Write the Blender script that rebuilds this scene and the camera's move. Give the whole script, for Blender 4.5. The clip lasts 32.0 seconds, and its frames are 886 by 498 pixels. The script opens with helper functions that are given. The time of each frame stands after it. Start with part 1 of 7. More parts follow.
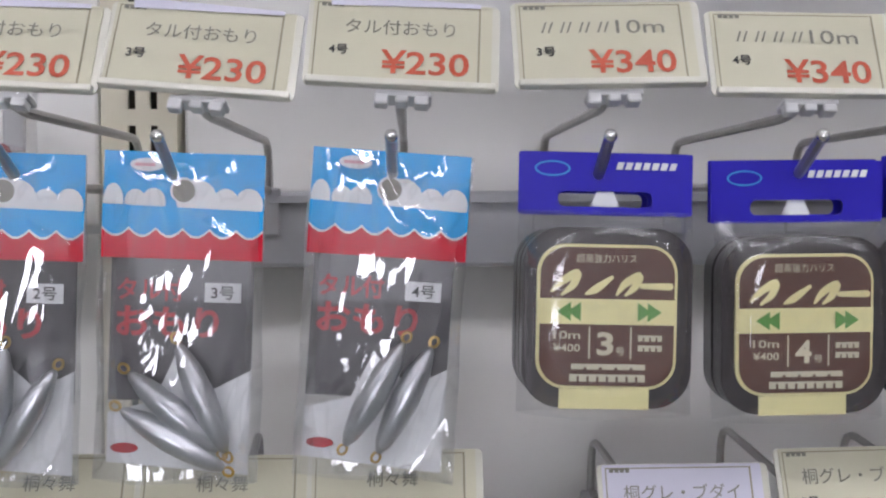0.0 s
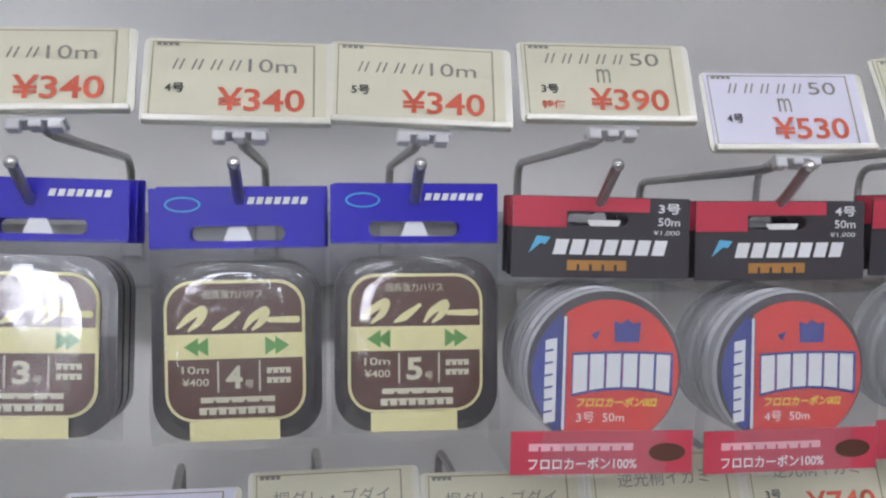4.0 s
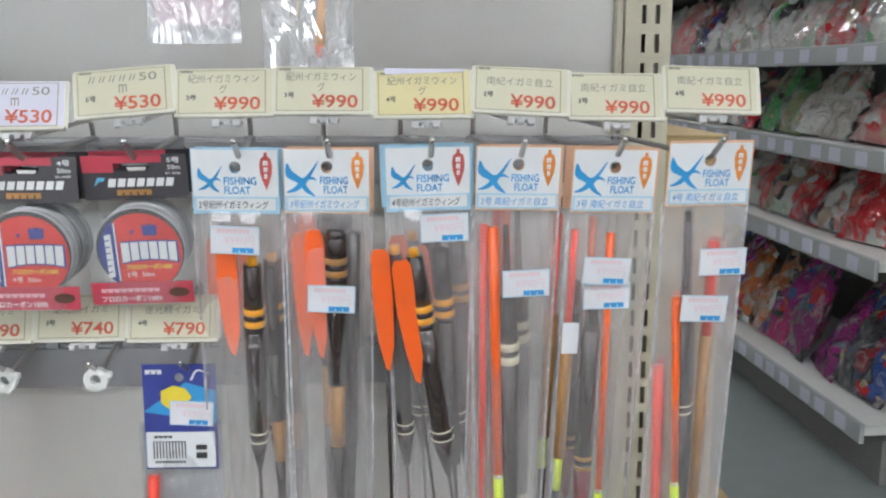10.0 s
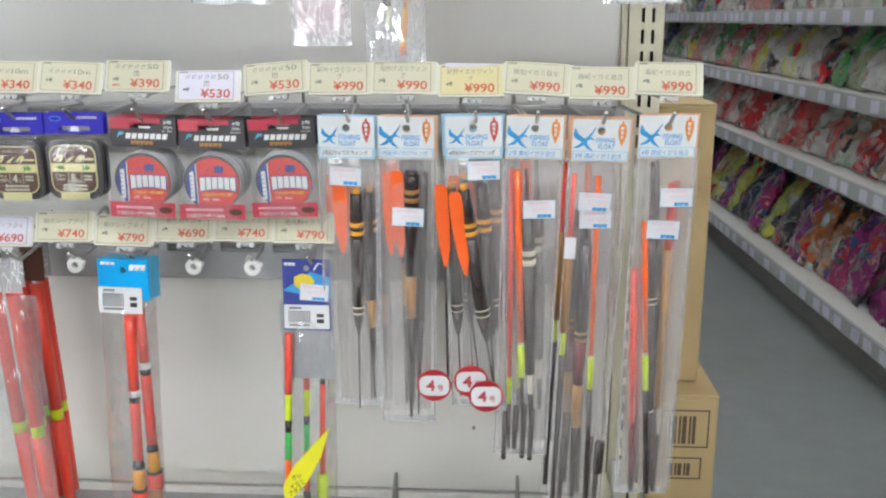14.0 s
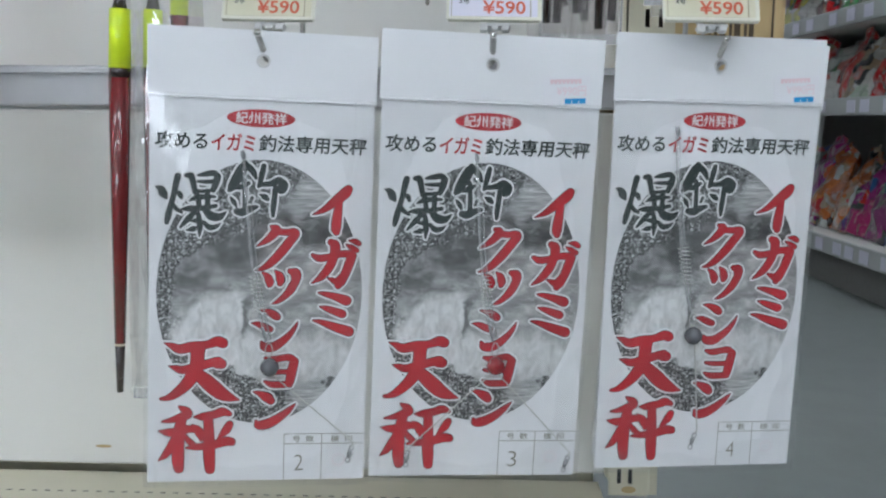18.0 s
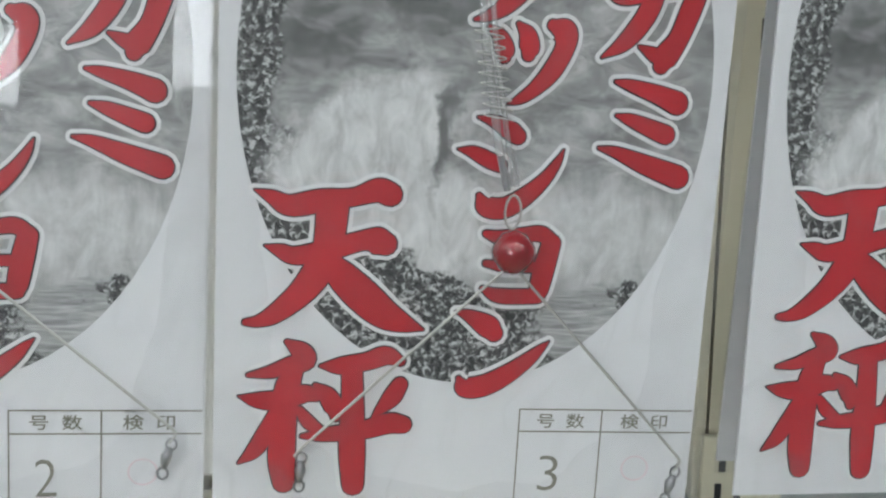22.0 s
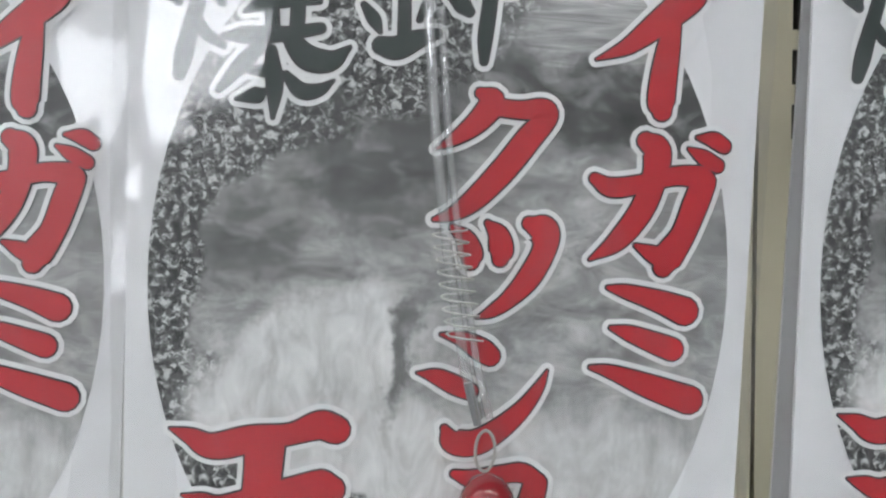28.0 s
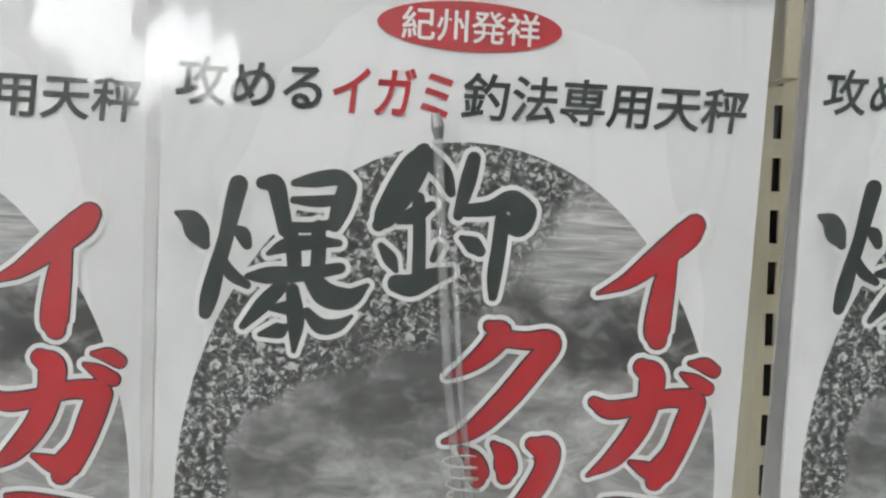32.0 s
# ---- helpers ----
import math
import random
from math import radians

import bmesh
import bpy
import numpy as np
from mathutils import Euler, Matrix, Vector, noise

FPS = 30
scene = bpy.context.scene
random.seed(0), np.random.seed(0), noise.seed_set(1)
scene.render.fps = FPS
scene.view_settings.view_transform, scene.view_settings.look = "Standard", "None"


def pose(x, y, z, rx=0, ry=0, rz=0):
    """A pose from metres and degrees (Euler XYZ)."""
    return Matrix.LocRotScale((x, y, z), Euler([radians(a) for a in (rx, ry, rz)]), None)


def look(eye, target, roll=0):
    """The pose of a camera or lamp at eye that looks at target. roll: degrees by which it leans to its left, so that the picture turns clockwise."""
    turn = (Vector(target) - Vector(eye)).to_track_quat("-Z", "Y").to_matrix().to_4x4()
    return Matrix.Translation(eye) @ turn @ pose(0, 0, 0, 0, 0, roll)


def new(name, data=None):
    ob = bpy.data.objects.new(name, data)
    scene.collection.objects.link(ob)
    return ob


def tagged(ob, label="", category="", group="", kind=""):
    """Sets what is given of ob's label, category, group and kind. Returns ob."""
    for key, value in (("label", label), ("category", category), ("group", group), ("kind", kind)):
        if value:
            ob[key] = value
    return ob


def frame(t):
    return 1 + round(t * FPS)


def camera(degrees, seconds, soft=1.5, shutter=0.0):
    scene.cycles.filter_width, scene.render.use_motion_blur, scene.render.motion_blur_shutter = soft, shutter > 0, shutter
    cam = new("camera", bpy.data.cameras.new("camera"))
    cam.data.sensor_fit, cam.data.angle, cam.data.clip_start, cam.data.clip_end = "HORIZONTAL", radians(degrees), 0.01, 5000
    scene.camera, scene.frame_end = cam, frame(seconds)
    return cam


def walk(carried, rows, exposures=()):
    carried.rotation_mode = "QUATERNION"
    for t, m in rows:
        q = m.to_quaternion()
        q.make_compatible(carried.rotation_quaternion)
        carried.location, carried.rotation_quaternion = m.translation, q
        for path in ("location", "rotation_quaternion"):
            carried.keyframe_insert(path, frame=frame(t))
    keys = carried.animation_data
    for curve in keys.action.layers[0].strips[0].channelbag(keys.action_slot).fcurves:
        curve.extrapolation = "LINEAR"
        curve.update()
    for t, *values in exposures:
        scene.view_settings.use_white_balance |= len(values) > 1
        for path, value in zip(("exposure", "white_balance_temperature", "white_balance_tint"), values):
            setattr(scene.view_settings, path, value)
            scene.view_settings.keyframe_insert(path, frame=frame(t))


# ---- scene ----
cam = camera(51.0, 32.0, 2.2)
PATH = [
    (0, (0.148, -0.576, 1.269), (0.218, 1.423, 1.237), -0.3),
    (0.5, (0.173, -0.583, 1.272), (0.23, 1.416, 1.251), -0.2),
    (1, (0.198, -0.592, 1.275), (0.25, 1.407, 1.279), -0.0),
    (1.5, (0.23, -0.599, 1.27), (0.251, 1.401, 1.306), -0.6),
    (2, (0.254, -0.597, 1.264), (0.275, 1.402, 1.326), -0.9),
    (2.5, (0.28, -0.596, 1.258), (0.25, 1.402, 1.335), -0.9),
    (4.5, (0.308, -0.587, 1.275), (0.617, 1.388, 1.232), -0.2),
    (5, (0.339, -0.596, 1.271), (0.607, 1.385, 1.208), 0.1),
    (5.5, (0.38, -0.603, 1.26), (0.589, 1.386, 1.237), 0.4),
    (6, (0.415, -0.606, 1.257), (0.597, 1.385, 1.243), 0.4),
    (6.5, (0.429, -0.606, 1.258), (0.579, 1.388, 1.239), 0.2),
    (7, (0.449, -0.608, 1.26), (0.558, 1.389, 1.24), -0.0),
    (7.5, (0.496, -0.615, 1.268), (0.566, 1.383, 1.212), -0.1),
    (8, (0.523, -0.632, 1.276), (0.708, 1.357, 1.187), -0.3),
    (8.5, (0.569, -0.647, 1.289), (0.703, 1.345, 1.171), -0.6),
    (9, (0.629, -0.678, 1.307), (0.748, 1.308, 1.106), 0.1),
    (9.5, (0.686, -0.745, 1.307), (0.785, 1.234, 1.033), 0.6),
    (10, (0.673, -0.846, 1.335), (0.767, 1.117, 0.966), 0.0),
    (10.5, (0.68, -0.968, 1.331), (0.74, 0.985, 0.903), -0.5),
    (11, (0.697, -1.055, 1.371), (0.628, 0.906, 0.982), 0.8),
    (11.5, (0.71, -1.119, 1.372), (0.648, 0.828, 0.918), 1.3),
    (12, (0.706, -1.136, 1.369), (0.633, 0.81, 0.916), -0.2),
    (12.5, (0.69, -1.131, 1.377), (0.616, 0.817, 0.929), -0.5),
    (13, (0.689, -1.121, 1.383), (0.613, 0.821, 0.913), -0.8),
    (13.5, (0.695, -1.12, 1.38), (0.61, 0.818, 0.893), -0.3),
    (15.5, (0.735, -1.127, 1.304), (0.61, 0.817, 0.854), 0.4),
    (16, (0.735, -1.042, 1.174), (0.621, 0.905, 0.73), 0.1),
    (16.2, (0.744, -0.983, 1.139), (0.634, 0.975, 0.746), 1.1),
    (16.5, (0.745, -0.906, 1.054), (0.616, 1.06, 0.706), 0.5),
    (17, (0.731, -0.846, 0.917), (0.598, 1.129, 0.634), 0.9),
    (17.5, (0.727, -0.858, 0.862), (0.626, 1.123, 0.608), 1.1),
    (18, (0.732, -0.864, 0.822), (0.659, 1.116, 0.546), 0.4),
    (18.5, (0.736, -0.869, 0.813), (0.661, 1.112, 0.55), 0.5),
    (19, (0.739, -0.87, 0.808), (0.66, 1.113, 0.555), 0.4),
    (19.5, (0.743, -0.842, 0.801), (0.666, 1.141, 0.554), -0.5),
    (20, (0.739, -0.778, 0.786), (0.668, 1.202, 0.51), -0.2),
    (20.5, (0.732, -0.711, 0.769), (0.689, 1.262, 0.444), 0.8),
    (21, (0.732, -0.644, 0.76), (0.661, 1.325, 0.42), 0.6),
    (21.5, (0.727, -0.585, 0.727), (0.7, 1.388, 0.4), 1.0),
    (22, (0.735, -0.554, 0.711), (0.661, 1.424, 0.421), 0.9),
    (22.5, (0.743, -0.53, 0.693), (0.632, 1.452, 0.451), -0.4),
    (23, (0.75, -0.522, 0.668), (0.629, 1.47, 0.531), -0.5),
    (23.5, (0.749, -0.509, 0.668), (0.621, 1.482, 0.528), -0.1),
    (24, (0.746, -0.503, 0.664), (0.601, 1.486, 0.512), -0.5),
    (24.5, (0.746, -0.501, 0.661), (0.61, 1.488, 0.502), -1.0),
    (26.5, (0.755, -0.512, 0.694), (0.56, 1.477, 0.614), -1.2),
    (27, (0.754, -0.511, 0.711), (0.582, 1.48, 0.656), -0.5),
    (27.5, (0.754, -0.511, 0.723), (0.571, 1.48, 0.666), -0.3),
    (28, (0.75, -0.51, 0.736), (0.59, 1.481, 0.645), -0.1),
    (28.5, (0.748, -0.511, 0.751), (0.582, 1.479, 0.656), 0.0),
    (29, (0.746, -0.509, 0.764), (0.599, 1.483, 0.672), -0.1),
    (29.5, (0.746, -0.508, 0.779), (0.592, 1.482, 0.659), -0.2),
    (30, (0.745, -0.509, 0.781), (0.594, 1.482, 0.67), -0.1),
    (30.5, (0.744, -0.508, 0.778), (0.609, 1.485, 0.674), 0.5),
    (31, (0.744, -0.508, 0.779), (0.611, 1.484, 0.659), 0.6),
    (31.5, (0.742, -0.509, 0.785), (0.627, 1.482, 0.635), 0.9),
    (32, (0.742, -0.519, 0.791), (0.646, 1.472, 0.627), 0.7),
]
walk(cam, [(t, look(eye, target, roll)) for t, eye, target, roll in PATH], [(0, -0.43, 6350, 20), (2, -0.45, 6250, 17), (5, -0.24, 6200, 18), (7, -0.24, 6650, 24), (9, -0.20, 6500, 18), (11, 0.0, 6300, 6), (13, 0.05, 6500, 8), (16, 0.10, 6500, 12), (16.5, 0.06, 6200, 10), (17, -0.14, 5800, 8), (18.5, -0.19, 6050, 8), (20, -0.24, 6050, 8), (21, -0.12, 6200, 8), (24, -0.12, 6500, 4), (27, -0.11, 6500, 10), (29, 0.07, 6400, 11), (31, -0.03, 6650, 11), (32, 0.0, 6800, 9)])

# ---------- world, light, exposure ----------
world = bpy.data.worlds.new("shop_air")
scene.world = world
world.use_nodes = True
world.node_tree.nodes["Background"].inputs[0].default_value = (0.9, 0.95, 1.0, 1)
world.node_tree.nodes["Background"].inputs[1].default_value = 0.05
TUBE_POWER = 24.0
DAYLIGHT = 11.0


# ---------- materials ----------
def node(nt, kind, **inputs):
    n = nt.nodes.new(kind)
    for key, value in inputs.items():
        n.inputs[key.replace("_", " ")].default_value = value
    return n


def mat(name, color, rough=0.5, metal=0.0, vary=0.12, scale=60.0, bump=0.0, bump_scale=200.0, coat=0.0, emit=0.0, spec=0.5, grime=0.0, random_tint=0.0):
    m = bpy.data.materials.new(name)
    m.use_nodes = True
    nt = m.node_tree
    b = nt.nodes["Principled BSDF"]
    b.inputs["Roughness"].default_value = rough
    b.inputs["Metallic"].default_value = metal
    b.inputs["Coat Weight"].default_value = coat
    b.inputs["Specular IOR Level"].default_value = spec
    tc = node(nt, "ShaderNodeTexCoord")
    n1 = node(nt, "ShaderNodeTexNoise", Scale=scale, Detail=4.0)
    nt.links.new(tc.outputs["Object"], n1.inputs["Vector"])
    mix = node(nt, "ShaderNodeMix")
    mix.data_type = "RGBA"
    c = tuple(color)
    mix.inputs["A"].default_value = (*[v * (1 - vary) for v in c], 1)
    mix.inputs["B"].default_value = (*[min(1, v * (1 + vary)) for v in c], 1)
    nt.links.new(n1.outputs["Fac"], mix.inputs["Factor"])
    out = mix.outputs["Result"]
    if grime:
        n2 = node(nt, "ShaderNodeTexNoise", Scale=scale * 0.13, Detail=6.0, Roughness=0.7)
        nt.links.new(tc.outputs["Object"], n2.inputs["Vector"])
        ramp = node(nt, "ShaderNodeValToRGB")
        ramp.color_ramp.elements[0].position, ramp.color_ramp.elements[1].position = 0.45, 0.75
        nt.links.new(n2.outputs["Fac"], ramp.inputs["Fac"])
        mul = node(nt, "ShaderNodeMath")
        mul.operation = "MULTIPLY"
        mul.inputs[1].default_value = grime
        nt.links.new(ramp.outputs["Color"], mul.inputs[0])
        mg = node(nt, "ShaderNodeMix")
        mg.data_type = "RGBA"
        mg.inputs["B"].default_value = (c[0] * 0.55, c[1] * 0.48, c[2] * 0.38, 1)
        nt.links.new(out, mg.inputs["A"])
        nt.links.new(mul.outputs[0], mg.inputs["Factor"])
        out = mg.outputs["Result"]
    if random_tint:
        info = node(nt, "ShaderNodeObjectInfo")
        hsv = node(nt, "ShaderNodeHueSaturation")
        mr = node(nt, "ShaderNodeMapRange")
        mr.inputs["To Min"].default_value, mr.inputs["To Max"].default_value = 1 - random_tint, 1 + random_tint
        nt.links.new(info.outputs["Random"], mr.inputs["Value"])
        nt.links.new(mr.outputs["Result"], hsv.inputs["Value"])
        nt.links.new(out, hsv.inputs["Color"])
        out = hsv.outputs["Color"]
    nt.links.new(out, b.inputs["Base Color"])
    if bump:
        n3 = node(nt, "ShaderNodeTexNoise", Scale=bump_scale, Detail=3.0)
        nt.links.new(tc.outputs["Object"], n3.inputs["Vector"])
        bp = node(nt, "ShaderNodeBump", Strength=bump, Distance=0.001)
        nt.links.new(n3.outputs["Fac"], bp.inputs["Height"])
        nt.links.new(bp.outputs["Normal"], b.inputs["Normal"])
    if emit:
        b.inputs["Emission Color"].default_value = (0.93, 0.955, 1.0, 1)
        b.inputs["Emission Strength"].default_value = emit
    return m


def film_material(name, haze=0.10, gloss=0.16, rough=0.06, wrinkle=0.5, wrinkle_scale=35.0, tint=(0.97, 0.97, 0.97), crease=0.0, glow_through=0.0, stretch=0.45, spread=0.03):
    """Clear packaging film: see-through, a little milky, with wrinkles that catch the lamps and whitened creases."""
    m = bpy.data.materials.new(name)
    m.use_nodes = True
    nt = m.node_tree
    nt.nodes.remove(nt.nodes["Principled BSDF"])
    out = nt.nodes["Material Output"]
    tc = node(nt, "ShaderNodeTexCoord")
    mp = node(nt, "ShaderNodeMapping")
    mp.inputs["Scale"].default_value = (1.0, 1.0, stretch)
    nt.links.new(tc.outputs["Object"], mp.inputs["Vector"])
    n1 = node(nt, "ShaderNodeTexNoise", Scale=wrinkle_scale, Detail=2.5, Roughness=0.45, Distortion=1.5)
    nt.links.new(mp.outputs["Vector"], n1.inputs["Vector"])
    bp = node(nt, "ShaderNodeBump", Strength=wrinkle, Distance=0.006)
    nt.links.new(n1.outputs["Fac"], bp.inputs["Height"])
    clear = node(nt, "ShaderNodeBsdfTransparent")
    clear.inputs["Color"].default_value = (*tint, 1)
    milk = node(nt, "ShaderNodeBsdfDiffuse")
    milk.inputs["Color"].default_value = (0.85, 0.86, 0.88, 1)
    if glow_through:
        # thin milky plastic is lit from both of its sides
        back = node(nt, "ShaderNodeBsdfTranslucent")
        back.inputs["Color"].default_value = (0.92, 0.88, 0.87, 1)
        milk.inputs["Color"].default_value = (0.92, 0.88, 0.87, 1)
        both = node(nt, "ShaderNodeMixShader")
        both.inputs[0].default_value = glow_through
        nt.links.new(milk.outputs[0], both.inputs[1])
        nt.links.new(back.outputs[0], both.inputs[2])
        milk = both
    else:
        nt.links.new(bp.outputs["Normal"], milk.inputs["Normal"])
    shine = node(nt, "ShaderNodeBsdfGlossy", Roughness=rough)
    nt.links.new(bp.outputs["Normal"], shine.inputs["Normal"])
    m1 = node(nt, "ShaderNodeMixShader")
    m1.inputs[0].default_value = haze
    if crease:
        # whitened fold lines in the milkiness, which also paint the folds' highlights
        n2 = node(nt, "ShaderNodeTexNoise", Scale=wrinkle_scale * 1.3, Detail=2.0, Roughness=0.5, Distortion=2.0)
        nt.links.new(mp.outputs["Vector"], n2.inputs["Vector"])
        ramp = node(nt, "ShaderNodeValToRGB")
        els = ramp.color_ramp.elements
        els[0].position, els[0].color = 0.5 - spread, (haze, haze, haze, 1)
        els[1].position, els[1].color = 0.5 + spread, (haze, haze, haze, 1)
        e = els.new(0.50)
        e.color = (crease, crease, crease, 1)
        nt.links.new(n2.outputs["Fac"], ramp.inputs["Fac"])
        nt.links.new(ramp.outputs["Color"], m1.inputs[0])
    nt.links.new(clear.outputs[0], m1.inputs[1])
    nt.links.new(milk.outputs[0], m1.inputs[2])
    m2 = node(nt, "ShaderNodeMixShader")
    m2.inputs[0].default_value = gloss
    nt.links.new(m1.outputs[0], m2.inputs[1])
    nt.links.new(shine.outputs[0], m2.inputs[2])
    nt.links.new(m2.outputs[0], out.inputs["Surface"])
    return m


M = {}
M["panel"] = mat("painted_steel_panel", (0.745, 0.735, 0.70), 0.5, vary=0.04, scale=6, bump=0.05, grime=0.12)
M["cream_steel"] = mat("cream_painted_steel", (0.66, 0.62, 0.48), 0.4, vary=0.06, scale=20, bump=0.06, grime=0.3)
M["slot"] = mat("slot_shadow_steel", (0.03, 0.03, 0.03), 0.8)
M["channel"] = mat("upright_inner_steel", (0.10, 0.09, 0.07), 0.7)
M["bar"] = mat("grey_steel_bar", (0.40, 0.40, 0.41), 0.45, metal=0.3, vary=0.15, scale=25, bump=0.1, grime=0.3)
M["wire"] = mat("zinc_wire", (0.42, 0.41, 0.39), 0.32, metal=0.9, vary=0.15, scale=90, bump=0.1)
M["tip"] = mat("bright_wire_tip", (0.75, 0.74, 0.72), 0.2, metal=1.0, vary=0.05)
M["floor"] = mat("grey_vinyl_floor", (0.25, 0.275, 0.265), 0.42, vary=0.10, scale=14, bump=0.05, grime=0.25)
M["wall"] = mat("shop_wall", (0.62, 0.62, 0.60), 0.7, vary=0.05, scale=4)
M["ceiling"] = mat("ceiling_board", (0.75, 0.75, 0.73), 0.8, vary=0.05, scale=5)
M["lamp"] = mat("fluorescent_tube", (0.9, 0.9, 0.9), 0.4, emit=TUBE_POWER)
M["daylight"] = mat("daylight_backdrop", (0.8, 0.85, 0.9), 0.9, emit=DAYLIGHT)
M["tape"] = mat("parcel_tape", (0.42, 0.27, 0.12), 0.25, vary=0.08, coat=0.4)
M["cardboard"] = mat("cardboard", (0.52, 0.38, 0.19), 0.75, vary=0.10, scale=30, bump=0.12, grime=0.2)
M["box_ink"] = mat("box_ink", (0.10, 0.07, 0.04), 0.7, vary=0.2)
M["tag_cream"] = mat("cream_tag_card", (0.60, 0.575, 0.425), 0.5, vary=0.05, scale=70, grime=0.18)
M["tag_yellow"] = mat("yellowed_tag_card", (0.66, 0.585, 0.315), 0.5, vary=0.05, scale=70, grime=0.2)
M["tag_white"] = mat("white_tag_card", (0.66, 0.645, 0.74), 0.5, vary=0.04, scale=70, grime=0.1)
M["holder"] = mat("aged_clear_holder", (0.68, 0.665, 0.565), 0.25, vary=0.06, scale=60, coat=0.3)
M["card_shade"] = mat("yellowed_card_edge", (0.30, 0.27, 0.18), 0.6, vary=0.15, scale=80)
M["clip"] = mat("grey_clip_plastic", (0.58, 0.575, 0.57), 0.35, vary=0.08)
M["white_clip"] = mat("white_clip_plastic", (0.8, 0.79, 0.76), 0.35, vary=0.05)
M["price_ink"] = mat("orange_price_ink", (0.56, 0.095, 0.042), 0.5, vary=0.12, scale=120)
M["grey_ink"] = mat("grey_tag_ink", (0.22, 0.21, 0.17), 0.6, vary=0.1)
M["black_ink"] = mat("black_ink", (0.035, 0.035, 0.035), 0.5, vary=0.2)
M["white_ink"] = mat("white_print", (0.78, 0.78, 0.78), 0.4, vary=0.03)
M["paper"] = mat("white_card", (0.78, 0.78, 0.80), 0.45, vary=0.025, scale=12, grime=0.04)
M["badge_red"] = mat("faded_red_print", (0.56, 0.10, 0.09), 0.4, vary=0.08, scale=40)
M["red_ink"] = mat("red_print", (0.46, 0.016, 0.025), 0.35, vary=0.08, scale=40)
M["green_black"] = mat("green_black_print", (0.022, 0.034, 0.031), 0.4, vary=0.1)
M["cyan"] = mat("sky_blue_print", (0.0, 0.38, 0.80), 0.40, vary=0.05, spec=0.2)
M["red"] = mat("bright_red_print", (0.64, 0.006, 0.03), 0.40, vary=0.05, spec=0.2)
M["navy_print"] = mat("royal_blue_print", (0.030, 0.022, 0.42), 0.32, vary=0.08, spec=0.25)
M["brown"] = mat("brown_print", (0.10, 0.035, 0.02), 0.3, vary=0.08, coat=0.4)
M["cream"] = mat("pale_yellow_print", (0.78, 0.72, 0.36), 0.35, vary=0.04)
M["spool"] = mat("dark_spool_plastic", (0.035, 0.028, 0.03), 0.3, vary=0.15, coat=0.3)
M["green"] = mat("green_print", (0.10, 0.30, 0.05), 0.4)
M["grey_card"] = mat("dark_grey_print", (0.050, 0.044, 0.050), 0.35, vary=0.08, coat=0.3)
M["exc_red"] = mat("scarlet_print", (0.72, 0.045, 0.03), 0.3, vary=0.05, coat=0.3)
M["exc_crimson"] = mat("crimson_print", (0.52, 0.05, 0.08), 0.35, vary=0.06)
M["exc_blue"] = mat("deep_blue_print", (0.035, 0.05, 0.28), 0.3, vary=0.06)
M["yellow_ink"] = mat("yellow_print", (0.80, 0.62, 0.04), 0.4)
M["smoke_plastic"] = mat("grey_spool_rim", (0.42, 0.42, 0.43), 0.25, vary=0.1, coat=0.5)
M["hdr_white"] = mat("header_paper", (0.78, 0.79, 0.80), 0.35, vary=0.03)
M["hdr_blue"] = mat("light_blue_print", (0.13, 0.47, 0.70), 0.35)
M["edge_blue"] = mat("pale_blue_card_edge", (0.42, 0.66, 0.80), 0.4)
M["edge_orange"] = mat("pale_orange_card_edge", (0.82, 0.52, 0.34), 0.4)
M["hdr_orange"] = mat("orange_print", (0.80, 0.28, 0.06), 0.35)
M["logo_blue"] = mat("mid_blue_print", (0.04, 0.32, 0.66), 0.35)
M["float_orange"] = mat("fluorescent_orange_paint", (0.95, 0.13, 0.01), 0.3, vary=0.05, coat=0.5)
M["float_red"] = mat("fluorescent_red_paint", (0.95, 0.075, 0.04), 0.3, vary=0.06, coat=0.5)
M["float_yellow"] = mat("fluorescent_yellow_paint", (0.68, 0.85, 0.01), 0.3, vary=0.05, coat=0.4)
M["float_amber"] = mat("amber_paint", (0.9, 0.38, 0.015), 0.3, vary=0.05, coat=0.4)
M["float_green"] = mat("green_paint", (0.06, 0.55, 0.10), 0.3, vary=0.05, coat=0.4)
M["float_dark"] = mat("dark_lacquer", (0.035, 0.022, 0.02), 0.25, vary=0.3, scale=40, coat=0.6)
M["float_wine"] = mat("wine_red_lacquer", (0.16, 0.012, 0.014), 0.22, vary=0.2, scale=40, coat=0.7)
M["float_wood"] = mat("varnished_wood", (0.42, 0.20, 0.05), 0.35, vary=0.25, scale=45, coat=0.4)
M["float_pale"] = mat("pale_thread", (0.72, 0.66, 0.48), 0.6, vary=0.1)
M["lead"] = mat("bright_lead", (0.50, 0.51, 0.53), 0.30, metal=0.9, vary=0.2, scale=70, bump=0.2)
M["brass"] = mat("brass", (0.55, 0.36, 0.10), 0.3, metal=1.0, vary=0.15)
M["steel"] = mat("swivel_steel", (0.35, 0.35, 0.36), 0.3, metal=0.9, vary=0.2)
M["dull_wire"] = mat("dull_wire", (0.50, 0.50, 0.47), 0.35, metal=0.6)
M["bead_red"] = mat("red_bead", (0.26, 0.012, 0.018), 0.16, vary=0.05, coat=0.6)
M["bead_grey"] = mat("dark_bead", (0.10, 0.10, 0.11), 0.2, vary=0.1, coat=0.6)
M["tube"] = film_material("soft_clear_tube", haze=0.16, gloss=0.14, wrinkle=0.0)
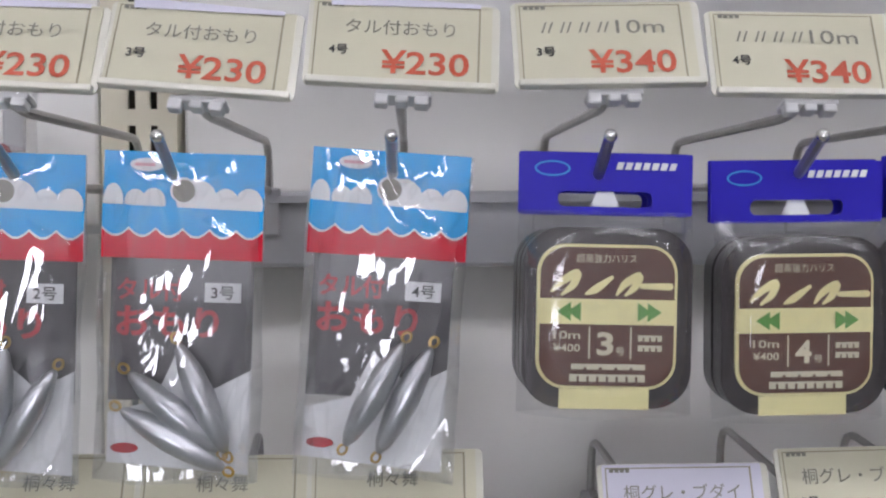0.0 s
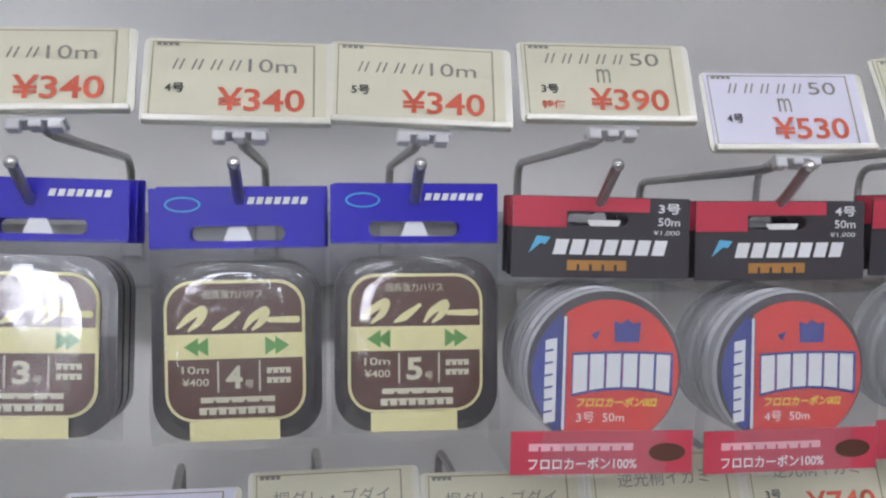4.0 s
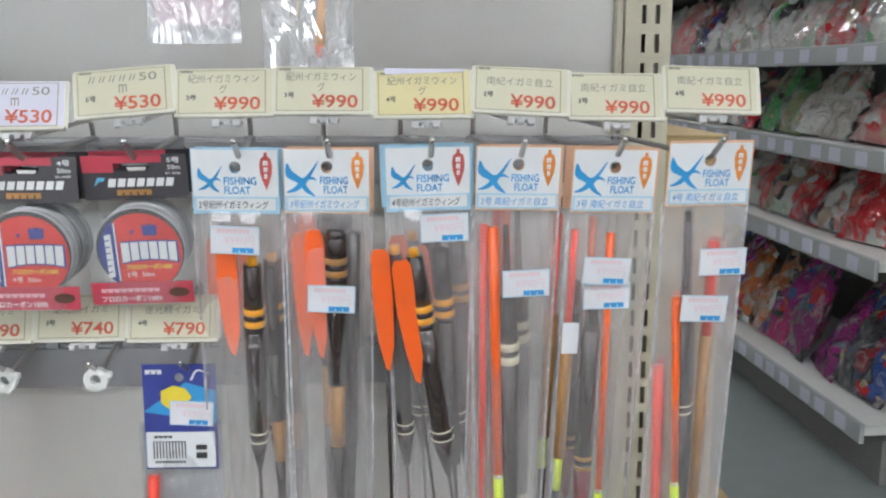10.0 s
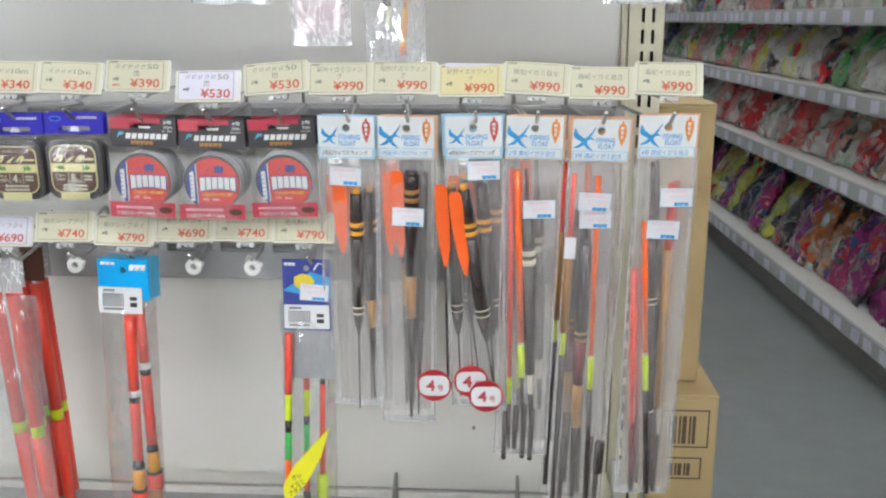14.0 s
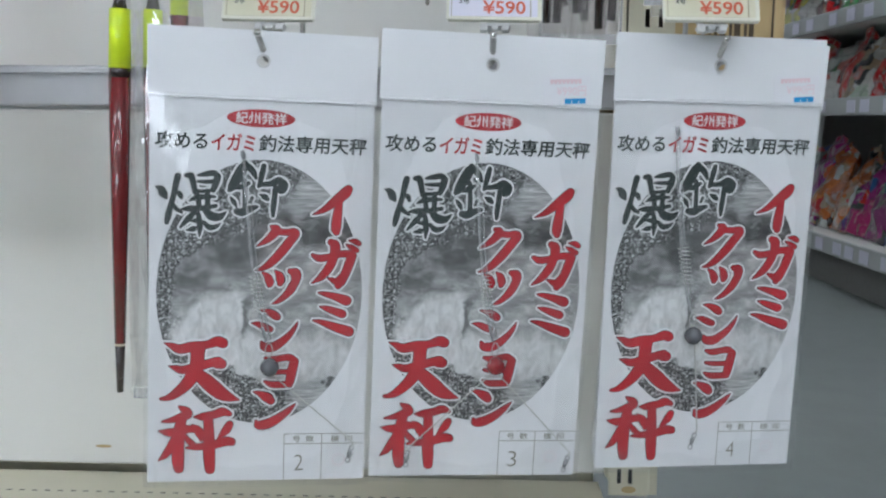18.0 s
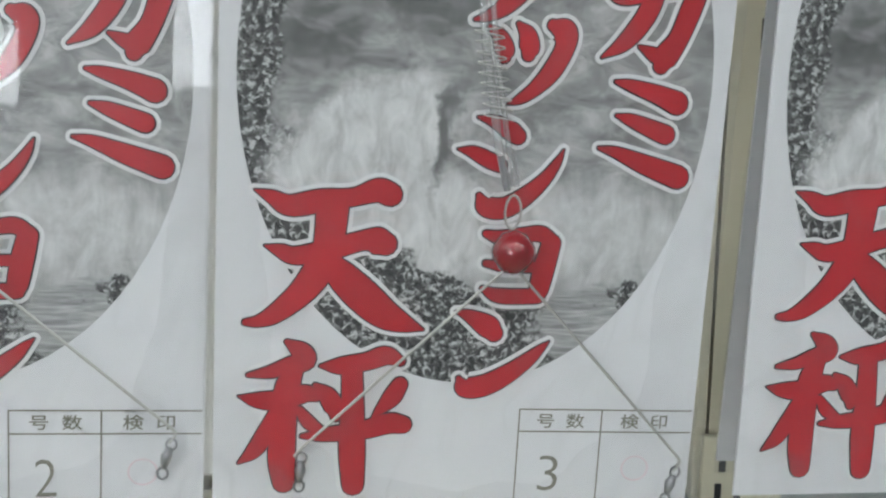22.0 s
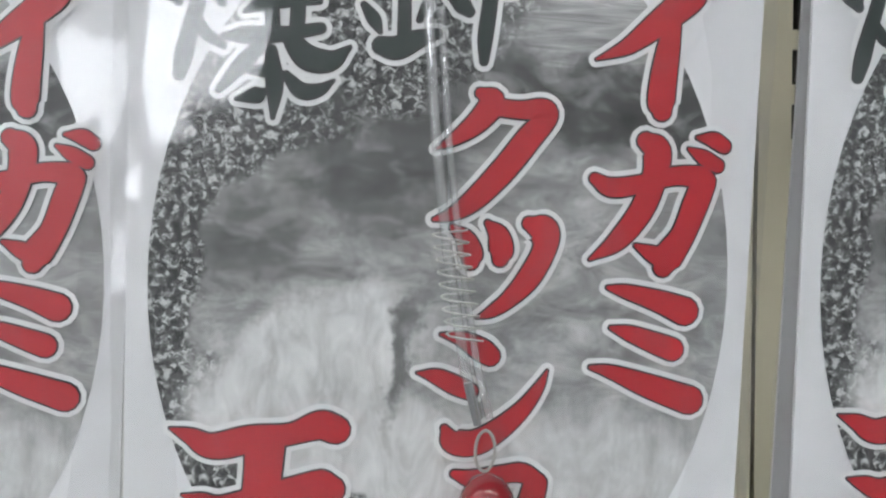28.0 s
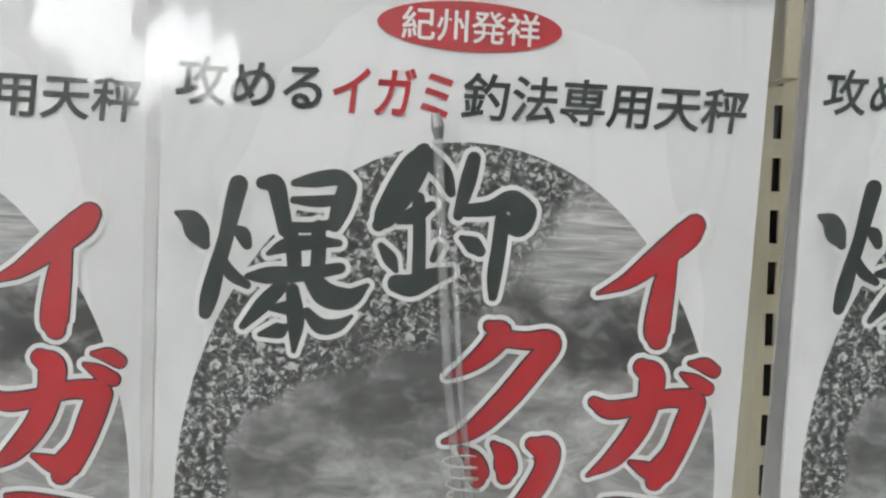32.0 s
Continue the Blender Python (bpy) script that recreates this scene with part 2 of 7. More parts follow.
M["film"] = film_material("clear_bag_film", haze=0.015, gloss=0.20, rough=0.05, wrinkle=0.9, wrinkle_scale=24, crease=0.12, tint=(0.99, 0.99, 0.99))
M["film_flat"] = film_material("smooth_card_sleeve", haze=0.015, gloss=0.04, rough=0.05, wrinkle=0.36, wrinkle_scale=15, crease=0.05, tint=(0.99, 0.99, 0.99))
M["film_shiny"] = film_material("stiff_clear_blister", haze=0.010, gloss=0.11, rough=0.11, wrinkle=0.10, wrinkle_scale=50, crease=0.05, tint=(0.99, 0.99, 0.99))
M["film_sleeve"] = film_material("clear_sleeve_film", haze=0.075, gloss=0.06, rough=0.08, wrinkle=0.25, wrinkle_scale=26, crease=0.10)
M["film_float"] = film_material("clear_float_bag_film", haze=0.17, gloss=0.05, rough=0.08, wrinkle=0.65, wrinkle_scale=18, crease=0.28, tint=(0.997, 0.997, 0.997), glow_through=0.4, stretch=0.16, spread=0.06)
M["film_crumple"] = film_material("clear_crumpled_film", haze=0.20, gloss=0.22, rough=0.05, wrinkle=1.0, wrinkle_scale=32, crease=0.55)
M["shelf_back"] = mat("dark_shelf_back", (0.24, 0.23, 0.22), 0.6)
M["price_rail"] = mat("grey_plastic_price_rail", (0.42, 0.43, 0.43), 0.4, vary=0.10, scale=9, grime=0.2)
M["film_milky"] = film_material("milky_bag_film", haze=0.34, gloss=0.16, rough=0.08, wrinkle=1.0, wrinkle_scale=45, crease=0.7)
M["sticker"] = mat("white_sticker", (0.78, 0.77, 0.80), 0.45, vary=0.03)
M["pink_ink"] = mat("faded_pink_ink", (0.75, 0.40, 0.45), 0.5)
M["pale_ink"] = mat("faded_pink_wash", (0.80, 0.62, 0.66), 0.5)


def photo_material(name):
    """A faded grey cloudy print: speckle with soft smoky patches laid over it."""
    m = mat(name, (0.5, 0.5, 0.5), 0.4)
    nt = m.node_tree
    tc = node(nt, "ShaderNodeTexCoord")
    warp = node(nt, "ShaderNodeTexNoise", Scale=70.0, Detail=5.0, Roughness=0.65)
    nt.links.new(tc.outputs["Object"], warp.inputs["Vector"])
    sh = node(nt, "ShaderNodeVectorMath")
    sh.operation = "MULTIPLY_ADD"
    sh.inputs[1].default_value = (0.022, 0.0, 0.022)
    sh.inputs[2].default_value = (0.0, 0.0, 0.0)
    nt.links.new(warp.outputs["Color"], sh.inputs[0])
    add = node(nt, "ShaderNodeVectorMath")
    add.operation = "ADD"
    nt.links.new(tc.outputs["Object"], add.inputs[0])
    nt.links.new(sh.outputs[0], add.inputs[1])

    def grain(scale, detail, squash, stops, turn=0.0):
        mp = node(nt, "ShaderNodeMapping")
        mp.inputs["Scale"].default_value = squash
        mp.inputs["Rotation"].default_value = (0, radians(turn), 0)
        nt.links.new(tc.outputs["Object"], mp.inputs["Vector"])
        n = node(nt, "ShaderNodeTexNoise", Scale=scale, Detail=detail, Roughness=0.65, Distortion=0.6)
        nt.links.new(mp.outputs["Vector"], n.inputs["Vector"])
        ramp = node(nt, "ShaderNodeValToRGB")
        els = ramp.color_ramp.elements
        els[0].position, els[0].color = stops[0][0], (*[stops[0][1]] * 3, 1)
        els[1].position, els[1].color = stops[-1][0], (*[stops[-1][1]] * 3, 1)
        for p, v in stops[1:-1]:
            els.new(p).color = (v, v, v, 1)
        nt.links.new(n.outputs["Fac"], ramp.inputs["Fac"])
        return ramp.outputs["Color"]

    speck = grain(620, 5.0, (1, 1, 1), [(0.40, 0.02), (0.51, 0.09), (0.62, 0.60)])
    smoke = grain(70, 8.0, (1, 1, 2.0), [(0.32, 0.14), (0.5, 0.31), (0.66, 0.54)], -24)
    dark = grain(90, 8.0, (1, 1, 1.6), [(0.30, 0.025), (0.5, 0.075), (0.70, 0.28)], -18)
    pale = grain(80, 7.0, (2.2, 1, 1), [(0.30, 0.42), (0.5, 0.64), (0.68, 0.80)], 24)
    rays = grain(110, 5.0, (0.5, 1, 5.0), [(0.32, 0.20), (0.5, 0.38), (0.68, 0.62)], 32)
    out = speck
    patches = (
        (30, -140, 62, 52, 0, 0.04, smoke, 1.0), (-20, -132, 30, 27, -25, 0.06, smoke, 1.0), (36, -76, 27, 15, -32, 0.35, rays, 1.0),
        (34, -96, 33, 9, 6, 0.35, dark, 1.0), (-12, -107, 21, 9, -18, 0.45, dark, 0.85), (-11, -118, 12, 6, -6, 0.5, dark, 0.8),
        (-38, -126, 11, 8, -35, 0.5, dark, 0.75), (-26, -152, 27, 15, -28, 0.22, pale, 1.0), (-14, -168, 26, 14, 22, 0.2, pale, 0.95),
        (30, -172, 36, 15, 0, 0.45, pale, 0.75), (-6, -147, 2.2, 14, 12, 0.6, dark, 0.85), (-23, -207, 60, 30, 24, 0.03, speck, 1.0),
        (31, -195, 13, 10, -20, 0.12, rays, 1.0), (44, -188, 7, 4, 20, 0.15, speck, 1.0))
    for cx, cz, rx, rz, rot, soft, layer, most in patches:
        mp = node(nt, "ShaderNodeMapping")
        mp.vector_type = "TEXTURE"
        mp.inputs["Location"].default_value = (cx * 0.001 + 0.011, 0, cz * 0.001 + 0.011)
        mp.inputs["Rotation"].default_value = (0, radians(rot), 0)
        mp.inputs["Scale"].default_value = (rx * 0.001, 1, rz * 0.001)
        nt.links.new(add.outputs[0], mp.inputs["Vector"])
        ln = node(nt, "ShaderNodeVectorMath")
        ln.operation = "LENGTH"
        nt.links.new(mp.outputs["Vector"], ln.inputs[0])
        mr = node(nt, "ShaderNodeMapRange")
        mr.interpolation_type = "SMOOTHSTEP"
        mr.inputs["From Min"].default_value, mr.inputs["From Max"].default_value = 1 - soft, 1 + soft
        mr.inputs["To Min"].default_value, mr.inputs["To Max"].default_value = most, 0.0
        nt.links.new(ln.outputs["Value"], mr.inputs["Value"])
        mx = node(nt, "ShaderNodeMix")
        mx.data_type = "RGBA"
        nt.links.new(mr.outputs["Result"], mx.inputs["Factor"])
        nt.links.new(out, mx.inputs["A"])
        nt.links.new(layer, mx.inputs["B"])
        out = mx.outputs["Result"]
    nt.links.new(out, nt.nodes["Principled BSDF"].inputs["Base Color"])
    return m


M["cloudy_print"] = photo_material("cloudy_grey_print")
M["price_yellow"] = mat("yellow_leaf_tag", (0.86, 0.80, 0.02), 0.45, vary=0.05)


# ---------- building blocks ----------
def thing(name, m, label, category, group="", kind=""):
    ob = new(name)
    ob.empty_display_size = 0.01
    ob.matrix_world = m
    return tagged(ob, label, category, group, kind)


def part(name, bm, material, parent, label="", smooth=False):
    me = bpy.data.meshes.new(name)
    bm.normal_update()
    bm.to_mesh(me)
    bm.free()
    me.materials.append(material)
    if smooth:
        me.polygons.foreach_set("use_smooth", [True] * len(me.polygons))
    ob = new(name, me)
    ob.parent = parent
    if material.name.startswith(("clear", "smooth_card", "stiff_clear", "milky")):
        ob.visible_shadow = False
    return tagged(ob, label)


def add_box(bm, cx, cy, cz, sx, sy, sz, bevel=0.0):
    r = bmesh.ops.create_cube(bm, size=1.0, matrix=Matrix.LocRotScale((cx, cy, cz), None, (sx, sy, sz)))
    if bevel:
        edges = {e for v in r["verts"] for e in v.link_edges}
        bmesh.ops.bevel(bm, geom=list(edges), offset=bevel, segments=2, affect="EDGES", profile=0.5)
    return bm


def box(cx, cy, cz, sx, sy, sz, bevel=0.0):
    return add_box(bmesh.new(), cx, cy, cz, sx, sy, sz, bevel)


def add_poly(bm, pts, y, depth=0.0, hole=None):
    """A flat outline (x, z) facing the viewer at y, with an optional thickness behind it."""
    vs = [bm.verts.new((x, y, z)) for x, z in pts]
    f = bm.faces.new(vs)
    f.normal_update()
    if f.normal.y > 0:
        f.normal_flip()
    if depth:
        back = [bm.verts.new((x, y + depth, z)) for x, z in pts]
        bm.faces.new(list(reversed(back)))
        n = len(vs)
        for i in range(n):
            bm.faces.new((vs[i], vs[(i + 1) % n], back[(i + 1) % n], back[i]))
        bmesh.ops.recalc_face_normals(bm, faces=bm.faces[:])
    return bm


def poly(pts, y, depth=0.0):
    return add_poly(bmesh.new(), pts, y, depth)


def rect(x0, x1, z0, z1):
    return [(x0, z0), (x1, z0), (x1, z1), (x0, z1)]


def comb(x0, x1, z0, z1, n, gap=0.25, slant=0.0, arch=0.0, flip=False, root=0.82):
    """One connected bar with slits: stands for a printed word of n characters that is not lettered."""
    mid, half, step = (x0 + x1) / 2, (x1 - x0) / 2, (x1 - x0) / n
    pts = []
    for k in range(n):
        a, b = x0 + k * step, x0 + (k + 1 - gap) * step
        pts += [(a, z0), (b, z0)]
        if k < n - 1:
            top = z0 + (z1 - z0) * root
            pts += [(b, top), (a + step, top)]
    end = pts[-1][0]
    pts += [(end + (x0 - end) * q / 8, z1) for q in range(9)]
    if flip:
        pts = [(x, z0 + z1 - z) for x, z in pts]
    return [(x + slant * (z - z0), z - arch * ((x - mid) / half) ** 2 * (1 - 0.75 * (z - z0) / (z1 - z0))) for x, z in pts]


def blocks(x0, x1, z0, z1, n, gap=0.2, slant=0.0, arch=0.0):
    """Outlines of n plain blocks in a row, on an arch if asked: a word that is not lettered."""
    mid, half, step = (x0 + x1) / 2, (x1 - x0) / 2, (x1 - x0) / n
    out = []
    for k in range(n):
        a, b = x0 + k * step, x0 + (k + 1 - gap) * step
        pts = [(a, z0), (b, z0), (b, z1), (a, z1)]
        out.append([(x + slant * (z - z0), z - arch * ((x - mid) / half) ** 2 * (1 - 0.75 * (z - z0) / (z1 - z0))) for x, z in pts])
    return out


def rounded(x0, x1, z0, z1, r, n=5):
    pts = []
    for cx, cz, a0 in ((x1 - r, z0 + r, -90), (x1 - r, z1 - r, 0), (x0 + r, z1 - r, 90), (x0 + r, z0 + r, 180)):
        for i in range(n + 1):
            a = radians(a0 + 90 * i / n)
            pts.append((cx + r * math.cos(a), cz + r * math.sin(a)))
    return pts


def oval(cx, cz, rx, rz, n=40, a0=0.0, a1=360.0):
    k = n if a1 - a0 >= 360 else n + 1
    return [(cx + rx * math.cos(radians(a0 + (a1 - a0) * i / n)), cz + rz * math.sin(radians(a0 + (a1 - a0) * i / n))) for i in range(k)]


def ring(outer, inner, y, depth=0.0):
    """A flat band between two outlines of the same point count."""
    bm = bmesh.new()
    n = len(outer)
    a = [bm.verts.new((x, y, z)) for x, z in outer]
    b = [bm.verts.new((x, y, z)) for x, z in inner]
    for i in range(n):
        j = (i + 1) % n
        bm.faces.new((a[i], a[j], b[j], b[i]))
    if depth:
        r = bmesh.ops.extrude_face_region(bm, geom=bm.faces[:])
        for v in r["geom"]:
            if isinstance(v, bmesh.types.BMVert):
                v.co.y += depth
        bmesh.ops.recalc_face_normals(bm, faces=bm.faces[:])
    return bm


def plate_with_hole(x0, x1, z0, z1, hole, y, depth):
    """A card with a punched hole: hole is an outline of 4*k points starting at the right."""
    n = len(hole)
    cx, cz = sum(p[0] for p in hole) / n, sum(p[1] for p in hole) / n
    outer = []
    for px, pz in hole:
        dx, dz = px - cx, pz - cz
        sx = ((x1 - cx) if dx > 0 else (x0 - cx)) / dx if abs(dx) > 1e-9 else 1e9
        sz = ((z1 - cz) if dz > 0 else (z0 - cz)) / dz if abs(dz) > 1e-9 else 1e9
        s = min(sx, sz)
        outer.append([cx + dx * s, cz + dz * s])
    for c in ((x0, z0), (x0, z1), (x1, z0), (x1, z1)):
        k = min(range(n), key=lambda i: (outer[i][0] - c[0]) ** 2 + (outer[i][1] - c[1]) ** 2)
        outer[k] = list(c)
    return ring(outer, hole, y, depth)


def tube(pts, r, seg=8, cap=True):
    bm = bmesh.new()
    add_tube(bm, pts, r, seg, cap)
    return bm


def add_tube(bm, pts, r, seg=8, cap=True):
    pts = [Vector(p) for p in pts]
    rs = r if isinstance(r, (list, tuple)) else [r] * len(pts)
    rings = []
    side = None
    for i, p in enumerate(pts):
        d = (pts[min(i + 1, len(pts) - 1)] - pts[max(i - 1, 0)]).normalized()
        if side is None:
            side = d.orthogonal().normalized()
        side = (side - d * side.dot(d)).normalized()
        up = d.cross(side)
        rings.append([bm.verts.new(p + (side * math.cos(2 * math.pi * k / seg) + up * math.sin(2 * math.pi * k / seg)) * rs[i]) for k in range(seg)])
    for a, b in zip(rings, rings[1:]):
        for k in range(seg):
            bm.faces.new((a[k], a[(k + 1) % seg], b[(k + 1) % seg], b[k]))
    if cap:
        bm.faces.new(rings[0][::-1])
        bm.faces.new(rings[-1])
    return bm


def bend(pts, r=0.006, n=4):
    """Rounds the corners of a wire's line."""
    pts = [Vector(p) for p in pts]
    out = [pts[0]]
    for a, b, c in zip(pts, pts[1:], pts[2:]):
        k = min(r, (a - b).length * 0.45, (c - b).length * 0.45)
        p, q = b + (a - b).normalized() * k, b + (c - b).normalized() * k
        for i in range(n + 1):
            t = i / n
            out.append(p * (1 - t) ** 2 + b * 2 * t * (1 - t) + q * t * t)
    return out + [pts[-1]]


TEXTS = {}


def text_shape(body, bold):
    """Outline mesh of a line of lettering from the built-in font, as points and faces."""
    key = (body, bold)
    if key not in TEXTS:
        cu = bpy.data.curves.new("lettering", "FONT")
        cu.body, cu.size, cu.offset, cu.resolution_u = body, 1.0, bold, 3
        ob = bpy.data.objects.new("lettering", cu)
        scene.collection.objects.link(ob)
        dg = bpy.context.evaluated_depsgraph_get()
        me = bpy.data.meshes.new_from_object(ob.evaluated_get(dg))
        pts = np.array([v.co[:2] for v in me.vertices]) if len(me.vertices) else np.zeros((1, 2))
        TEXTS[key] = pts, [tuple(p.vertices) for p in me.polygons]
        bpy.data.objects.remove(ob)
        bpy.data.curves.remove(cu)
        bpy.data.meshes.remove(me)
    return TEXTS[key]


def letters(parent, body, x0, x1, z0, z1, y, material, bold=0.0, name="lettering", slant=0.0, keep=False, turn=0.0):
    """Lettering fitted into the box x0..x1, z0..z1 on the plane y."""
    pts, faces = text_shape(body, bold)
    lo, hi = pts.min(0), pts.max(0)
    s = np.array([(x1 - x0), (z1 - z0)]) / np.maximum(hi - lo, 1e-6)
    if keep:
        s[:] = min(s)
    bm = bmesh.new()
    c, d = math.cos(radians(turn)), math.sin(radians(turn))
    mx, mz = (x0 + x1) / 2, (z0 + z1) / 2
    vs = []
    for p in pts:
        u, w = (p - (lo + hi) / 2) * s
        u += slant * w
        vs.append(bm.verts.new((mx + u * c - w * d, y, mz + u * d + w * c)))
    for f in faces:
        try:
            bm.faces.new([vs[i] for i in f])
        except ValueError:
            pass
    return part(name, bm, material, parent)


def add_stroke(bm, pts, y, grow=0.0):
    """A brush stroke: (x, z, width) points, smoothed, with round ends."""
    p = [np.array(q, float) for q in pts]
    p = [2 * p[0] - p[1]] + p + [2 * p[-1] - p[-2]]
    line = []
    for a, b, c, d in zip(p, p[1:], p[2:], p[3:]):
        for i in range(6):
            t = i / 6
            line.append(0.5 * (2 * b + (c - a) * t + (2 * a - 5 * b + 4 * c - d) * t * t + (3 * b - a - 3 * c + d) * t ** 3))
    line.append(p[-2])
    left, right = [], []
    for i, q in enumerate(line):
        d = line[min(i + 1, len(line) - 1)][:2] - line[max(i - 1, 0)][:2]
        d = d / (np.linalg.norm(d) + 1e-9)
        nrm = np.array([-d[1], d[0]]) * (max(q[2], 0.0004) / 2 + grow)
        left.append(bm.verts.new((q[0] + nrm[0], y, q[1] + nrm[1])))
        right.append(bm.verts.new((q[0] - nrm[0], y, q[1] - nrm[1])))
    for i in range(len(line) - 1):
        bm.faces.new((left[i], left[i + 1], right[i + 1], right[i]))
    for q, e, back in ((line[0], line[1], True), (line[-1], line[-2], False)):
        d = (q - e)[:2]
        a0 = math.atan2(d[1], d[0])
        w = max(q[2], 0.0004) / 2 + grow
        arc = [bm.verts.new((q[0] + w * math.cos(a0 + radians(-90 + 180 * k / 6)), y, q[1] + w * math.sin(a0 + radians(-90 + 180 * k / 6)))) for k in range(7)]
        bm.faces.new(arc)


def film_bag(parent, x0, x1, z0, z1, y, depth, material, name="clear_bag", nx=10, nz=24, seed=0, amp=0.0016, top_flat=0.25, flat=1.0):
    """A thin bag: front and back sheets joined at the sides, fuller in the middle, with soft folds."""
    bm = bmesh.new()
    sheets = []
    for s in (-1, 1):
        grid = []
        for j in range(nz + 1):
            w = j / nz
            row = []
            for i in range(nx + 1):
                u = i / nx
                full = (math.sin(math.pi * u) ** 0.6) * (math.sin(math.pi * min(1.0, (1 - w) / (1 - top_flat * 0.5) + 0.02)) ** 0.5 if w > 0.5 else max(0.15, math.sin(math.pi * min(0.5, w + 0.03))) ** 0.5)
                full = min(1.0, full * flat)
                x, z = x0 + (x1 - x0) * u, z0 + (z1 - z0) * w
                wob = noise.noise(Vector((x * 60 + seed * 7.3, z * 30, s * 3.1 + seed)))
                edge = 0.0012 * noise.noise(Vector((seed * 3.7, z * 40, u * 2)))
                row.append(bm.verts.new((x + edge, y + s * depth * 0.5 * full + amp * wob * (full + 0.2), z + (0.002 * noise.noise(Vector((x * 50, seed, 1))) if j == 0 else 0))))
            grid.append(row)
        for j in range(nz):
            for i in range(nx):
                q = (grid[j][i], grid[j][i + 1], grid[j + 1][i + 1], grid[j + 1][i])
                bm.faces.new(q if s < 0 else q[::-1])
        sheets.append(grid)
    return part(name, bm, material, parent, "thin clear plastic bag", smooth=True)


def lathe(profile, seg=12, cx=0.0, cy=0.0, lean=0.0, top=0.0):
    """A turned body: (radius, z) from top to bottom; lean tips it sideways about (cx, top)."""
    bm = bmesh.new()
    rings = [[bm.verts.new((cx + r * math.cos(2 * math.pi * k / seg), cy + r * math.sin(2 * math.pi * k / seg), z)) for k in range(seg)] for r, z in profile]
    for a, b in zip(rings, rings[1:]):
        for k in range(seg):
            bm.faces.new((a[k], b[k], b[(k + 1) % seg], a[(k + 1) % seg]))
    bm.faces.new(rings[0])
    bm.faces.new(rings[-1][::-1])
    if lean:
        bmesh.ops.rotate(bm, verts=bm.verts[:], cent=(cx, cy, top), matrix=Matrix.Rotation(radians(lean), 3, "Y"))
    return bm

I4 = Matrix.Identity(4)


def structure(name, bm, material, label, category, smooth=False):
    ob = part(name, bm, material, None, label, smooth)
    return tagged(ob, label, category, kind="structure")


# ---------- the shop room ----------
FLOOR = 0.31
structure("floor", box(0.8, 2.0, FLOOR - 0.05, 9.0, 11.0, 0.1), M["floor"], "grey vinyl shop floor, slightly scuffed", "floor")
structure("ceiling", box(0.8, 2.0, 2.75, 9.0, 11.0, 0.1), M["ceiling"], "off-white board shop ceiling", "ceiling")
structure("wall_north", box(0.8, 7.55, 1.35, 9.0, 0.1, 2.8), M["wall"], "plain pale shop wall", "wall")
south = thing("wall_south", I4, "plain pale shop wall with two small windows", "wall", kind="structure")
OPENINGS = ((-1.55, -1.20, 0.62, 0.86), (-0.90, 0.33, 1.00, 1.46))
xs = [-3.7] + [v for o in OPENINGS for v in o[:2]] + [5.3]
for k in range(0, len(xs), 2):
    part("wall_panel", box((xs[k] + xs[k + 1]) / 2, -3.55, 1.35, xs[k + 1] - xs[k], 0.1, 2.7), M["wall"], south)
for k, (wx0, wx1, wz0, wz1) in enumerate(OPENINGS):
    part("wall_panel", box((wx0 + wx1) / 2, -3.55, wz0 / 2, wx1 - wx0, 0.1, wz0), M["wall"], south)
    part("wall_panel", box((wx0 + wx1) / 2, -3.55, (wz1 + 2.7) / 2, wx1 - wx0, 0.1, 2.7 - wz1), M["wall"], south)
    win = thing("window_%d" % (k + 1), I4, "small shop window with a white frame, bright daylight outside", "window", kind="structure")
    part("window_frame", ring(rect(wx0, wx1, wz0, wz1), rect(wx0 + 0.02, wx1 - 0.02, wz0 + 0.02, wz1 - 0.02), -3.56, 0.05), M["hdr_white"], win)
structure("backdrop", box(-0.9, -4.6, 1.4, 5.0, 0.02, 3.4), M["daylight"], "bright pale daylight outside the window", "backdrop")
structure("wall_east", box(5.35, 2.0, 1.35, 0.1, 11.0, 2.8), M["wall"], "plain pale shop wall", "wall")
structure("wall_west", box(-3.75, 2.0, 1.35, 0.1, 11.0, 2.8), M["wall"], "plain pale shop wall", "wall")


def ceiling_light(x, y, along):
    t = thing("ceiling_light", pose(x, y, 2.70, 0, 0, 90 if along else 0), "white fluorescent ceiling fitting with two lit tubes", "ceiling light", "shop ceiling lights")
    part("frame", box(0, 0, -0.02, 1.26, 0.20, 0.04, 0.006), M["wall"], t)
    for s in (-0.055, 0.055):
        part("tube", tube([(-0.6, s, -0.06), (0.6, s, -0.06)], 0.016, 10), M["lamp"], t, "lit fluorescent tube")


for lx in (-2.2, -0.55, 1.1, 2.75):
    for ly in (-2.9, -1.55):
        ceiling_light(lx, ly, False)
for lx, ly in ((-0.55, 0.9), (1.1, 0.9), (1.1, 3.3), (1.1, 5.7)):
    ceiling_light(lx, ly, False)

# ---------- the wall unit: panels, uprights, bars, base shelf ----------
PY = -0.12
PX0, PX1 = -0.90, 0.840


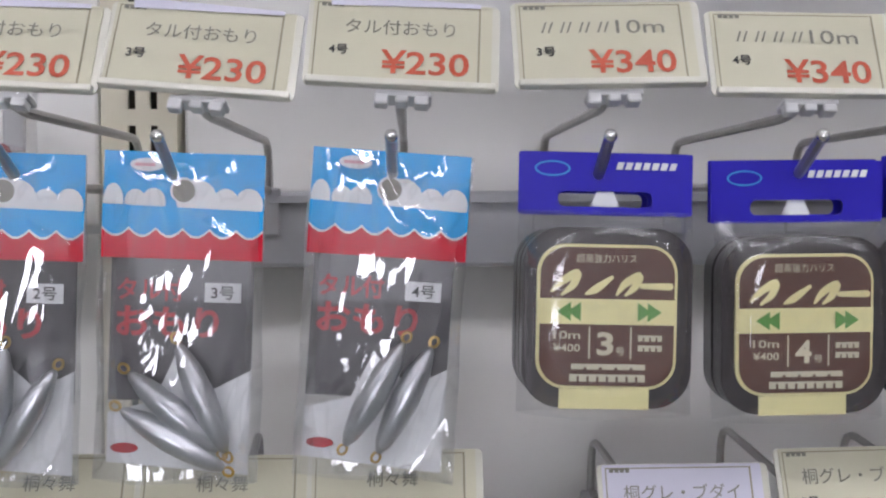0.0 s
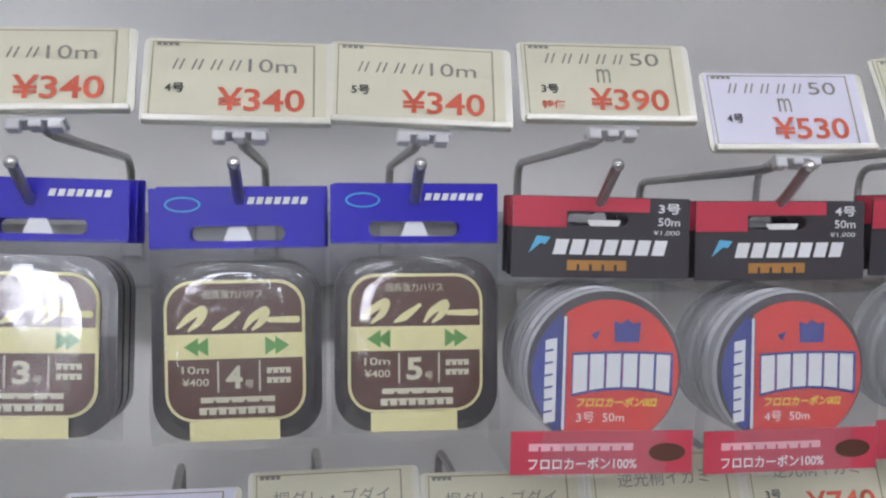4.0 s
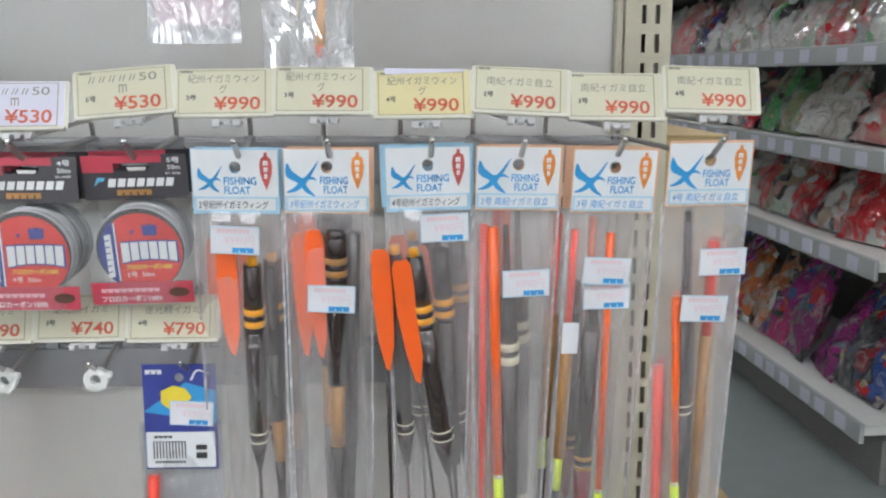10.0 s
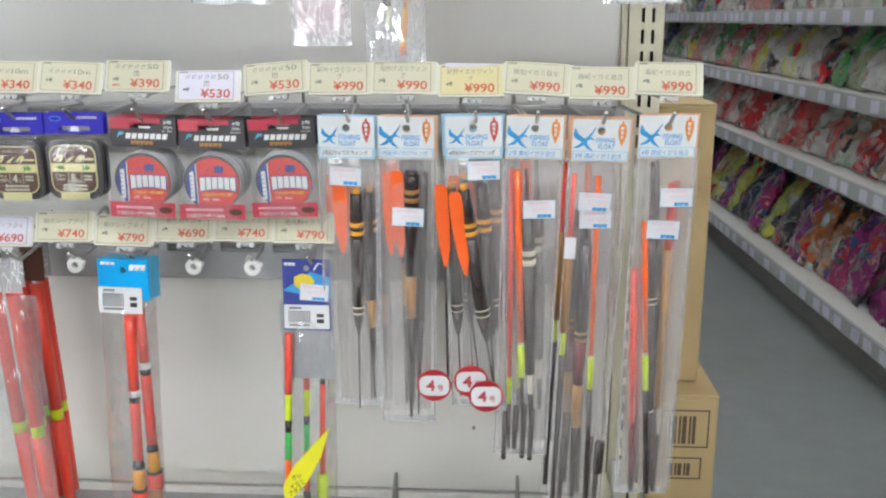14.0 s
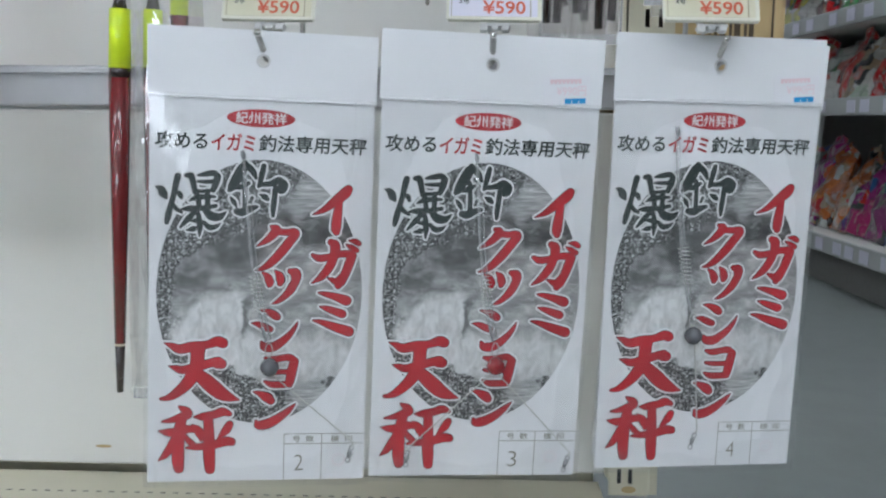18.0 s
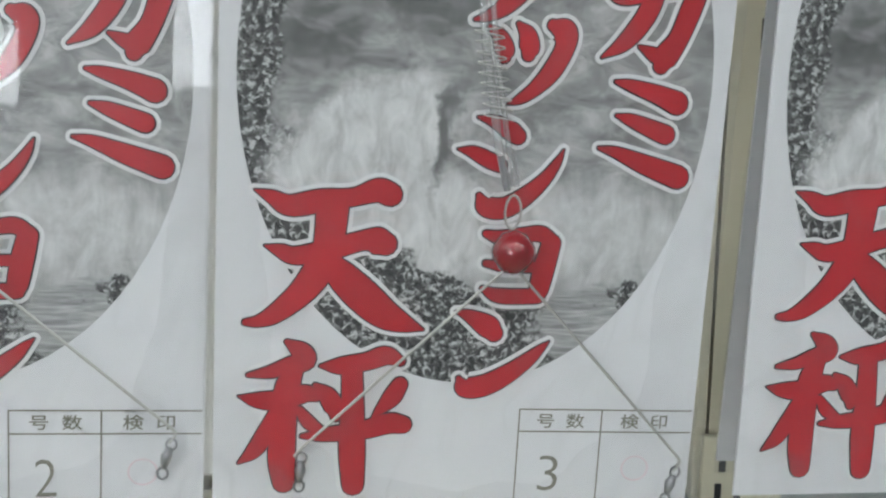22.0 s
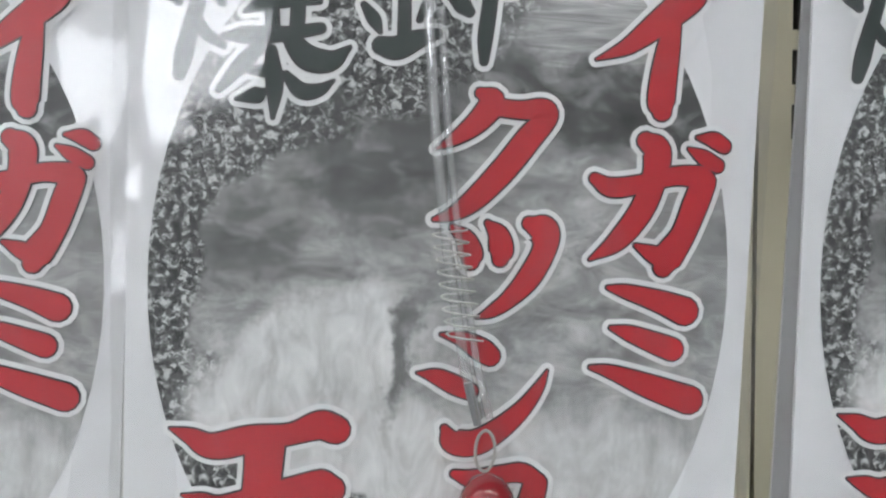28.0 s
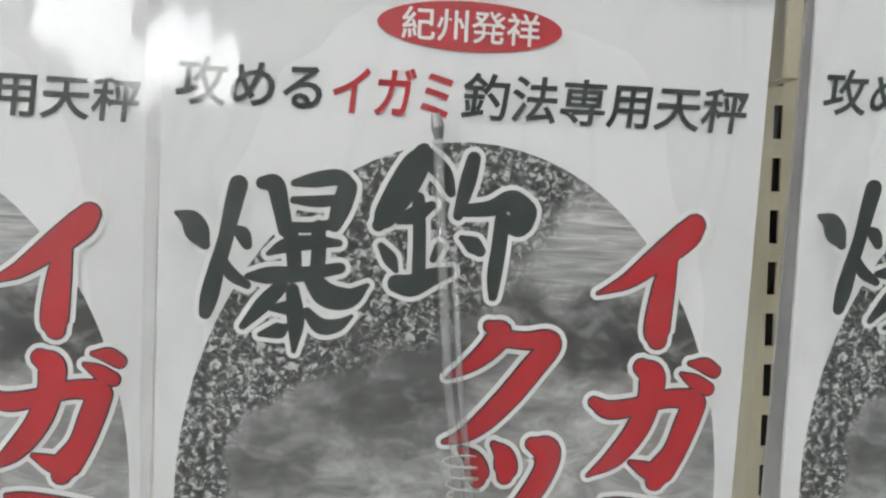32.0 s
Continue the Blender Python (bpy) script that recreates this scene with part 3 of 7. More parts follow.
def slotted_upright(name, x0, z0, z1, label):
    """A sheet-steel upright with two columns of punched slots, 22 mm apart."""
    w, pitch, sh, sw = 0.036, 0.0218, 0.0140, 0.0036
    xs = [0, 0.0128, 0.0128 + sw, 0.0232, 0.0232 + sw, w]
    bm = bmesh.new()
    n = int((z1 - z0) / pitch)
    zs = []
    for k in range(n):
        zs += [z0 + k * pitch, z0 + k * pitch + (pitch - sh)]
    zs.append(z0 + n * pitch)
    grid = [[bm.verts.new((x0 + x, PY - 0.004, z)) for x in xs] for z in zs]
    for j in range(len(zs) - 1):
        for i in range(5):
            if not (j % 2 == 1 and i in (1, 3)):
                bm.faces.new((grid[j][i], grid[j][i + 1], grid[j + 1][i + 1], grid[j + 1][i]))
    r = bmesh.ops.extrude_face_region(bm, geom=bm.faces[:])
    for v in r["geom"]:
        if isinstance(v, bmesh.types.BMVert):
            v.co.y += 0.002
    for sx in (x0 + 0.001, x0 + w - 0.001):
        add_box(bm, sx, PY + 0.018, (z0 + z1) / 2, 0.002, 0.040, z1 - z0)
    bmesh.ops.recalc_face_normals(bm, faces=bm.faces[:])
    up = part(name, bm, M["cream_steel"], None)
    tagged(up, label, "upright", kind="structure")
    # dark sheet behind the slots: the shade inside the channel is its colour
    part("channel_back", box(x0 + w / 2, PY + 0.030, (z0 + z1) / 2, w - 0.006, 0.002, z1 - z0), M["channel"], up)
    return up


slotted_upright("upright_right", 0.8470, 0.5154, 2.105, "cream steel upright with two columns of slots")
slotted_upright("upright_left", 0.000, 0.5154, 2.105, "cream steel upright with two columns of slots")
unit = thing("back_panel", I4, "off-white painted steel back panel of a shop wall unit", "panel", kind="structure")
for z0, z1 in ((0.530, 0.828), (0.832, 1.112), (1.116, 1.270), (1.274, 2.10)):
    part("panel", box((0.038 + PX1) / 2, PY + 0.010, (z0 + z1) / 2, PX1 - 0.038, 0.016, z1 - z0, 0.002), M["panel"], unit)
    part("panel", box((PX0 - 0.003) / 2, PY + 0.010, (z0 + z1) / 2, -0.003 - PX0, 0.016, z1 - z0, 0.002), M["panel"], unit)
part("end_trim", box(0.8427, PY + 0.001, 1.30, 0.0054, 0.012, 1.54, 0.001), M["cream_steel"], unit)
part("stain", poly(oval(0.418, 0.546, 0.007, 0.0014, 14), PY + 0.0012), M["cardboard"], unit)
part("chip", poly(oval(0.691, 0.913, 0.0018, 0.0028, 10), PY + 0.0012), M["grey_ink"], unit)

for nm, zc, hh in (("hook_bar_upper", 1.2715, 0.035), ("hook_bar_middle", 1.1145, 0.035), ("hook_bar_lower", 0.844, 0.029)):
    by = PY - (0.075 if zc < 1 else 0.020)
    hb = thing(nm, I4, "grey steel hook bar across the wall unit", "hook bar", "hook bars", kind="structure")
    part("rail", box(0.4375, by, zc, 0.795, 0.016, hh, 0.002), M["bar"], hb)
    part("lip", box(0.4375, by - 0.010, zc + hh / 2 - 0.004, 0.795, 0.006, 0.003), M["bar"], hb)
    part("rail", box(-0.45, by, zc, 0.88, 0.016, hh, 0.002), M["bar"], hb)
    for bx in (0.020, 0.8425):
        part("bracket", box(bx, (by + PY) / 2, zc, 0.006, PY - by + 0.012, hh + 0.012, 0.001), M["cream_steel"], hb)

part("bar_end", box(0.8575, PY - 0.008, 0.857, 0.013, 0.003, 0.050, 0.001), M["clip"], hb, "grey plastic end piece")
shelf = thing("base_shelf", I4, "cream painted steel base shelf with a row of punched holes", "shelf", kind="structure")
part("deck", box(-0.032, -0.285, 0.518, 1.735, 0.33, 0.014, 0.002), M["cream_steel"], shelf)
part("rear_deck", box(-0.032, 0.120, 0.518, 1.735, 0.42, 0.014, 0.002), M["cream_steel"], shelf)
part("rear_kick_panel", box(-0.032, 0.30, 0.4105, 1.735, 0.02, 0.201), M["cream_steel"], shelf)
part("front_lip", box(-0.032, -0.456, 0.502, 1.735, 0.012, 0.050, 0.003), M["cream_steel"], shelf)
part("kick_panel", box(-0.032, -0.42, 0.394, 1.735, 0.02, 0.168), M["cream_steel"], shelf)
# holes are flat near-black patches on the deck, their inner shade as colour
bmd = bmesh.new()
for k in range(140):
    add_poly(bmd, [(-0.60 + k * 0.0104, 0), (-0.60 + k * 0.0104 + 0.0045, 0), (-0.60 + k * 0.0104 + 0.0045, 0.0016), (-0.60 + k * 0.0104, 0.0016)], 0)
bmesh.ops.transform(bmd, matrix=Matrix.Translation((0, PY - 0.046, 0.5254)) @ Matrix.Rotation(radians(-90), 4, "X"), verts=bmd.verts[:])
tagged(part("punched_holes", bmd, M["slot"], shelf), kind="stuff")
brk = thing("shelf_bracket", I4, "cream slotted steel bracket under the upright, rust at the edge", "bracket")
part("plate", box(0.858, PY - 0.012, 0.541, 0.032, 0.004, 0.046, 0.001), M["cream_steel"], brk)
part("arm", box(0.8745, PY + 0.002, 0.541, 0.003, 0.024, 0.046, 0.001), M["cream_steel"], brk)
# slots are thin dark blocks on the plate, shade of the recess painted
for sx, sz in ((0.8515, 0.553), (0.8500, 0.535), (0.8590, 0.535)):
    part("slot", box(sx, PY - 0.0142, sz, 0.0030, 0.001, 0.012), M["slot"], brk)
part("rust_spot", poly(oval(0.858, 0.5235, 0.006, 0.0030, 14), PY - 0.0144), M["cardboard"], brk)

# ---------- cardboard boxes beside the unit ----------


def carton(x, y, z, sx, sy, sz, turn, label, printed):
    c = thing("carton", pose(x, y, z, 0, 0, turn), label, "cardboard box", "stacked cartons")
    part("body", box(0, 0, sz / 2, sx, sy, sz, 0.003), M["cardboard"], c)
    for s in (-1, 1):
        part("flap", box(0, s * sy / 4, sz + 0.001, sx, sy / 2 - 0.002, 0.003, 0.0008), M["cardboard"], c)
    part("tape", box(0, 0, sz + 0.003, 0.04, sy, 0.0006), M["tape"], c, "brown parcel tape")
    for px, pz, w, h in printed or ():
        o, i = rect(px, px + w, pz, pz + h), rect(px + 0.002, px + w - 0.002, pz + 0.002, pz + h - 0.002)
        part("printed_frame", ring(o, i, -sy / 2 - 0.0006), M["box_ink"], c)
        for k in range(9):
            bw = 0.0012 + 0.0014 * ((k * 7) % 3)
            bx = px + 0.006 + k * (w * 0.62) / 9
            part("printed_bar", poly(rect(bx, bx + bw, pz + 0.005, pz + h - 0.008), -sy / 2 - 0.0006), M["box_ink"], c)
    return c


carton(0.828, 0.11, 0.9445, 0.270, 0.30, 0.336, 0, "brown cardboard box on top of another beside the wall unit", None)
lower = carton(0.8316, 0.092, 0.5262, 0.300, 0.34, 0.4135, 0, "brown cardboard box with black printed labels, jutting past the shelf end", [(0.0823, 0.349, 0.058, 0.049), (0.082, 0.3075, 0.052, 0.029)])
part("printed_band", poly(rect(0.0500, 0.0930, 0.0075, 0.0365), -0.1708), M["black_ink"], lower, "black printed band")
letters(lower, "12ヶ入", 0.0535, 0.0880, 0.0125, 0.0255, -0.1714, M["tag_cream"], 0.01)

# ---------- far shelving with bagged goods ----------
FX = 1.82
TURN = Matrix.Translation((FX, 1.7, 0)) @ Matrix.Rotation(radians(1.7), 4, "Z") @ Matrix.Translation((-FX, -1.7, 0))
gond = thing("shop_shelving", TURN, "long white shop shelving unit full of bagged goods", "shelving", kind="structure")
# board darker than the unit: shade between the shelves put into its colour
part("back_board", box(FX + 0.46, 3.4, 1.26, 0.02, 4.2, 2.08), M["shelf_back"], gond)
part("end_board", box(FX + 0.23, 5.51, 1.26, 0.46, 0.02, 2.08), M["panel"], gond)
SHELF_Z = (0.470, 0.888, 1.150, 1.405, 1.70, 2.0)
for z in SHELF_Z:
    part("shelf_board", box(FX + 0.23, 3.4, z - 0.012, 0.46, 4.2, 0.024), M["panel"], gond)
    part("price_rail", box(FX - 0.006, 3.4, z - 0.020, 0.012, 4.2, 0.052, 0.002), M["price_rail"], gond)
# dark grey here stands for the shade below the lowest shelf
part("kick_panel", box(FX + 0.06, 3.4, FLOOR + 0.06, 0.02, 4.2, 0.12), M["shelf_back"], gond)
rng = random.Random(4)
bmr = bmesh.new()
for z in SHELF_Z:
    yy = 1.4
    while yy < 5.45:
        add_box(bmr, FX - 0.0135, yy, z - 0.020, 0.002, 0.055, 0.036)
        yy += rng.uniform(0.075, 0.22)
tagged(part("shelf_labels", bmr, M["tag_white"], gond), kind="stuff")


GLINT = (0.50, 0.49, 0.48)


def goods_material(name, hues):
    """Printed pouch: busy small patches of colour under crinkled glossy film, its highlights painted in, different on
    each bag.
    """
    m = mat(name, (0.5, 0.5, 0.5), 0.16, coat=0.9)
    nt = m.node_tree
    b = nt.nodes["Principled BSDF"]
    tc = node(nt, "ShaderNodeTexCoord")
    info = node(nt, "ShaderNodeObjectInfo")
    shift = node(nt, "ShaderNodeVectorMath")
    shift.operation = "ADD"
    comb3 = node(nt, "ShaderNodeCombineXYZ")
    mul = node(nt, "ShaderNodeMath")
    mul.operation = "MULTIPLY"
    mul.inputs[1].default_value = 37.0
    nt.links.new(info.outputs["Random"], mul.inputs[0])
    for k in range(3):
        nt.links.new(mul.outputs[0], comb3.inputs[k])
    nt.links.new(tc.outputs["Object"], shift.inputs[0])
    nt.links.new(comb3.outputs[0], shift.inputs[1])
    warp = node(nt, "ShaderNodeTexNoise", Scale=30.0, Detail=3.0)
    nt.links.new(shift.outputs[0], warp.inputs["Vector"])
    off = node(nt, "ShaderNodeVectorMath")
    off.operation = "MULTIPLY_ADD"
    off.inputs[1].default_value = (0.025, 0.025, 0.025)
    nt.links.new(warp.outputs["Color"], off.inputs[0])
    nt.links.new(shift.outputs[0], off.inputs[2])
    cols = []
    for sc in (9.0, 20.0):
        v = node(nt, "ShaderNodeTexVoronoi", Scale=sc)
        v.distance = "CHEBYCHEV"
        nt.links.new(off.outputs[0], v.inputs["Vector"])
        sep = node(nt, "ShaderNodeSeparateColor")
        nt.links.new(v.outputs["Color"], sep.inputs[0])
        ramp = node(nt, "ShaderNodeValToRGB")
        ramp.color_ramp.interpolation = "CONSTANT"
        els = ramp.color_ramp.elements
        els[0].color = (*hues[0], 1)
        els[1].position, els[1].color = 1 - 1 / len(hues), (*hues[-1], 1)
        for k, h in enumerate(hues[1:-1]):
            els.new((k + 1) / len(hues)).color = (*h, 1)
        nt.links.new(sep.outputs[0], ramp.inputs["Fac"])
        cols.append(ramp.outputs["Color"])
    mx = node(nt, "ShaderNodeMix")
    mx.data_type = "RGBA"
    where = node(nt, "ShaderNodeTexNoise", Scale=9.0, Detail=1.0)
    nt.links.new(shift.outputs[0], where.inputs["Vector"])
    step = node(nt, "ShaderNodeMapRange")
    step.inputs["From Min"].default_value, step.inputs["From Max"].default_value = 0.50, 0.58
    nt.links.new(where.outputs["Fac"], step.inputs["Value"])
    nt.links.new(step.outputs["Result"], mx.inputs["Factor"])
    lead = node(nt, "ShaderNodeMix")
    lead.data_type = "RGBA"
    lead.inputs["Factor"].default_value = 0.35
    lead.inputs["A"].default_value = (*hues[0], 1)
    nt.links.new(cols[0], lead.inputs["B"])
    nt.links.new(lead.outputs["Result"], mx.inputs["A"])
    nt.links.new(cols[1], mx.inputs["B"])
    # pale streaks painted into the base colour as highlights on the film
    glint_noise = node(nt, "ShaderNodeTexNoise", Scale=13.0, Detail=4.0, Distortion=2.0)
    nt.links.new(shift.outputs[0], glint_noise.inputs["Vector"])
    streak = node(nt, "ShaderNodeMapRange")
    streak.inputs["From Min"].default_value, streak.inputs["From Max"].default_value = 0.54, 0.66
    streak.inputs["To Max"].default_value = 0.55
    nt.links.new(glint_noise.outputs["Fac"], streak.inputs["Value"])
    clear = node(nt, "ShaderNodeMix")
    clear.data_type = "RGBA"
    clear.inputs["B"].default_value = (*GLINT, 1)
    nt.links.new(streak.outputs["Result"], clear.inputs["Factor"])
    nt.links.new(mx.outputs["Result"], clear.inputs["A"])
    nt.links.new(clear.outputs["Result"], b.inputs["Base Color"])
    cr = node(nt, "ShaderNodeTexNoise", Scale=34.0, Detail=4.0, Distortion=2.5)
    nt.links.new(shift.outputs[0], cr.inputs["Vector"])
    bp = node(nt, "ShaderNodeBump", Strength=1.0, Distance=0.02)
    nt.links.new(cr.outputs["Fac"], bp.inputs["Height"])
    nt.links.new(bp.outputs["Normal"], b.inputs["Normal"])
    return m


WHITE, RED, PINK, GRN, YEL, DARK, SAND, BLU, ORG, PUR = (0.62, 0.61, 0.58), (0.58, 0.02, 0.025), (0.58, 0.22, 0.20), (0.08, 0.34, 0.10), (0.62, 0.58, 0.08), (0.035, 0.03, 0.04), (0.42, 0.30, 0.20), (0.04, 0.08, 0.28), (0.60, 0.16, 0.04), (0.34, 0.02, 0.20)
GOODS = [
    goods_material("printed_pouch_red", [RED, RED, WHITE, RED, PINK, RED, SAND, DARK]),
    goods_material("printed_pouch_salmon", [PINK, PINK, SAND, PINK, WHITE, RED]),
    goods_material("printed_pouch_clear", [WHITE, SAND, WHITE, GRN, PINK, WHITE, DARK, SAND]),
    goods_material("printed_pouch_lime", [YEL, GRN, WHITE, YEL, SAND, RED, DARK]),
    # these two sets hold no white, partly to carry the lower shelf's shade
    goods_material("printed_pouch_dark", [DARK, SAND, BLU, DARK, RED, DARK, BLU]),
    goods_material("printed_pouch_purple", [PUR, RED, BLU, DARK, PUR, DARK, BLU]),
    goods_material("printed_pouch_orange", [ORG, SAND, RED, WHITE, ORG, DARK, SAND]),
    goods_material("printed_pouch_green", [GRN, WHITE, GRN, SAND, DARK, PINK]),
]
BAG_LABEL = ("red and white", "salmon pink", "clear and pale", "lime yellow", "dark", "purple and blue", "orange", "green and white")


def pouch(y, z, w, h, d, lean, material, label):
    t = thing("pouch", TURN @ pose(FX + 0.10, y, z, 0, 0, -90 + rng.uniform(-14, 14)) @ pose(0, 0, 0, -lean), label, "bag of goods", "bags on the far shelves")
    bm = bmesh.new()
    nx, nz = 12, 12
    for s in (-1, 1):
        grid = []
        for j in range(nz + 1):
            v = j / nz
            row = []
            for i in range(nx + 1):
                u = i / nx
                full = (math.sin(math.pi * u) * math.sin(math.pi * (0.04 + 0.93 * v) ** 0.8)) ** 0.6
                x = (u - 0.5) * w * (1 - 0.10 * math.sin(math.pi * v) - 0.16 * v * v) + 0.016 * noise.noise(Vector((u * 3, v * 3, y * 9)))
                row.append(bm.verts.new((x, s * d / 2 * full + 0.022 * noise.noise(Vector((u * 5, v * 6, y * 11 + s))), v * h * (1 - 0.16 * abs(u - 0.5) * 2 * v) + 0.010 * noise.noise(Vector((u * 4, y * 7, 2)))  * v)))
            grid.append(row)
        for j in range(nz):
            for i in range(nx):
                q = (grid[j][i], grid[j][i + 1], grid[j + 1][i + 1], grid[j + 1][i])
                bm.faces.new(q if s < 0 else q[::-1])
        if s < 0:
            rim = [v.co.copy() for v in grid[-1]]
    part("bag_body", bm, material, t, smooth=True)
    seal = bmesh.new()
    low = [seal.verts.new((p.x, p.y - 0.001, p.z - 0.006)) for p in rim]
    top = [seal.verts.new((p.x * 1.02, p.y - 0.004 + 0.004 * math.sin(9 * q + y * 20), p.z + 0.016)) for q, p in enumerate(rim)]
    for q in range(len(rim) - 1):
        seal.faces.new((low[q], low[q + 1], top[q + 1], top[q]))
    part("top_seal", seal, material, t, smooth=True)
    return t


for k, z in enumerate(SHELF_Z):
    yy = 1.55
    while yy < 5.3:
        w = rng.uniform(0.19, 0.29)
        room = (0.35, 0.25, 0.245, 0.27, 0.27, 0.27)[k]
        h = rng.uniform(0.82, 1.0) * room
        # bottom shelf favours dark prints, partly standing for shade from the shelf above
        pick = rng.choice({0: (4, 5, 4, 3, 6, 4, 5), 1: (0, 0, 2, 1, 0, 2, 6), 2: (2, 7, 2, 1, 4, 3, 2), 3: (2, 4, 2, 7, 1), 4: (2, 7, 1, 4, 0), 5: (2, 7, 1, 4, 0)}[k])
        pouch(yy, z + 0.001, w, h, rng.uniform(0.06, 0.10), rng.uniform(16, 34), GOODS[pick], "glossy %s printed bag standing on a shop shelf" % BAG_LABEL[pick])
        yy += w * rng.uniform(0.52, 0.8)

# ---------- hooks and price tags ----------


def display_hook(x, z_hole, y_hole, y_back=-0.148, tag_x=None, tag_z=None, y_tag=-0.292, empty=False, back_x=None, lift=-0.004):
    """Twin-wire hook: the lower wire carries goods and turns up at its tip, the upper one carries the price tag."""
    t = thing("display_hook", I4, "zinc wire display hook with an upturned tip", "hook", "display hooks")
    bx = x if back_x is None else back_x
    part("back_plate", box(bx, y_back - 0.002, z_hole - 0.004, 0.010, 0.003, 0.022, 0.001), M["bar"], t)
    tipz = z_hole + 0.014
    part("lower_wire", tube(bend([(bx, y_back, z_hole + 0.006), (x, y_hole + 0.006, z_hole + 0.001), (x, y_hole - 0.016, tipz)], 0.008), 0.0018, 8), M["wire"], t)
    tip = bmesh.new()
    bmesh.ops.create_uvsphere(tip, u_segments=10, v_segments=6, radius=0.0021, matrix=Matrix.Translation((x, y_hole - 0.016, tipz)))
    part("tip", tip, M["tip"], t, smooth=True)
    if tag_x is not None:
        part("upper_wire", tube(bend([(bx, y_back, z_hole + 0.004), (bx, y_back - 0.004, tag_z + lift), (tag_x, y_tag + 0.016, tag_z - 0.008), (tag_x, y_tag + 0.005, tag_z - 0.006)], 0.010), 0.0018, 8), M["wire"], t)
    if empty:
        clip = part("end_clip", ring(oval(x, z_hole, 0.0078, 0.0078, 24), oval(x, z_hole, 0.0034, 0.0034, 24), y_hole - 0.006, 0.005), M["white_clip"], t, "white plastic clip")
        part("clip_tab", box(x + 0.006, y_hole - 0.004, z_hole + 0.003, 0.008, 0.005, 0.004, 0.001), M["white_clip"], clip)
    return t


def price_tag(cx, z0, y, price, title, size, tone="tag_cream", roll=0.0, lean=20.0, note="", wide=0.058):
    t = thing("price_tag", pose(cx, y, z0, -lean, 0, 0) @ pose(0, 0, 0, 0, roll, 0), "%s price tag in a plastic holder, printed in grey and orange" % {"tag_cream": "cream", "tag_yellow": "yellowed", "tag_white": "white"}[tone], "price tag", "price tags")
    w, h = wide / 2, 0.0300
    part("holder", poly(rounded(-w, w, 0, h, 0.002), 0.0002, 0.0006), M["holder"], t, "aged clear plastic holder")
    part("holder_lip", box(0, -0.0012, 0.0010, 2 * w - 0.002, 0.0028, 0.0022, 0.0005), M["holder"], t)
    part("card", poly(rounded(-w + 0.0016, w - 0.0024, 0.0022, h - 0.0002, 0.0006), -0.0002, 0.0004), M[tone], t)
    part("card_edge", ring(rect(-w + 0.0026, w - 0.0060, 0.0026, h - 0.0012), rect(-w + 0.0030, w - 0.0066, 0.0031, h - 0.0016), -0.0004), M["card_shade"], t)
    if title.startswith("タル") or tone == "tag_yellow":
        part("white_slip", poly([(-w + 0.0070, h - 0.0024), (w - 0.0060, h - 0.0012), (w - 0.0060, h + 0.0002), (-w + 0.0064, h + 0.0014)], -0.0008, 0.0002), M["tag_white"], t, "white paper slip behind the card")
    cl = bmesh.new()
    add_box(cl, 0.0010, 0.004, -0.0012, 0.0170, 0.007, 0.0020, 0.0006)
    add_box(cl, -0.0056, 0.002, -0.0034, 0.0042, 0.004, 0.0036, 0.0007)
    add_box(cl, 0.0006, 0.003, -0.0028, 0.0040, 0.005, 0.0026, 0.0007)
    add_box(cl, 0.0066, 0.003, -0.0030, 0.0044, 0.005, 0.0030, 0.0007)
    part("clip", cl, M["clip"], t, "grey plastic clip")
    y1 = -0.0006
    letters(t, price, -0.0065, w - 0.0092, 0.0046, 0.0128, y1, M["price_ink"], 0.016, "price")
    letters(t, size, -w + 0.0072, -w + 0.0130, 0.0106, 0.0140, y1, M["black_ink"], 0.02, "size")
    rows = title.split("|")
    for k, row in enumerate(rows):
        top = (0.0232 if len(rows) == 1 else 0.0262) - 0.0062 * k
        span = min(0.041, 0.0056 * max(len(row), 1)) if k == 0 else 0.0046 * len(row)
        if row.startswith("#"):
            # a maker's product name: bars of its size
            n = int(row[1])
            rest = row[2:]
            wid = 0.0058 * n
            x0 = -0.021 if rest else -wid / 2
            for q in range(n):
                a = x0 + 0.0058 * q
                bars = bmesh.new()
                for x_a in (0.0004, 0.0024):
                    add_poly(bars, [(a + x_a, top - 0.0044), (a + x_a + 0.0006, top - 0.0044), (a + x_a + 0.0020, top - 0.0006), (a + x_a + 0.0014, top - 0.0006)], y1)
                part("name_bar", bars, M["grey_ink"], t)
            if rest:
                wide_rest = 0.0050 * len(rest)
                letters(t, rest, x0 + wid + 0.0006, x0 + wid + 0.0006 + wide_rest, top - 0.0048, top, y1, M["grey_ink"], 0.0, "title")
        else:
            letters(t, row, -0.001 - span / 2, -0.001 + span / 2, top - 0.0052, top, y1, M["grey_ink"], 0.0, "title")
    part("maker_bar", poly(comb(-w + 0.0040, -w + 0.0112, h - 0.0028, h - 0.0014, 4, 0.25, root=0.6), y1), M["grey_ink"], t)
    if note:
        letters(t, note, -w + 0.0070, -w + 0.0148, 0.0050, 0.0080, y1, M["price_ink"], 0.03, "note")
    return t


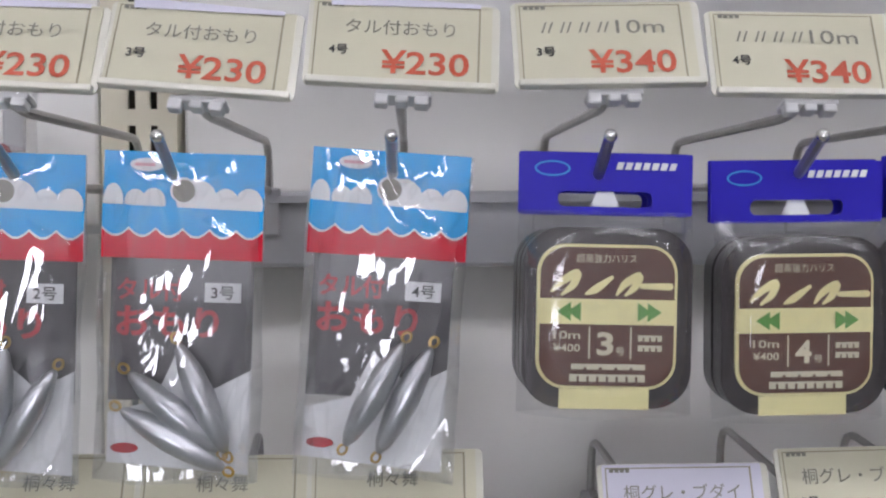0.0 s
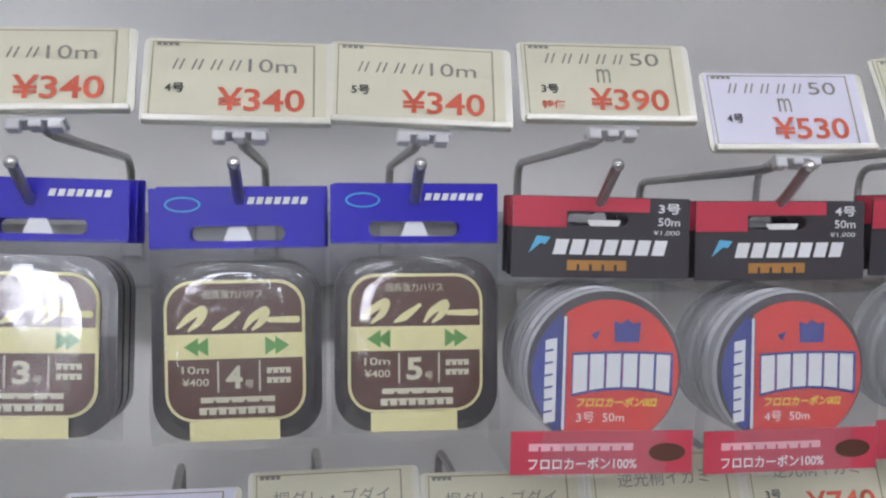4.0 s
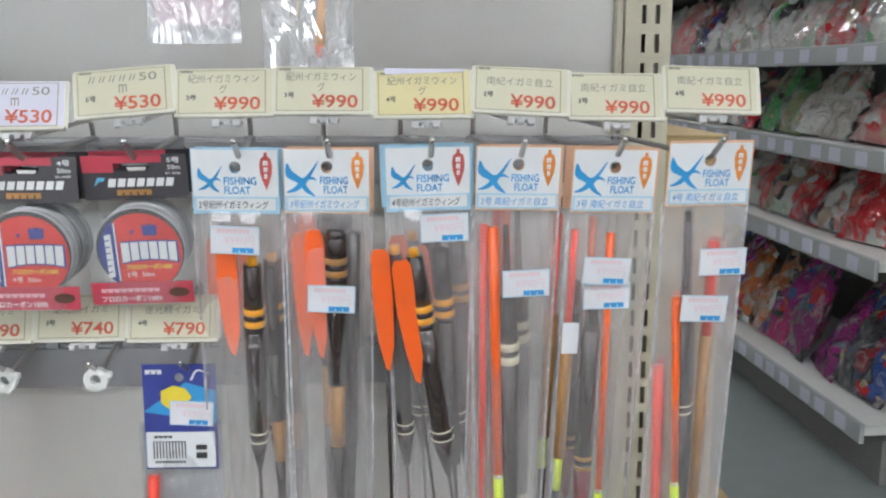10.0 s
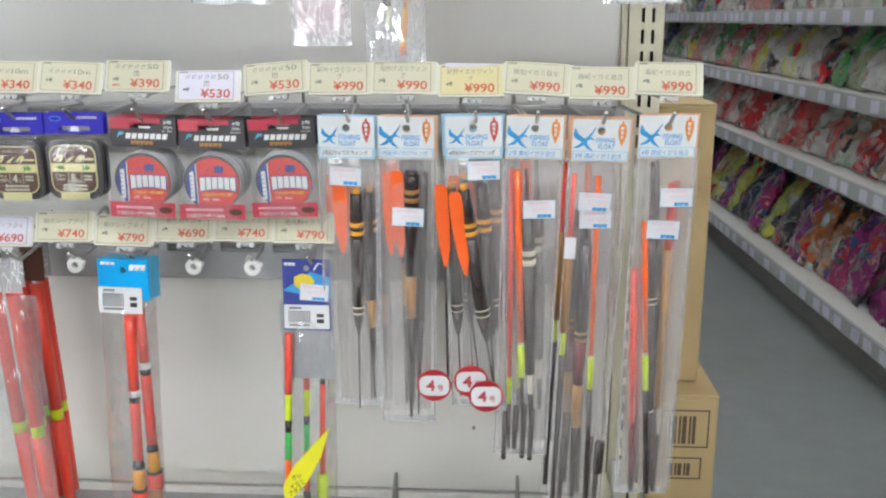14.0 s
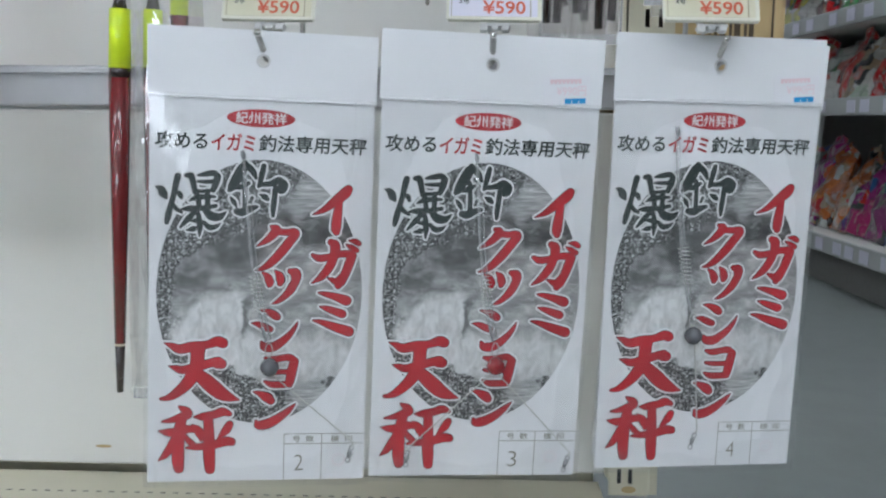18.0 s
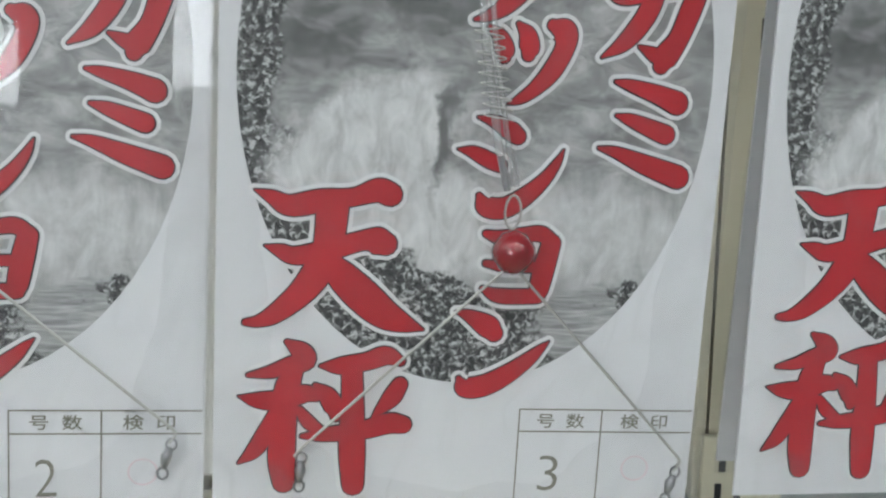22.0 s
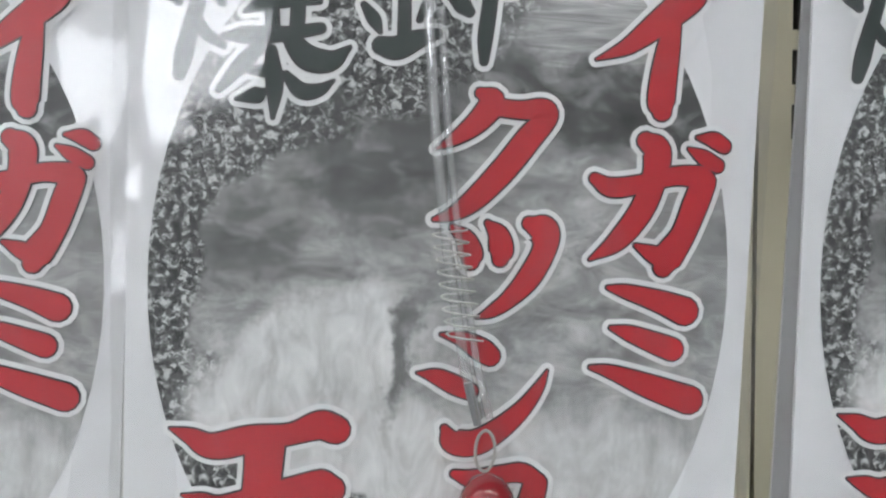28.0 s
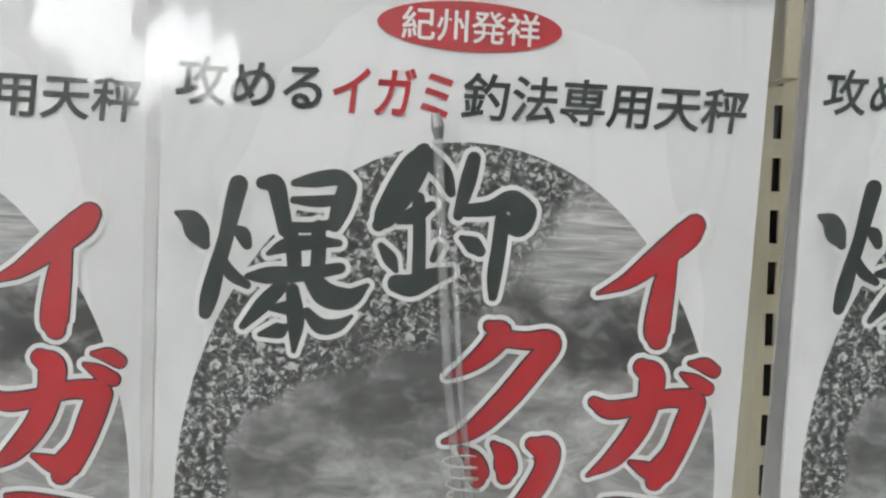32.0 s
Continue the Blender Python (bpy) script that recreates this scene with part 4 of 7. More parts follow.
ROW_A = [
    (0.0257, 1.3125, "¥230", "タル付おもり", "2号", "tag_cream", 3, 0.0278),
    (0.0838, 1.3112, "¥230", "タル付おもり", "3号", "tag_cream", 5, 0.0755),
    (0.1452, 1.3128, "¥230", "タル付おもり", "4号", "tag_cream", 3.2, 0.1426),
    (0.2095, 1.3132, "¥340", "#410m", "3号", "tag_cream", -1, 0.2066),
    (0.2698, 1.3102, "¥340", "#410m", "4号", "tag_cream", 0.8, 0.2696),
    (0.327, 1.31, "¥340", "#410m", "5号", "tag_cream", 2.2, 0.3255),
    (0.389, 1.3118, "¥390", "#550|m", "3号", "tag_cream", 0.3, 0.3878),
    (0.4526, 1.303, "¥530", "#550|m", "4号", "tag_white", -0.6, 0.4516),
    (0.516, 1.3108, "¥530", "#550|m", "5号", "tag_cream", -5, 0.5164),
    (0.5725, 1.3103, "¥990", "紀州イガミウィン|グ", "2号", "tag_cream", -0.8, 0.5781),
    (0.629, 1.3115, "¥990", "紀州イガミウィン|グ", "3号", "tag_cream", 0.3, 0.6317),
    (0.6886, 1.3092, "¥990", "紀州イガミウィン|グ", "4号", "tag_yellow", -0.8, 0.6924),
    (0.7452, 1.3112, "¥990", "南紀イガミ自立", "2号", "tag_cream", 3, 0.7469),
    (0.8022, 1.3078, "¥990", "南紀イガミ自立", "3号", "tag_cream", 0.6, 0.8056),
    (0.86, 1.3118, "¥990", "南紀イガミ自立", "4号", "tag_cream", 1.4, 0.8642),
]
for cx, z0, price, title, size, tone, roll, hx in ROW_A:
    price_tag(cx, z0, -0.296, price, title, size, tone, roll, wide=0.0592, note="特価" if price == "¥390" else "")
    display_hook(hx, 1.2835, -0.290, tag_x=cx, tag_z=z0 + 0.004, back_x=cx - 0.045 * max(0.0, cx - 0.38))

ROW_B = [
    (0.0308, 1.169, "¥540", "桐々舞", "2号", "tag_cream", 0.5, False),
    (0.0867, 1.168, "¥590", "桐々舞", "3号", "tag_cream", 0.5, False),
    (0.1426, 1.169, "¥640", "桐々舞", "4号", "tag_cream", 0.0, False),
    (0.2391, 1.163, "¥690", "桐グレ・ブダイ", "2号", "tag_white", 0.0, False),
    (0.2995, 1.168, "¥740", "桐グレ・ブダイ", "3号", "tag_cream", -0.8, True),
    (0.3575, 1.165, "¥790", "桐グレ・ブダイ", "4号", "tag_cream", 0.6, False),
    (0.4166, 1.17, "¥690", "逆光桐イガミ", "2号", "tag_cream", -0.8, True),
    (0.4742, 1.171, "¥740", "逆光桐イガミ", "3号", "tag_cream", -0.4, True),
    (0.5308, 1.17, "¥790", "逆光桐イガミ", "4号", "tag_cream", 0.0, False),
]
for cx, z0, price, title, size, tone, roll, bare in ROW_B:
    price_tag(cx, z0, -0.277, price, title, size, tone, roll)
    display_hook(cx + 0.004, 1.143, -0.262, tag_x=cx, tag_z=z0 + 0.004, y_tag=-0.275, empty=bare, back_x=cx - 0.008, lift=0.008)

for cx, tone, size, hx, hy in ((0.611, "tag_cream", "2号", 0.6096, -0.329), (0.740, "tag_white", "3号", 0.7397, -0.3245), (0.862, "tag_cream", "4号", 0.8722, -0.304)):
    price_tag(cx, 0.877, -0.325, "¥590", "イガミクッション天秤", size, tone, 0.8, wide=0.054)
    display_hook(hx, 0.8545, hy, tag_x=cx, tag_z=0.881, y_tag=-0.323, y_back=-0.208, lift=0.024)

# ---------- sinker packs ----------


def scallops(x0, x1, z, n, drop):
    pts = []
    step = (x1 - x0) / n
    for k in range(n):
        for i in range(6):
            u = i / 5
            pts.append((x0 + step * (k + u), z - drop * math.sin(math.pi * u)))
    return pts


def sinker_pack(x, z, turn, number, seeds):
    t = thing("sinker_pack", pose(x, -0.288, z, 0, turn, 0) @ Matrix.Scale(1.016, 4), "bag of lead sinkers with a blue, white and red header card", "sinker pack", "sinker packs")
    w = 0.0240
    hole = oval(0, 0, 0.0032, 0.0032, 24)
    part("header_back", plate_with_hole(-w, w, -0.0205, 0.0115, hole, -0.0006, 0.0008), M["hdr_white"], t)
    part("sky_band", plate_with_hole(-w, w, -0.0060, 0.0115, hole, -0.0010, 0.0), M["cyan"], t)
    for k, (cx, r) in enumerate(((-0.021, 0.0046), (-0.0145, 0.0032), (-0.009, 0.0036), (0.004, 0.0062), (0.0125, 0.0040), (0.0195, 0.0042))):
        part("cloud", poly(oval(cx, -0.0035, min(r, w - abs(cx)), r * 1.15, 18), -0.0013 - k * 0.00004), M["white_ink"], t)
    part("punch_rim", ring(oval(0, 0, 0.0040, 0.0040, 24), oval(0, 0, 0.0034, 0.0034, 24), -0.0018), M["hdr_white"], t)
    # grey disc covers the hole; the dimness seen in it is its colour
    part("punched_hole", poly(oval(0, 0, 0.0034, 0.0034, 24), -0.0017), M["grey_ink"], t, "dark grey disc standing for the punched hole")
    sea = [(w, -0.0055), (-w, -0.0045)] + scallops(-w, w, -0.0112, 6, 0.0024)
    part("sea_band", poly(sea, -0.0018), M["cyan"], t)
    line = scallops(-w, w, -0.0112, 6, 0.0024)
    part("foam_line", poly(line + [(a, b - 0.0007) for a, b in line[::-1]], -0.0020), M["white_ink"], t)
    part("red_band", poly([(-w, -0.0205), (w, -0.0205)] + scallops(-w, w, -0.0119, 6, 0.0024)[::-1], -0.0019), M["red"], t)
    part("brand_oval", poly(oval(-0.011, 0.0075, 0.005, 0.0020, 20), -0.0022), M["hdr_white"], t)
    part("brand_mark", poly(rect(-0.0145, -0.0085, 0.0070, 0.0080), -0.0024), M["pink_ink"], t)
    part("insert_card", poly(rect(-w + 0.002, w - 0.003, -0.064, -0.0203), 0.0020, 0.0006), M["grey_card"], t, "dark printed insert card")
    part("insert_foot", poly([(-w + 0.002, -0.083), (w - 0.003, -0.086), (w - 0.003, -0.054), (0.010, -0.060), (-0.002, -0.050), (-0.008, -0.064), (-w + 0.002, -0.068)], 0.0016, 0.0004), M["hdr_white"], t)
    letters(t, "タル付", -0.020, 0.000, -0.0335, -0.0265, 0.0016, M["red_ink"], 0.02)
    letters(t, "おもり", -0.020, 0.011, -0.0445, -0.0352, 0.0014, M["red_ink"], 0.03)
    part("number_sticker", poly(rect(0.0065, 0.0175, -0.0335, -0.0275), 0.0010), M["hdr_white"], t)
    letters(t, number, 0.0085, 0.0155, -0.0325, -0.0285, 0.0008, M["black_ink"], 0.01)
    part("maker_oval", poly(oval(-0.0165, -0.0785, 0.0042, 0.0016, 18), 0.0012), M["red_ink"], t)
    for sx, sz, lean in seeds:
        bm = lathe([(0.0006, 0.0), (0.0016, -0.0012), (0.0036, -0.008), (0.0044, -0.0170), (0.0040, -0.0245), (0.0025, -0.0325), (0.0009, -0.0355)], 12, 0, 0)
        bmesh.ops.transform(bm, matrix=pose(sx, -0.0030, sz, 0, lean, 0), verts=bm.verts[:])
        s = part("sinker", bm, M["lead"], t, "torpedo-shaped lead sinker", smooth=True)
        for zz in (0.0020, -0.0371):
            pts = [(0.0013 * math.cos(2 * math.pi * k / 12), 0, zz + 0.0016 * math.sin(2 * math.pi * k / 12)) for k in range(13)]
            e = tube(pts, 0.00045, 6, False)
            bmesh.ops.transform(e, matrix=pose(sx, -0.0030, sz, 0, lean, 0), verts=e.verts[:])
            part("eye", e, M["brass"], s, "brass eye")
    film_bag(t, -w - 0.0005, w + 0.0005, -0.0880, 0.0112, -0.001, 0.014, M["film"], seed=int(x * 900), nz=30, amp=0.0022)
    return t


sinker_pack(0.0247, 1.2828, 2.0, "2号", ((0.002, -0.047, 6), (0.017, -0.053, 30), (-0.014, -0.050, 2)))
sinker_pack(0.0790, 1.2826, 2.2, "3号", ((0.000, -0.046, -25), (-0.0145, -0.055, -50), (-0.0165, -0.066, -61)))
sinker_pack(0.1420, 1.2828, 4.2, "4号", ((0.0070, -0.046, 26), (0.0155, -0.047, 23)))

# ---------- leader line packs on square spools ----------


def line_pack(x, z, turn, number, depth_count, tip):
    t = thing("line_pack", pose(x, -0.289, z + 0.004, tip, turn, 0) @ Matrix.Scale(1.016, 4), "square brown line spool in a clear pack, royal blue header", "fishing line pack", "square spool line packs")
    w = 0.0268
    for k in range(depth_count):
        yy, sh = 0.0064 * k, 0.0012 * k
        part("header", ring(rounded(-w + sh, w + sh, -0.0098, 0.0090 + sh * 0.6, 0.0006, 5), rounded(-0.0145, 0.0145, -0.0075, -0.0028, 0.0020, 5), yy, 0.0005), M["navy_print"], t, "royal blue header card")
    part("hanger_tab", poly([(-0.0045, -0.0074), (0.0045, -0.0074), (0.0022, -0.0020), (-0.0022, -0.0020)], 0.0008), M["hdr_white"], t)
    part("brand_oval", ring(oval(-0.0165, 0.0040, 0.0055, 0.0024, 24), oval(-0.0165, 0.0040, 0.0049, 0.0019, 24), -0.0004), M["logo_blue"], t)
    for outline in blocks(0.0030, 0.0220, 0.0040, 0.0062, 7, 0.28, 0.3):
        part("brand_block", poly(outline, -0.0004), M["white_ink"], t)
    for k in range(depth_count):
        yy = 0.0095 * k
        part("spool", poly(rounded(-0.0255, 0.0255, -0.0680, -0.0140, 0.0115, 7), yy - 0.0065, 0.0075), M["spool"], t, "dark square plastic spool")
    part("label_rim", poly(rounded(-0.0215, 0.0205, -0.0620, -0.0190, 0.0085, 7), -0.0079, 0.0012), M["cream"], t)
    part("label", poly(rounded(-0.0206, 0.0196, -0.0611, -0.0199, 0.0078, 7), -0.0083, 0.0002), M["brown"], t)
    part("band", poly(rect(-0.0212, 0.0202, -0.0428, -0.0352), -0.0087), M["cream"], t)
    part("foot_tab", poly([(-0.0145, -0.0680), (0.0125, -0.0680), (0.0125, -0.0620), (-0.0145, -0.0620)], -0.0081), M["cream"], t)
    letters(t, "超高強力ハリス", -0.0100, 0.0080, -0.0245, -0.0218, -0.0086, M["tag_cream"])
    # the product name: four slanted brush shapes, not lettered
    for q, st in enumerate((((-0.0172, -0.0330, 0.0010), (-0.0140, -0.0300, 0.0022), (-0.0098, -0.0276, 0.0024), (-0.0110, -0.0312, 0.0022), (-0.0142, -0.0340, 0.0008)), ((-0.0070, -0.0338, 0.0008), (-0.0040, -0.0322, 0.0024), (0.0006, -0.0288, 0.0012)), ((0.0022, -0.0338, 0.0008), (0.0046, -0.0306, 0.0022), (0.0088, -0.0282, 0.0024), (0.0074, -0.0316, 0.0022), (0.0048, -0.0340, 0.0008)), ((0.0098, -0.0312, 0.0016), (0.0180, -0.0312, 0.0022)))):
        bm = bmesh.new()
        add_stroke(bm, st, -0.0087 - q * 0.00002)
        part("brand_stroke", bm, M["cream"], t)
    for s in (-1, 1):
        for k in range(2):
            x0 = s * (0.0085 + 0.0030 * k)
            part("arrow", poly([(x0, -0.0362), (x0, -0.0418), (x0 + s * 0.0042, -0.0390)], -0.0089 - 0.00003 * k), M["green"], t)
    letters(t, "10m", -0.0165, -0.0085, -0.0472, -0.0448, -0.0086, M["tag_cream"], 0.01)
    letters(t, "¥400", -0.0165, -0.0085, -0.0510, -0.0486, -0.0086, M["tag_cream"], 0.01)
    letters(t, number[0], -0.0035, 0.0015, -0.0520, -0.0450, -0.0086, M["tag_cream"], 0.03)
    letters(t, "号", 0.0022, 0.0048, -0.0520, -0.0495, -0.0086, M["tag_cream"], 0.01)
    for xx in (-0.0060, 0.0064):
        part("rule", poly(rect(xx, xx + 0.0005, -0.0530, -0.0435), -0.0086), M["tag_cream"], t)
    part("print_bar", poly(comb(-0.0110, 0.0120, -0.0562, -0.0545, 5, 0.2, root=0.4), -0.0086), M["tag_cream"], t)
    part("print_bar", poly(comb(-0.0115, 0.0118, -0.0598, -0.0576, 8, 0.25, root=0.7), -0.0086), M["tag_cream"], t)
    for k in range(2):
        part("print_bar", poly(comb(0.0088, 0.0165, -0.0476 - k * 0.0030, -0.0458 - k * 0.0030, 4, 0.25, root=0.6), -0.0086), M["tag_cream"], t)
    film_bag(t, -w, w, -0.0705, -0.0090, -0.0020, 0.0155 + 0.004 * depth_count, M["film_shiny"], seed=int(x * 700), amp=0.0002, flat=1.7, nx=16)
    return t


line_pack(0.2088, 1.2808, 1.5, "3", 3, -0.6)
line_pack(0.2690, 1.2780, -0.4, "4", 2, 2.4)
line_pack(0.3253, 1.2793, 0.2, "5", 2, 1.1)

# ---------- fluorocarbon packs on round spools ----------


def disc_cut(cx, cz, r, x0, x1, n=40):
    """The part of a disc between two upright lines."""
    pts = []
    for k in range(n):
        a = 2 * math.pi * k / n
        pts.append((min(max(cx + r * math.cos(a), x0), x1), cz + r * math.sin(a)))
    return pts


def spool_pack(x, z, turn, number, lean, count):
    t = thing("spool_pack", pose(x, -0.287, z, lean, turn, 0) @ Matrix.Scale(1.02, 4), "round red and blue line spool in a clear pack, grey header", "fishing line pack", "round spool line packs")
    w = 0.0300
    for k in range(count):
        yy, sh = 0.012 * k, 0.0009 * k
        part("header", ring(rounded(-w + sh, w + sh, -0.0205, 0.0062, 0.0008, 5), rounded(-0.0115, 0.0090, -0.0034, 0.0010, 0.0019, 5), yy, 0.0006), M["grey_card"], t, "dark grey header card")
        part("red_band", poly([(-w + sh, -0.0040), (-w + sh, 0.0060), (w - 0.014, 0.0060), (w - 0.014, 0.0014), (-0.012, 0.0014), (-0.012, -0.0040)], yy - 0.0003), M["exc_crimson"], t)
    part("hanger_tab", poly(oval(0.001, -0.0014, 0.0056, 0.0036, 24, 180, 360), 0.001), M["white_clip"], t)
    letters(t, number, w - 0.0110, w - 0.0035, 0.0010, 0.0044, -0.0004, M["white_ink"], 0.02)
    letters(t, "50m", w - 0.0110, w - 0.0035, -0.0030, -0.0003, -0.0004, M["white_ink"], 0.01)
    letters(t, "¥1,000", w - 0.0125, w - 0.0035, -0.0062, -0.0044, -0.0004, M["white_ink"])
    part("brand_mark", poly([(-0.0245, -0.0125), (-0.0218, -0.0068), (-0.0172, -0.0072), (-0.0190, -0.0096), (-0.0205, -0.0092)], -0.0004), M["hdr_blue"], t)
    for outline in blocks(-0.0165, 0.0225, -0.0128, -0.0078, 7, 0.22, 0.25):
        part("brand_block", poly(outline, -0.0004), M["white_ink"], t)
    part("gold_bar", poly(comb(-0.0115, 0.0095, -0.0180, -0.0146, 5, 0.22, root=0.6), -0.0004), M["float_wood"], t)
    cz, q = -0.0495, 0.89
    for k in range(count):
        bm = lathe([(0.0255, 0.0), (0.0264, -0.0008), (0.0264, -0.0024), (0.0250, -0.0030), (0.0250, -0.0085), (0.0264, -0.0093), (0.0264, -0.0114)], 48)
        bmesh.ops.transform(bm, matrix=pose(0, 0.0125 * k - 0.0075, cz, 90, 0, 0), verts=bm.verts[:])
        part("spool", bm, M["smoke_plastic"], t, "grey plastic spool", smooth=False)
    f = -0.0080
    part("spool_face", poly(oval(0, cz, 0.0256, 0.0256, 56), f - 0.0004), M["grey_card"], t)
    part("red_label", poly(disc_cut(0.0006, cz - 0.0010, 0.0240, -0.0134, 0.03), f - 0.0008), M["exc_red"], t)
    part("blue_label", poly(disc_cut(0.0006, cz - 0.0010, 0.0248, -0.03, -0.0150), f - 0.0008), M["exc_blue"], t)
    part("label_stripe", poly(rect(-0.0149, -0.0129, cz - 0.0185, cz + 0.0170), f - 0.0010), M["exc_blue"], t)
    part("label_stripe", poly(rect(-0.0141, -0.0132, cz - 0.0190, cz + 0.0175), f - 0.0012), M["hdr_white"], t)
    part("side_bar", poly([(b - 0.0200, a + cz) for a, b in comb(-0.0170, 0.0105, 0.0, 0.0038, 7, 0.18, 0.2, root=0.7)], f - 0.0011), M["white_ink"], t)
    part("crest", poly([(a * q, cz + b) for a, b in ((0.0030, 0.0092), (0.0122, 0.0092), (0.0126, 0.0160), (0.0098, 0.0152), (0.0076, 0.0168), (0.0054, 0.0152), (0.0026, 0.0162))], f - 0.0011), M["exc_blue"], t)
    part("crest_small", poly([(-0.0052, cz + 0.0118), (-0.0020, cz + 0.0132), (-0.0036, cz + 0.0098)], f - 0.0011), M["exc_blue"], t)
    part("name_shadow", poly(comb(-0.0112, 0.0226, cz - 0.0062, cz + 0.0064, 6, 0.03, 0.0, 0.0022, root=0.9), f - 0.0012), M["exc_blue"], t)
    for outline in blocks(-0.0108, 0.0222, cz - 0.0052, cz + 0.0056, 6, 0.16, 0.0, 0.0022):
        part("name_block", poly(outline, f - 0.0015), M["white_ink"], t)
    letters(t, "フロロカーボン002", -0.0092, 0.0176, cz - 0.0118, cz - 0.0086, f - 0.0011, M["yellow_ink"], 0.03, slant=0.2)
    letters(t, number + "  50m", -0.0092, 0.0066, cz - 0.0168, cz - 0.0134, f - 0.0011, M["white_ink"], 0.0)
    part("foot_band", poly(rect(-w - 0.0008, w - 0.0008, -0.0825, -0.0685), -0.0112, 0.0004), M["exc_crimson"], t)
    letters(t, "フロロカーボン100%", -0.0250, 0.0105, -0.0808, -0.0770, -0.0116, M["white_ink"], 0.015)
    part("small_bar", poly(comb(-0.0250, 0.0100, -0.0748, -0.0724, 9, 0.2, root=0.6), -0.0116), M["pink_ink"], t)
    part("gold_oval", poly(oval(0.0205, -0.0755, 0.0062, 0.0030, 24), -0.0116), M["brown"], t)
    prof = [(-w, 0.0110 * count), (-w, -0.0105), (-w * 0.5, -0.0116), (0, -0.0119), (w * 0.5, -0.0116), (w, -0.0105), (w, 0.0110 * count)]
    bm = bmesh.new()
    g = [[bm.verts.new((a, b, -0.0835 + 0.0600 * j / 8)) for a, b in prof] for j in range(9)]
    for j in range(8):
        for i in range(6):
            bm.faces.new((g[j][i], g[j][i + 1], g[j + 1][i + 1], g[j + 1][i]))
    part("clear_sleeve", bm, M["film_sleeve"], t, "stiff clear plastic sleeve")
    return t


spool_pack(0.3885, 1.2822, 1.4, "3号", 3, 3)
spool_pack(0.4518, 1.2808, 0.0, "4号", 3, 3)
spool_pack(0.5160, 1.2822, -1.2, "5号", 9, 2)

# ---------- fishing floats in bags ----------


def float_stick(parent, x, y, z, lean, sections, name="float", label=""):
    """A float built from turned sections: (length, top radius, bottom radius, material)."""
    top = None
    d = 0.0
    for length, r0, r1, m in sections:
        prof = [(r0, -d), (r0 * 0.6 + r1 * 0.4, -d - length * 0.45), (r1, -d - length)]
        bm = lathe(prof, 10)
        bmesh.ops.transform(bm, matrix=pose(x, y, z, 0, lean, 0), verts=bm.verts[:])
        p = part(name if top is None else "section", bm, M[m], parent if top is None else top, label if top is None else "", smooth=True)
        top = top or p
        d += length
    return top


def feather(parent, x, y, z, w, h, lean):
    pts = [(-w * 0.30, 0), (w * 0.30, 0), (w * 0.46, -h * 0.05), (w * 0.50, -h * 0.45), (w * 0.42, -h * 0.78), (w * 0.14, -h), (-w * 0.08, -h * 0.97), (-w * 0.34, -h * 0.74), (-w * 0.50, -h * 0.42), (-w * 0.46, -h * 0.05)]
    bm = poly(pts, 0, 0.0016)
    bmesh.ops.transform(bm, matrix=pose(x, y, z, 0, lean, 0), verts=bm.verts[:])
    return part("wing", bm, M["float_orange"], parent, "fluorescent orange wing blade")


def price_sticker(t, x, z, y, roll=2.0, framed=True):
    st = part("price_sticker", poly(rect(-0.0140, 0.0140, -0.0082, 0.0082), 0, 0.0002), M["sticker"], t, "white price sticker with faded print")
    st.matrix_local = pose(x, y, z, 0, roll, 0)
    if framed:
        part("sticker_frame", ring(rect(-0.0140, 0.0140, -0.0082, 0.0082), rect(-0.0136, 0.0136, -0.0078, 0.0078), -0.0004), M["edge_blue"], st)
    letters(st, "¥990円", -0.0062, 0.0110, -0.0030, 0.0026, -0.0003, M["pale_ink"], 0.0, "price")
    part("shop_bar", poly(comb(-0.0016, 0.0112, -0.0074, -0.0044, 3, 0.12, root=0.6), -0.0003), M["logo_blue"], st)
    part("code_bar", poly(comb(-0.0100, 0.0090, 0.0040, 0.0066, 8, 0.3, root=0.5), -0.0003), M["pale_ink"], st)


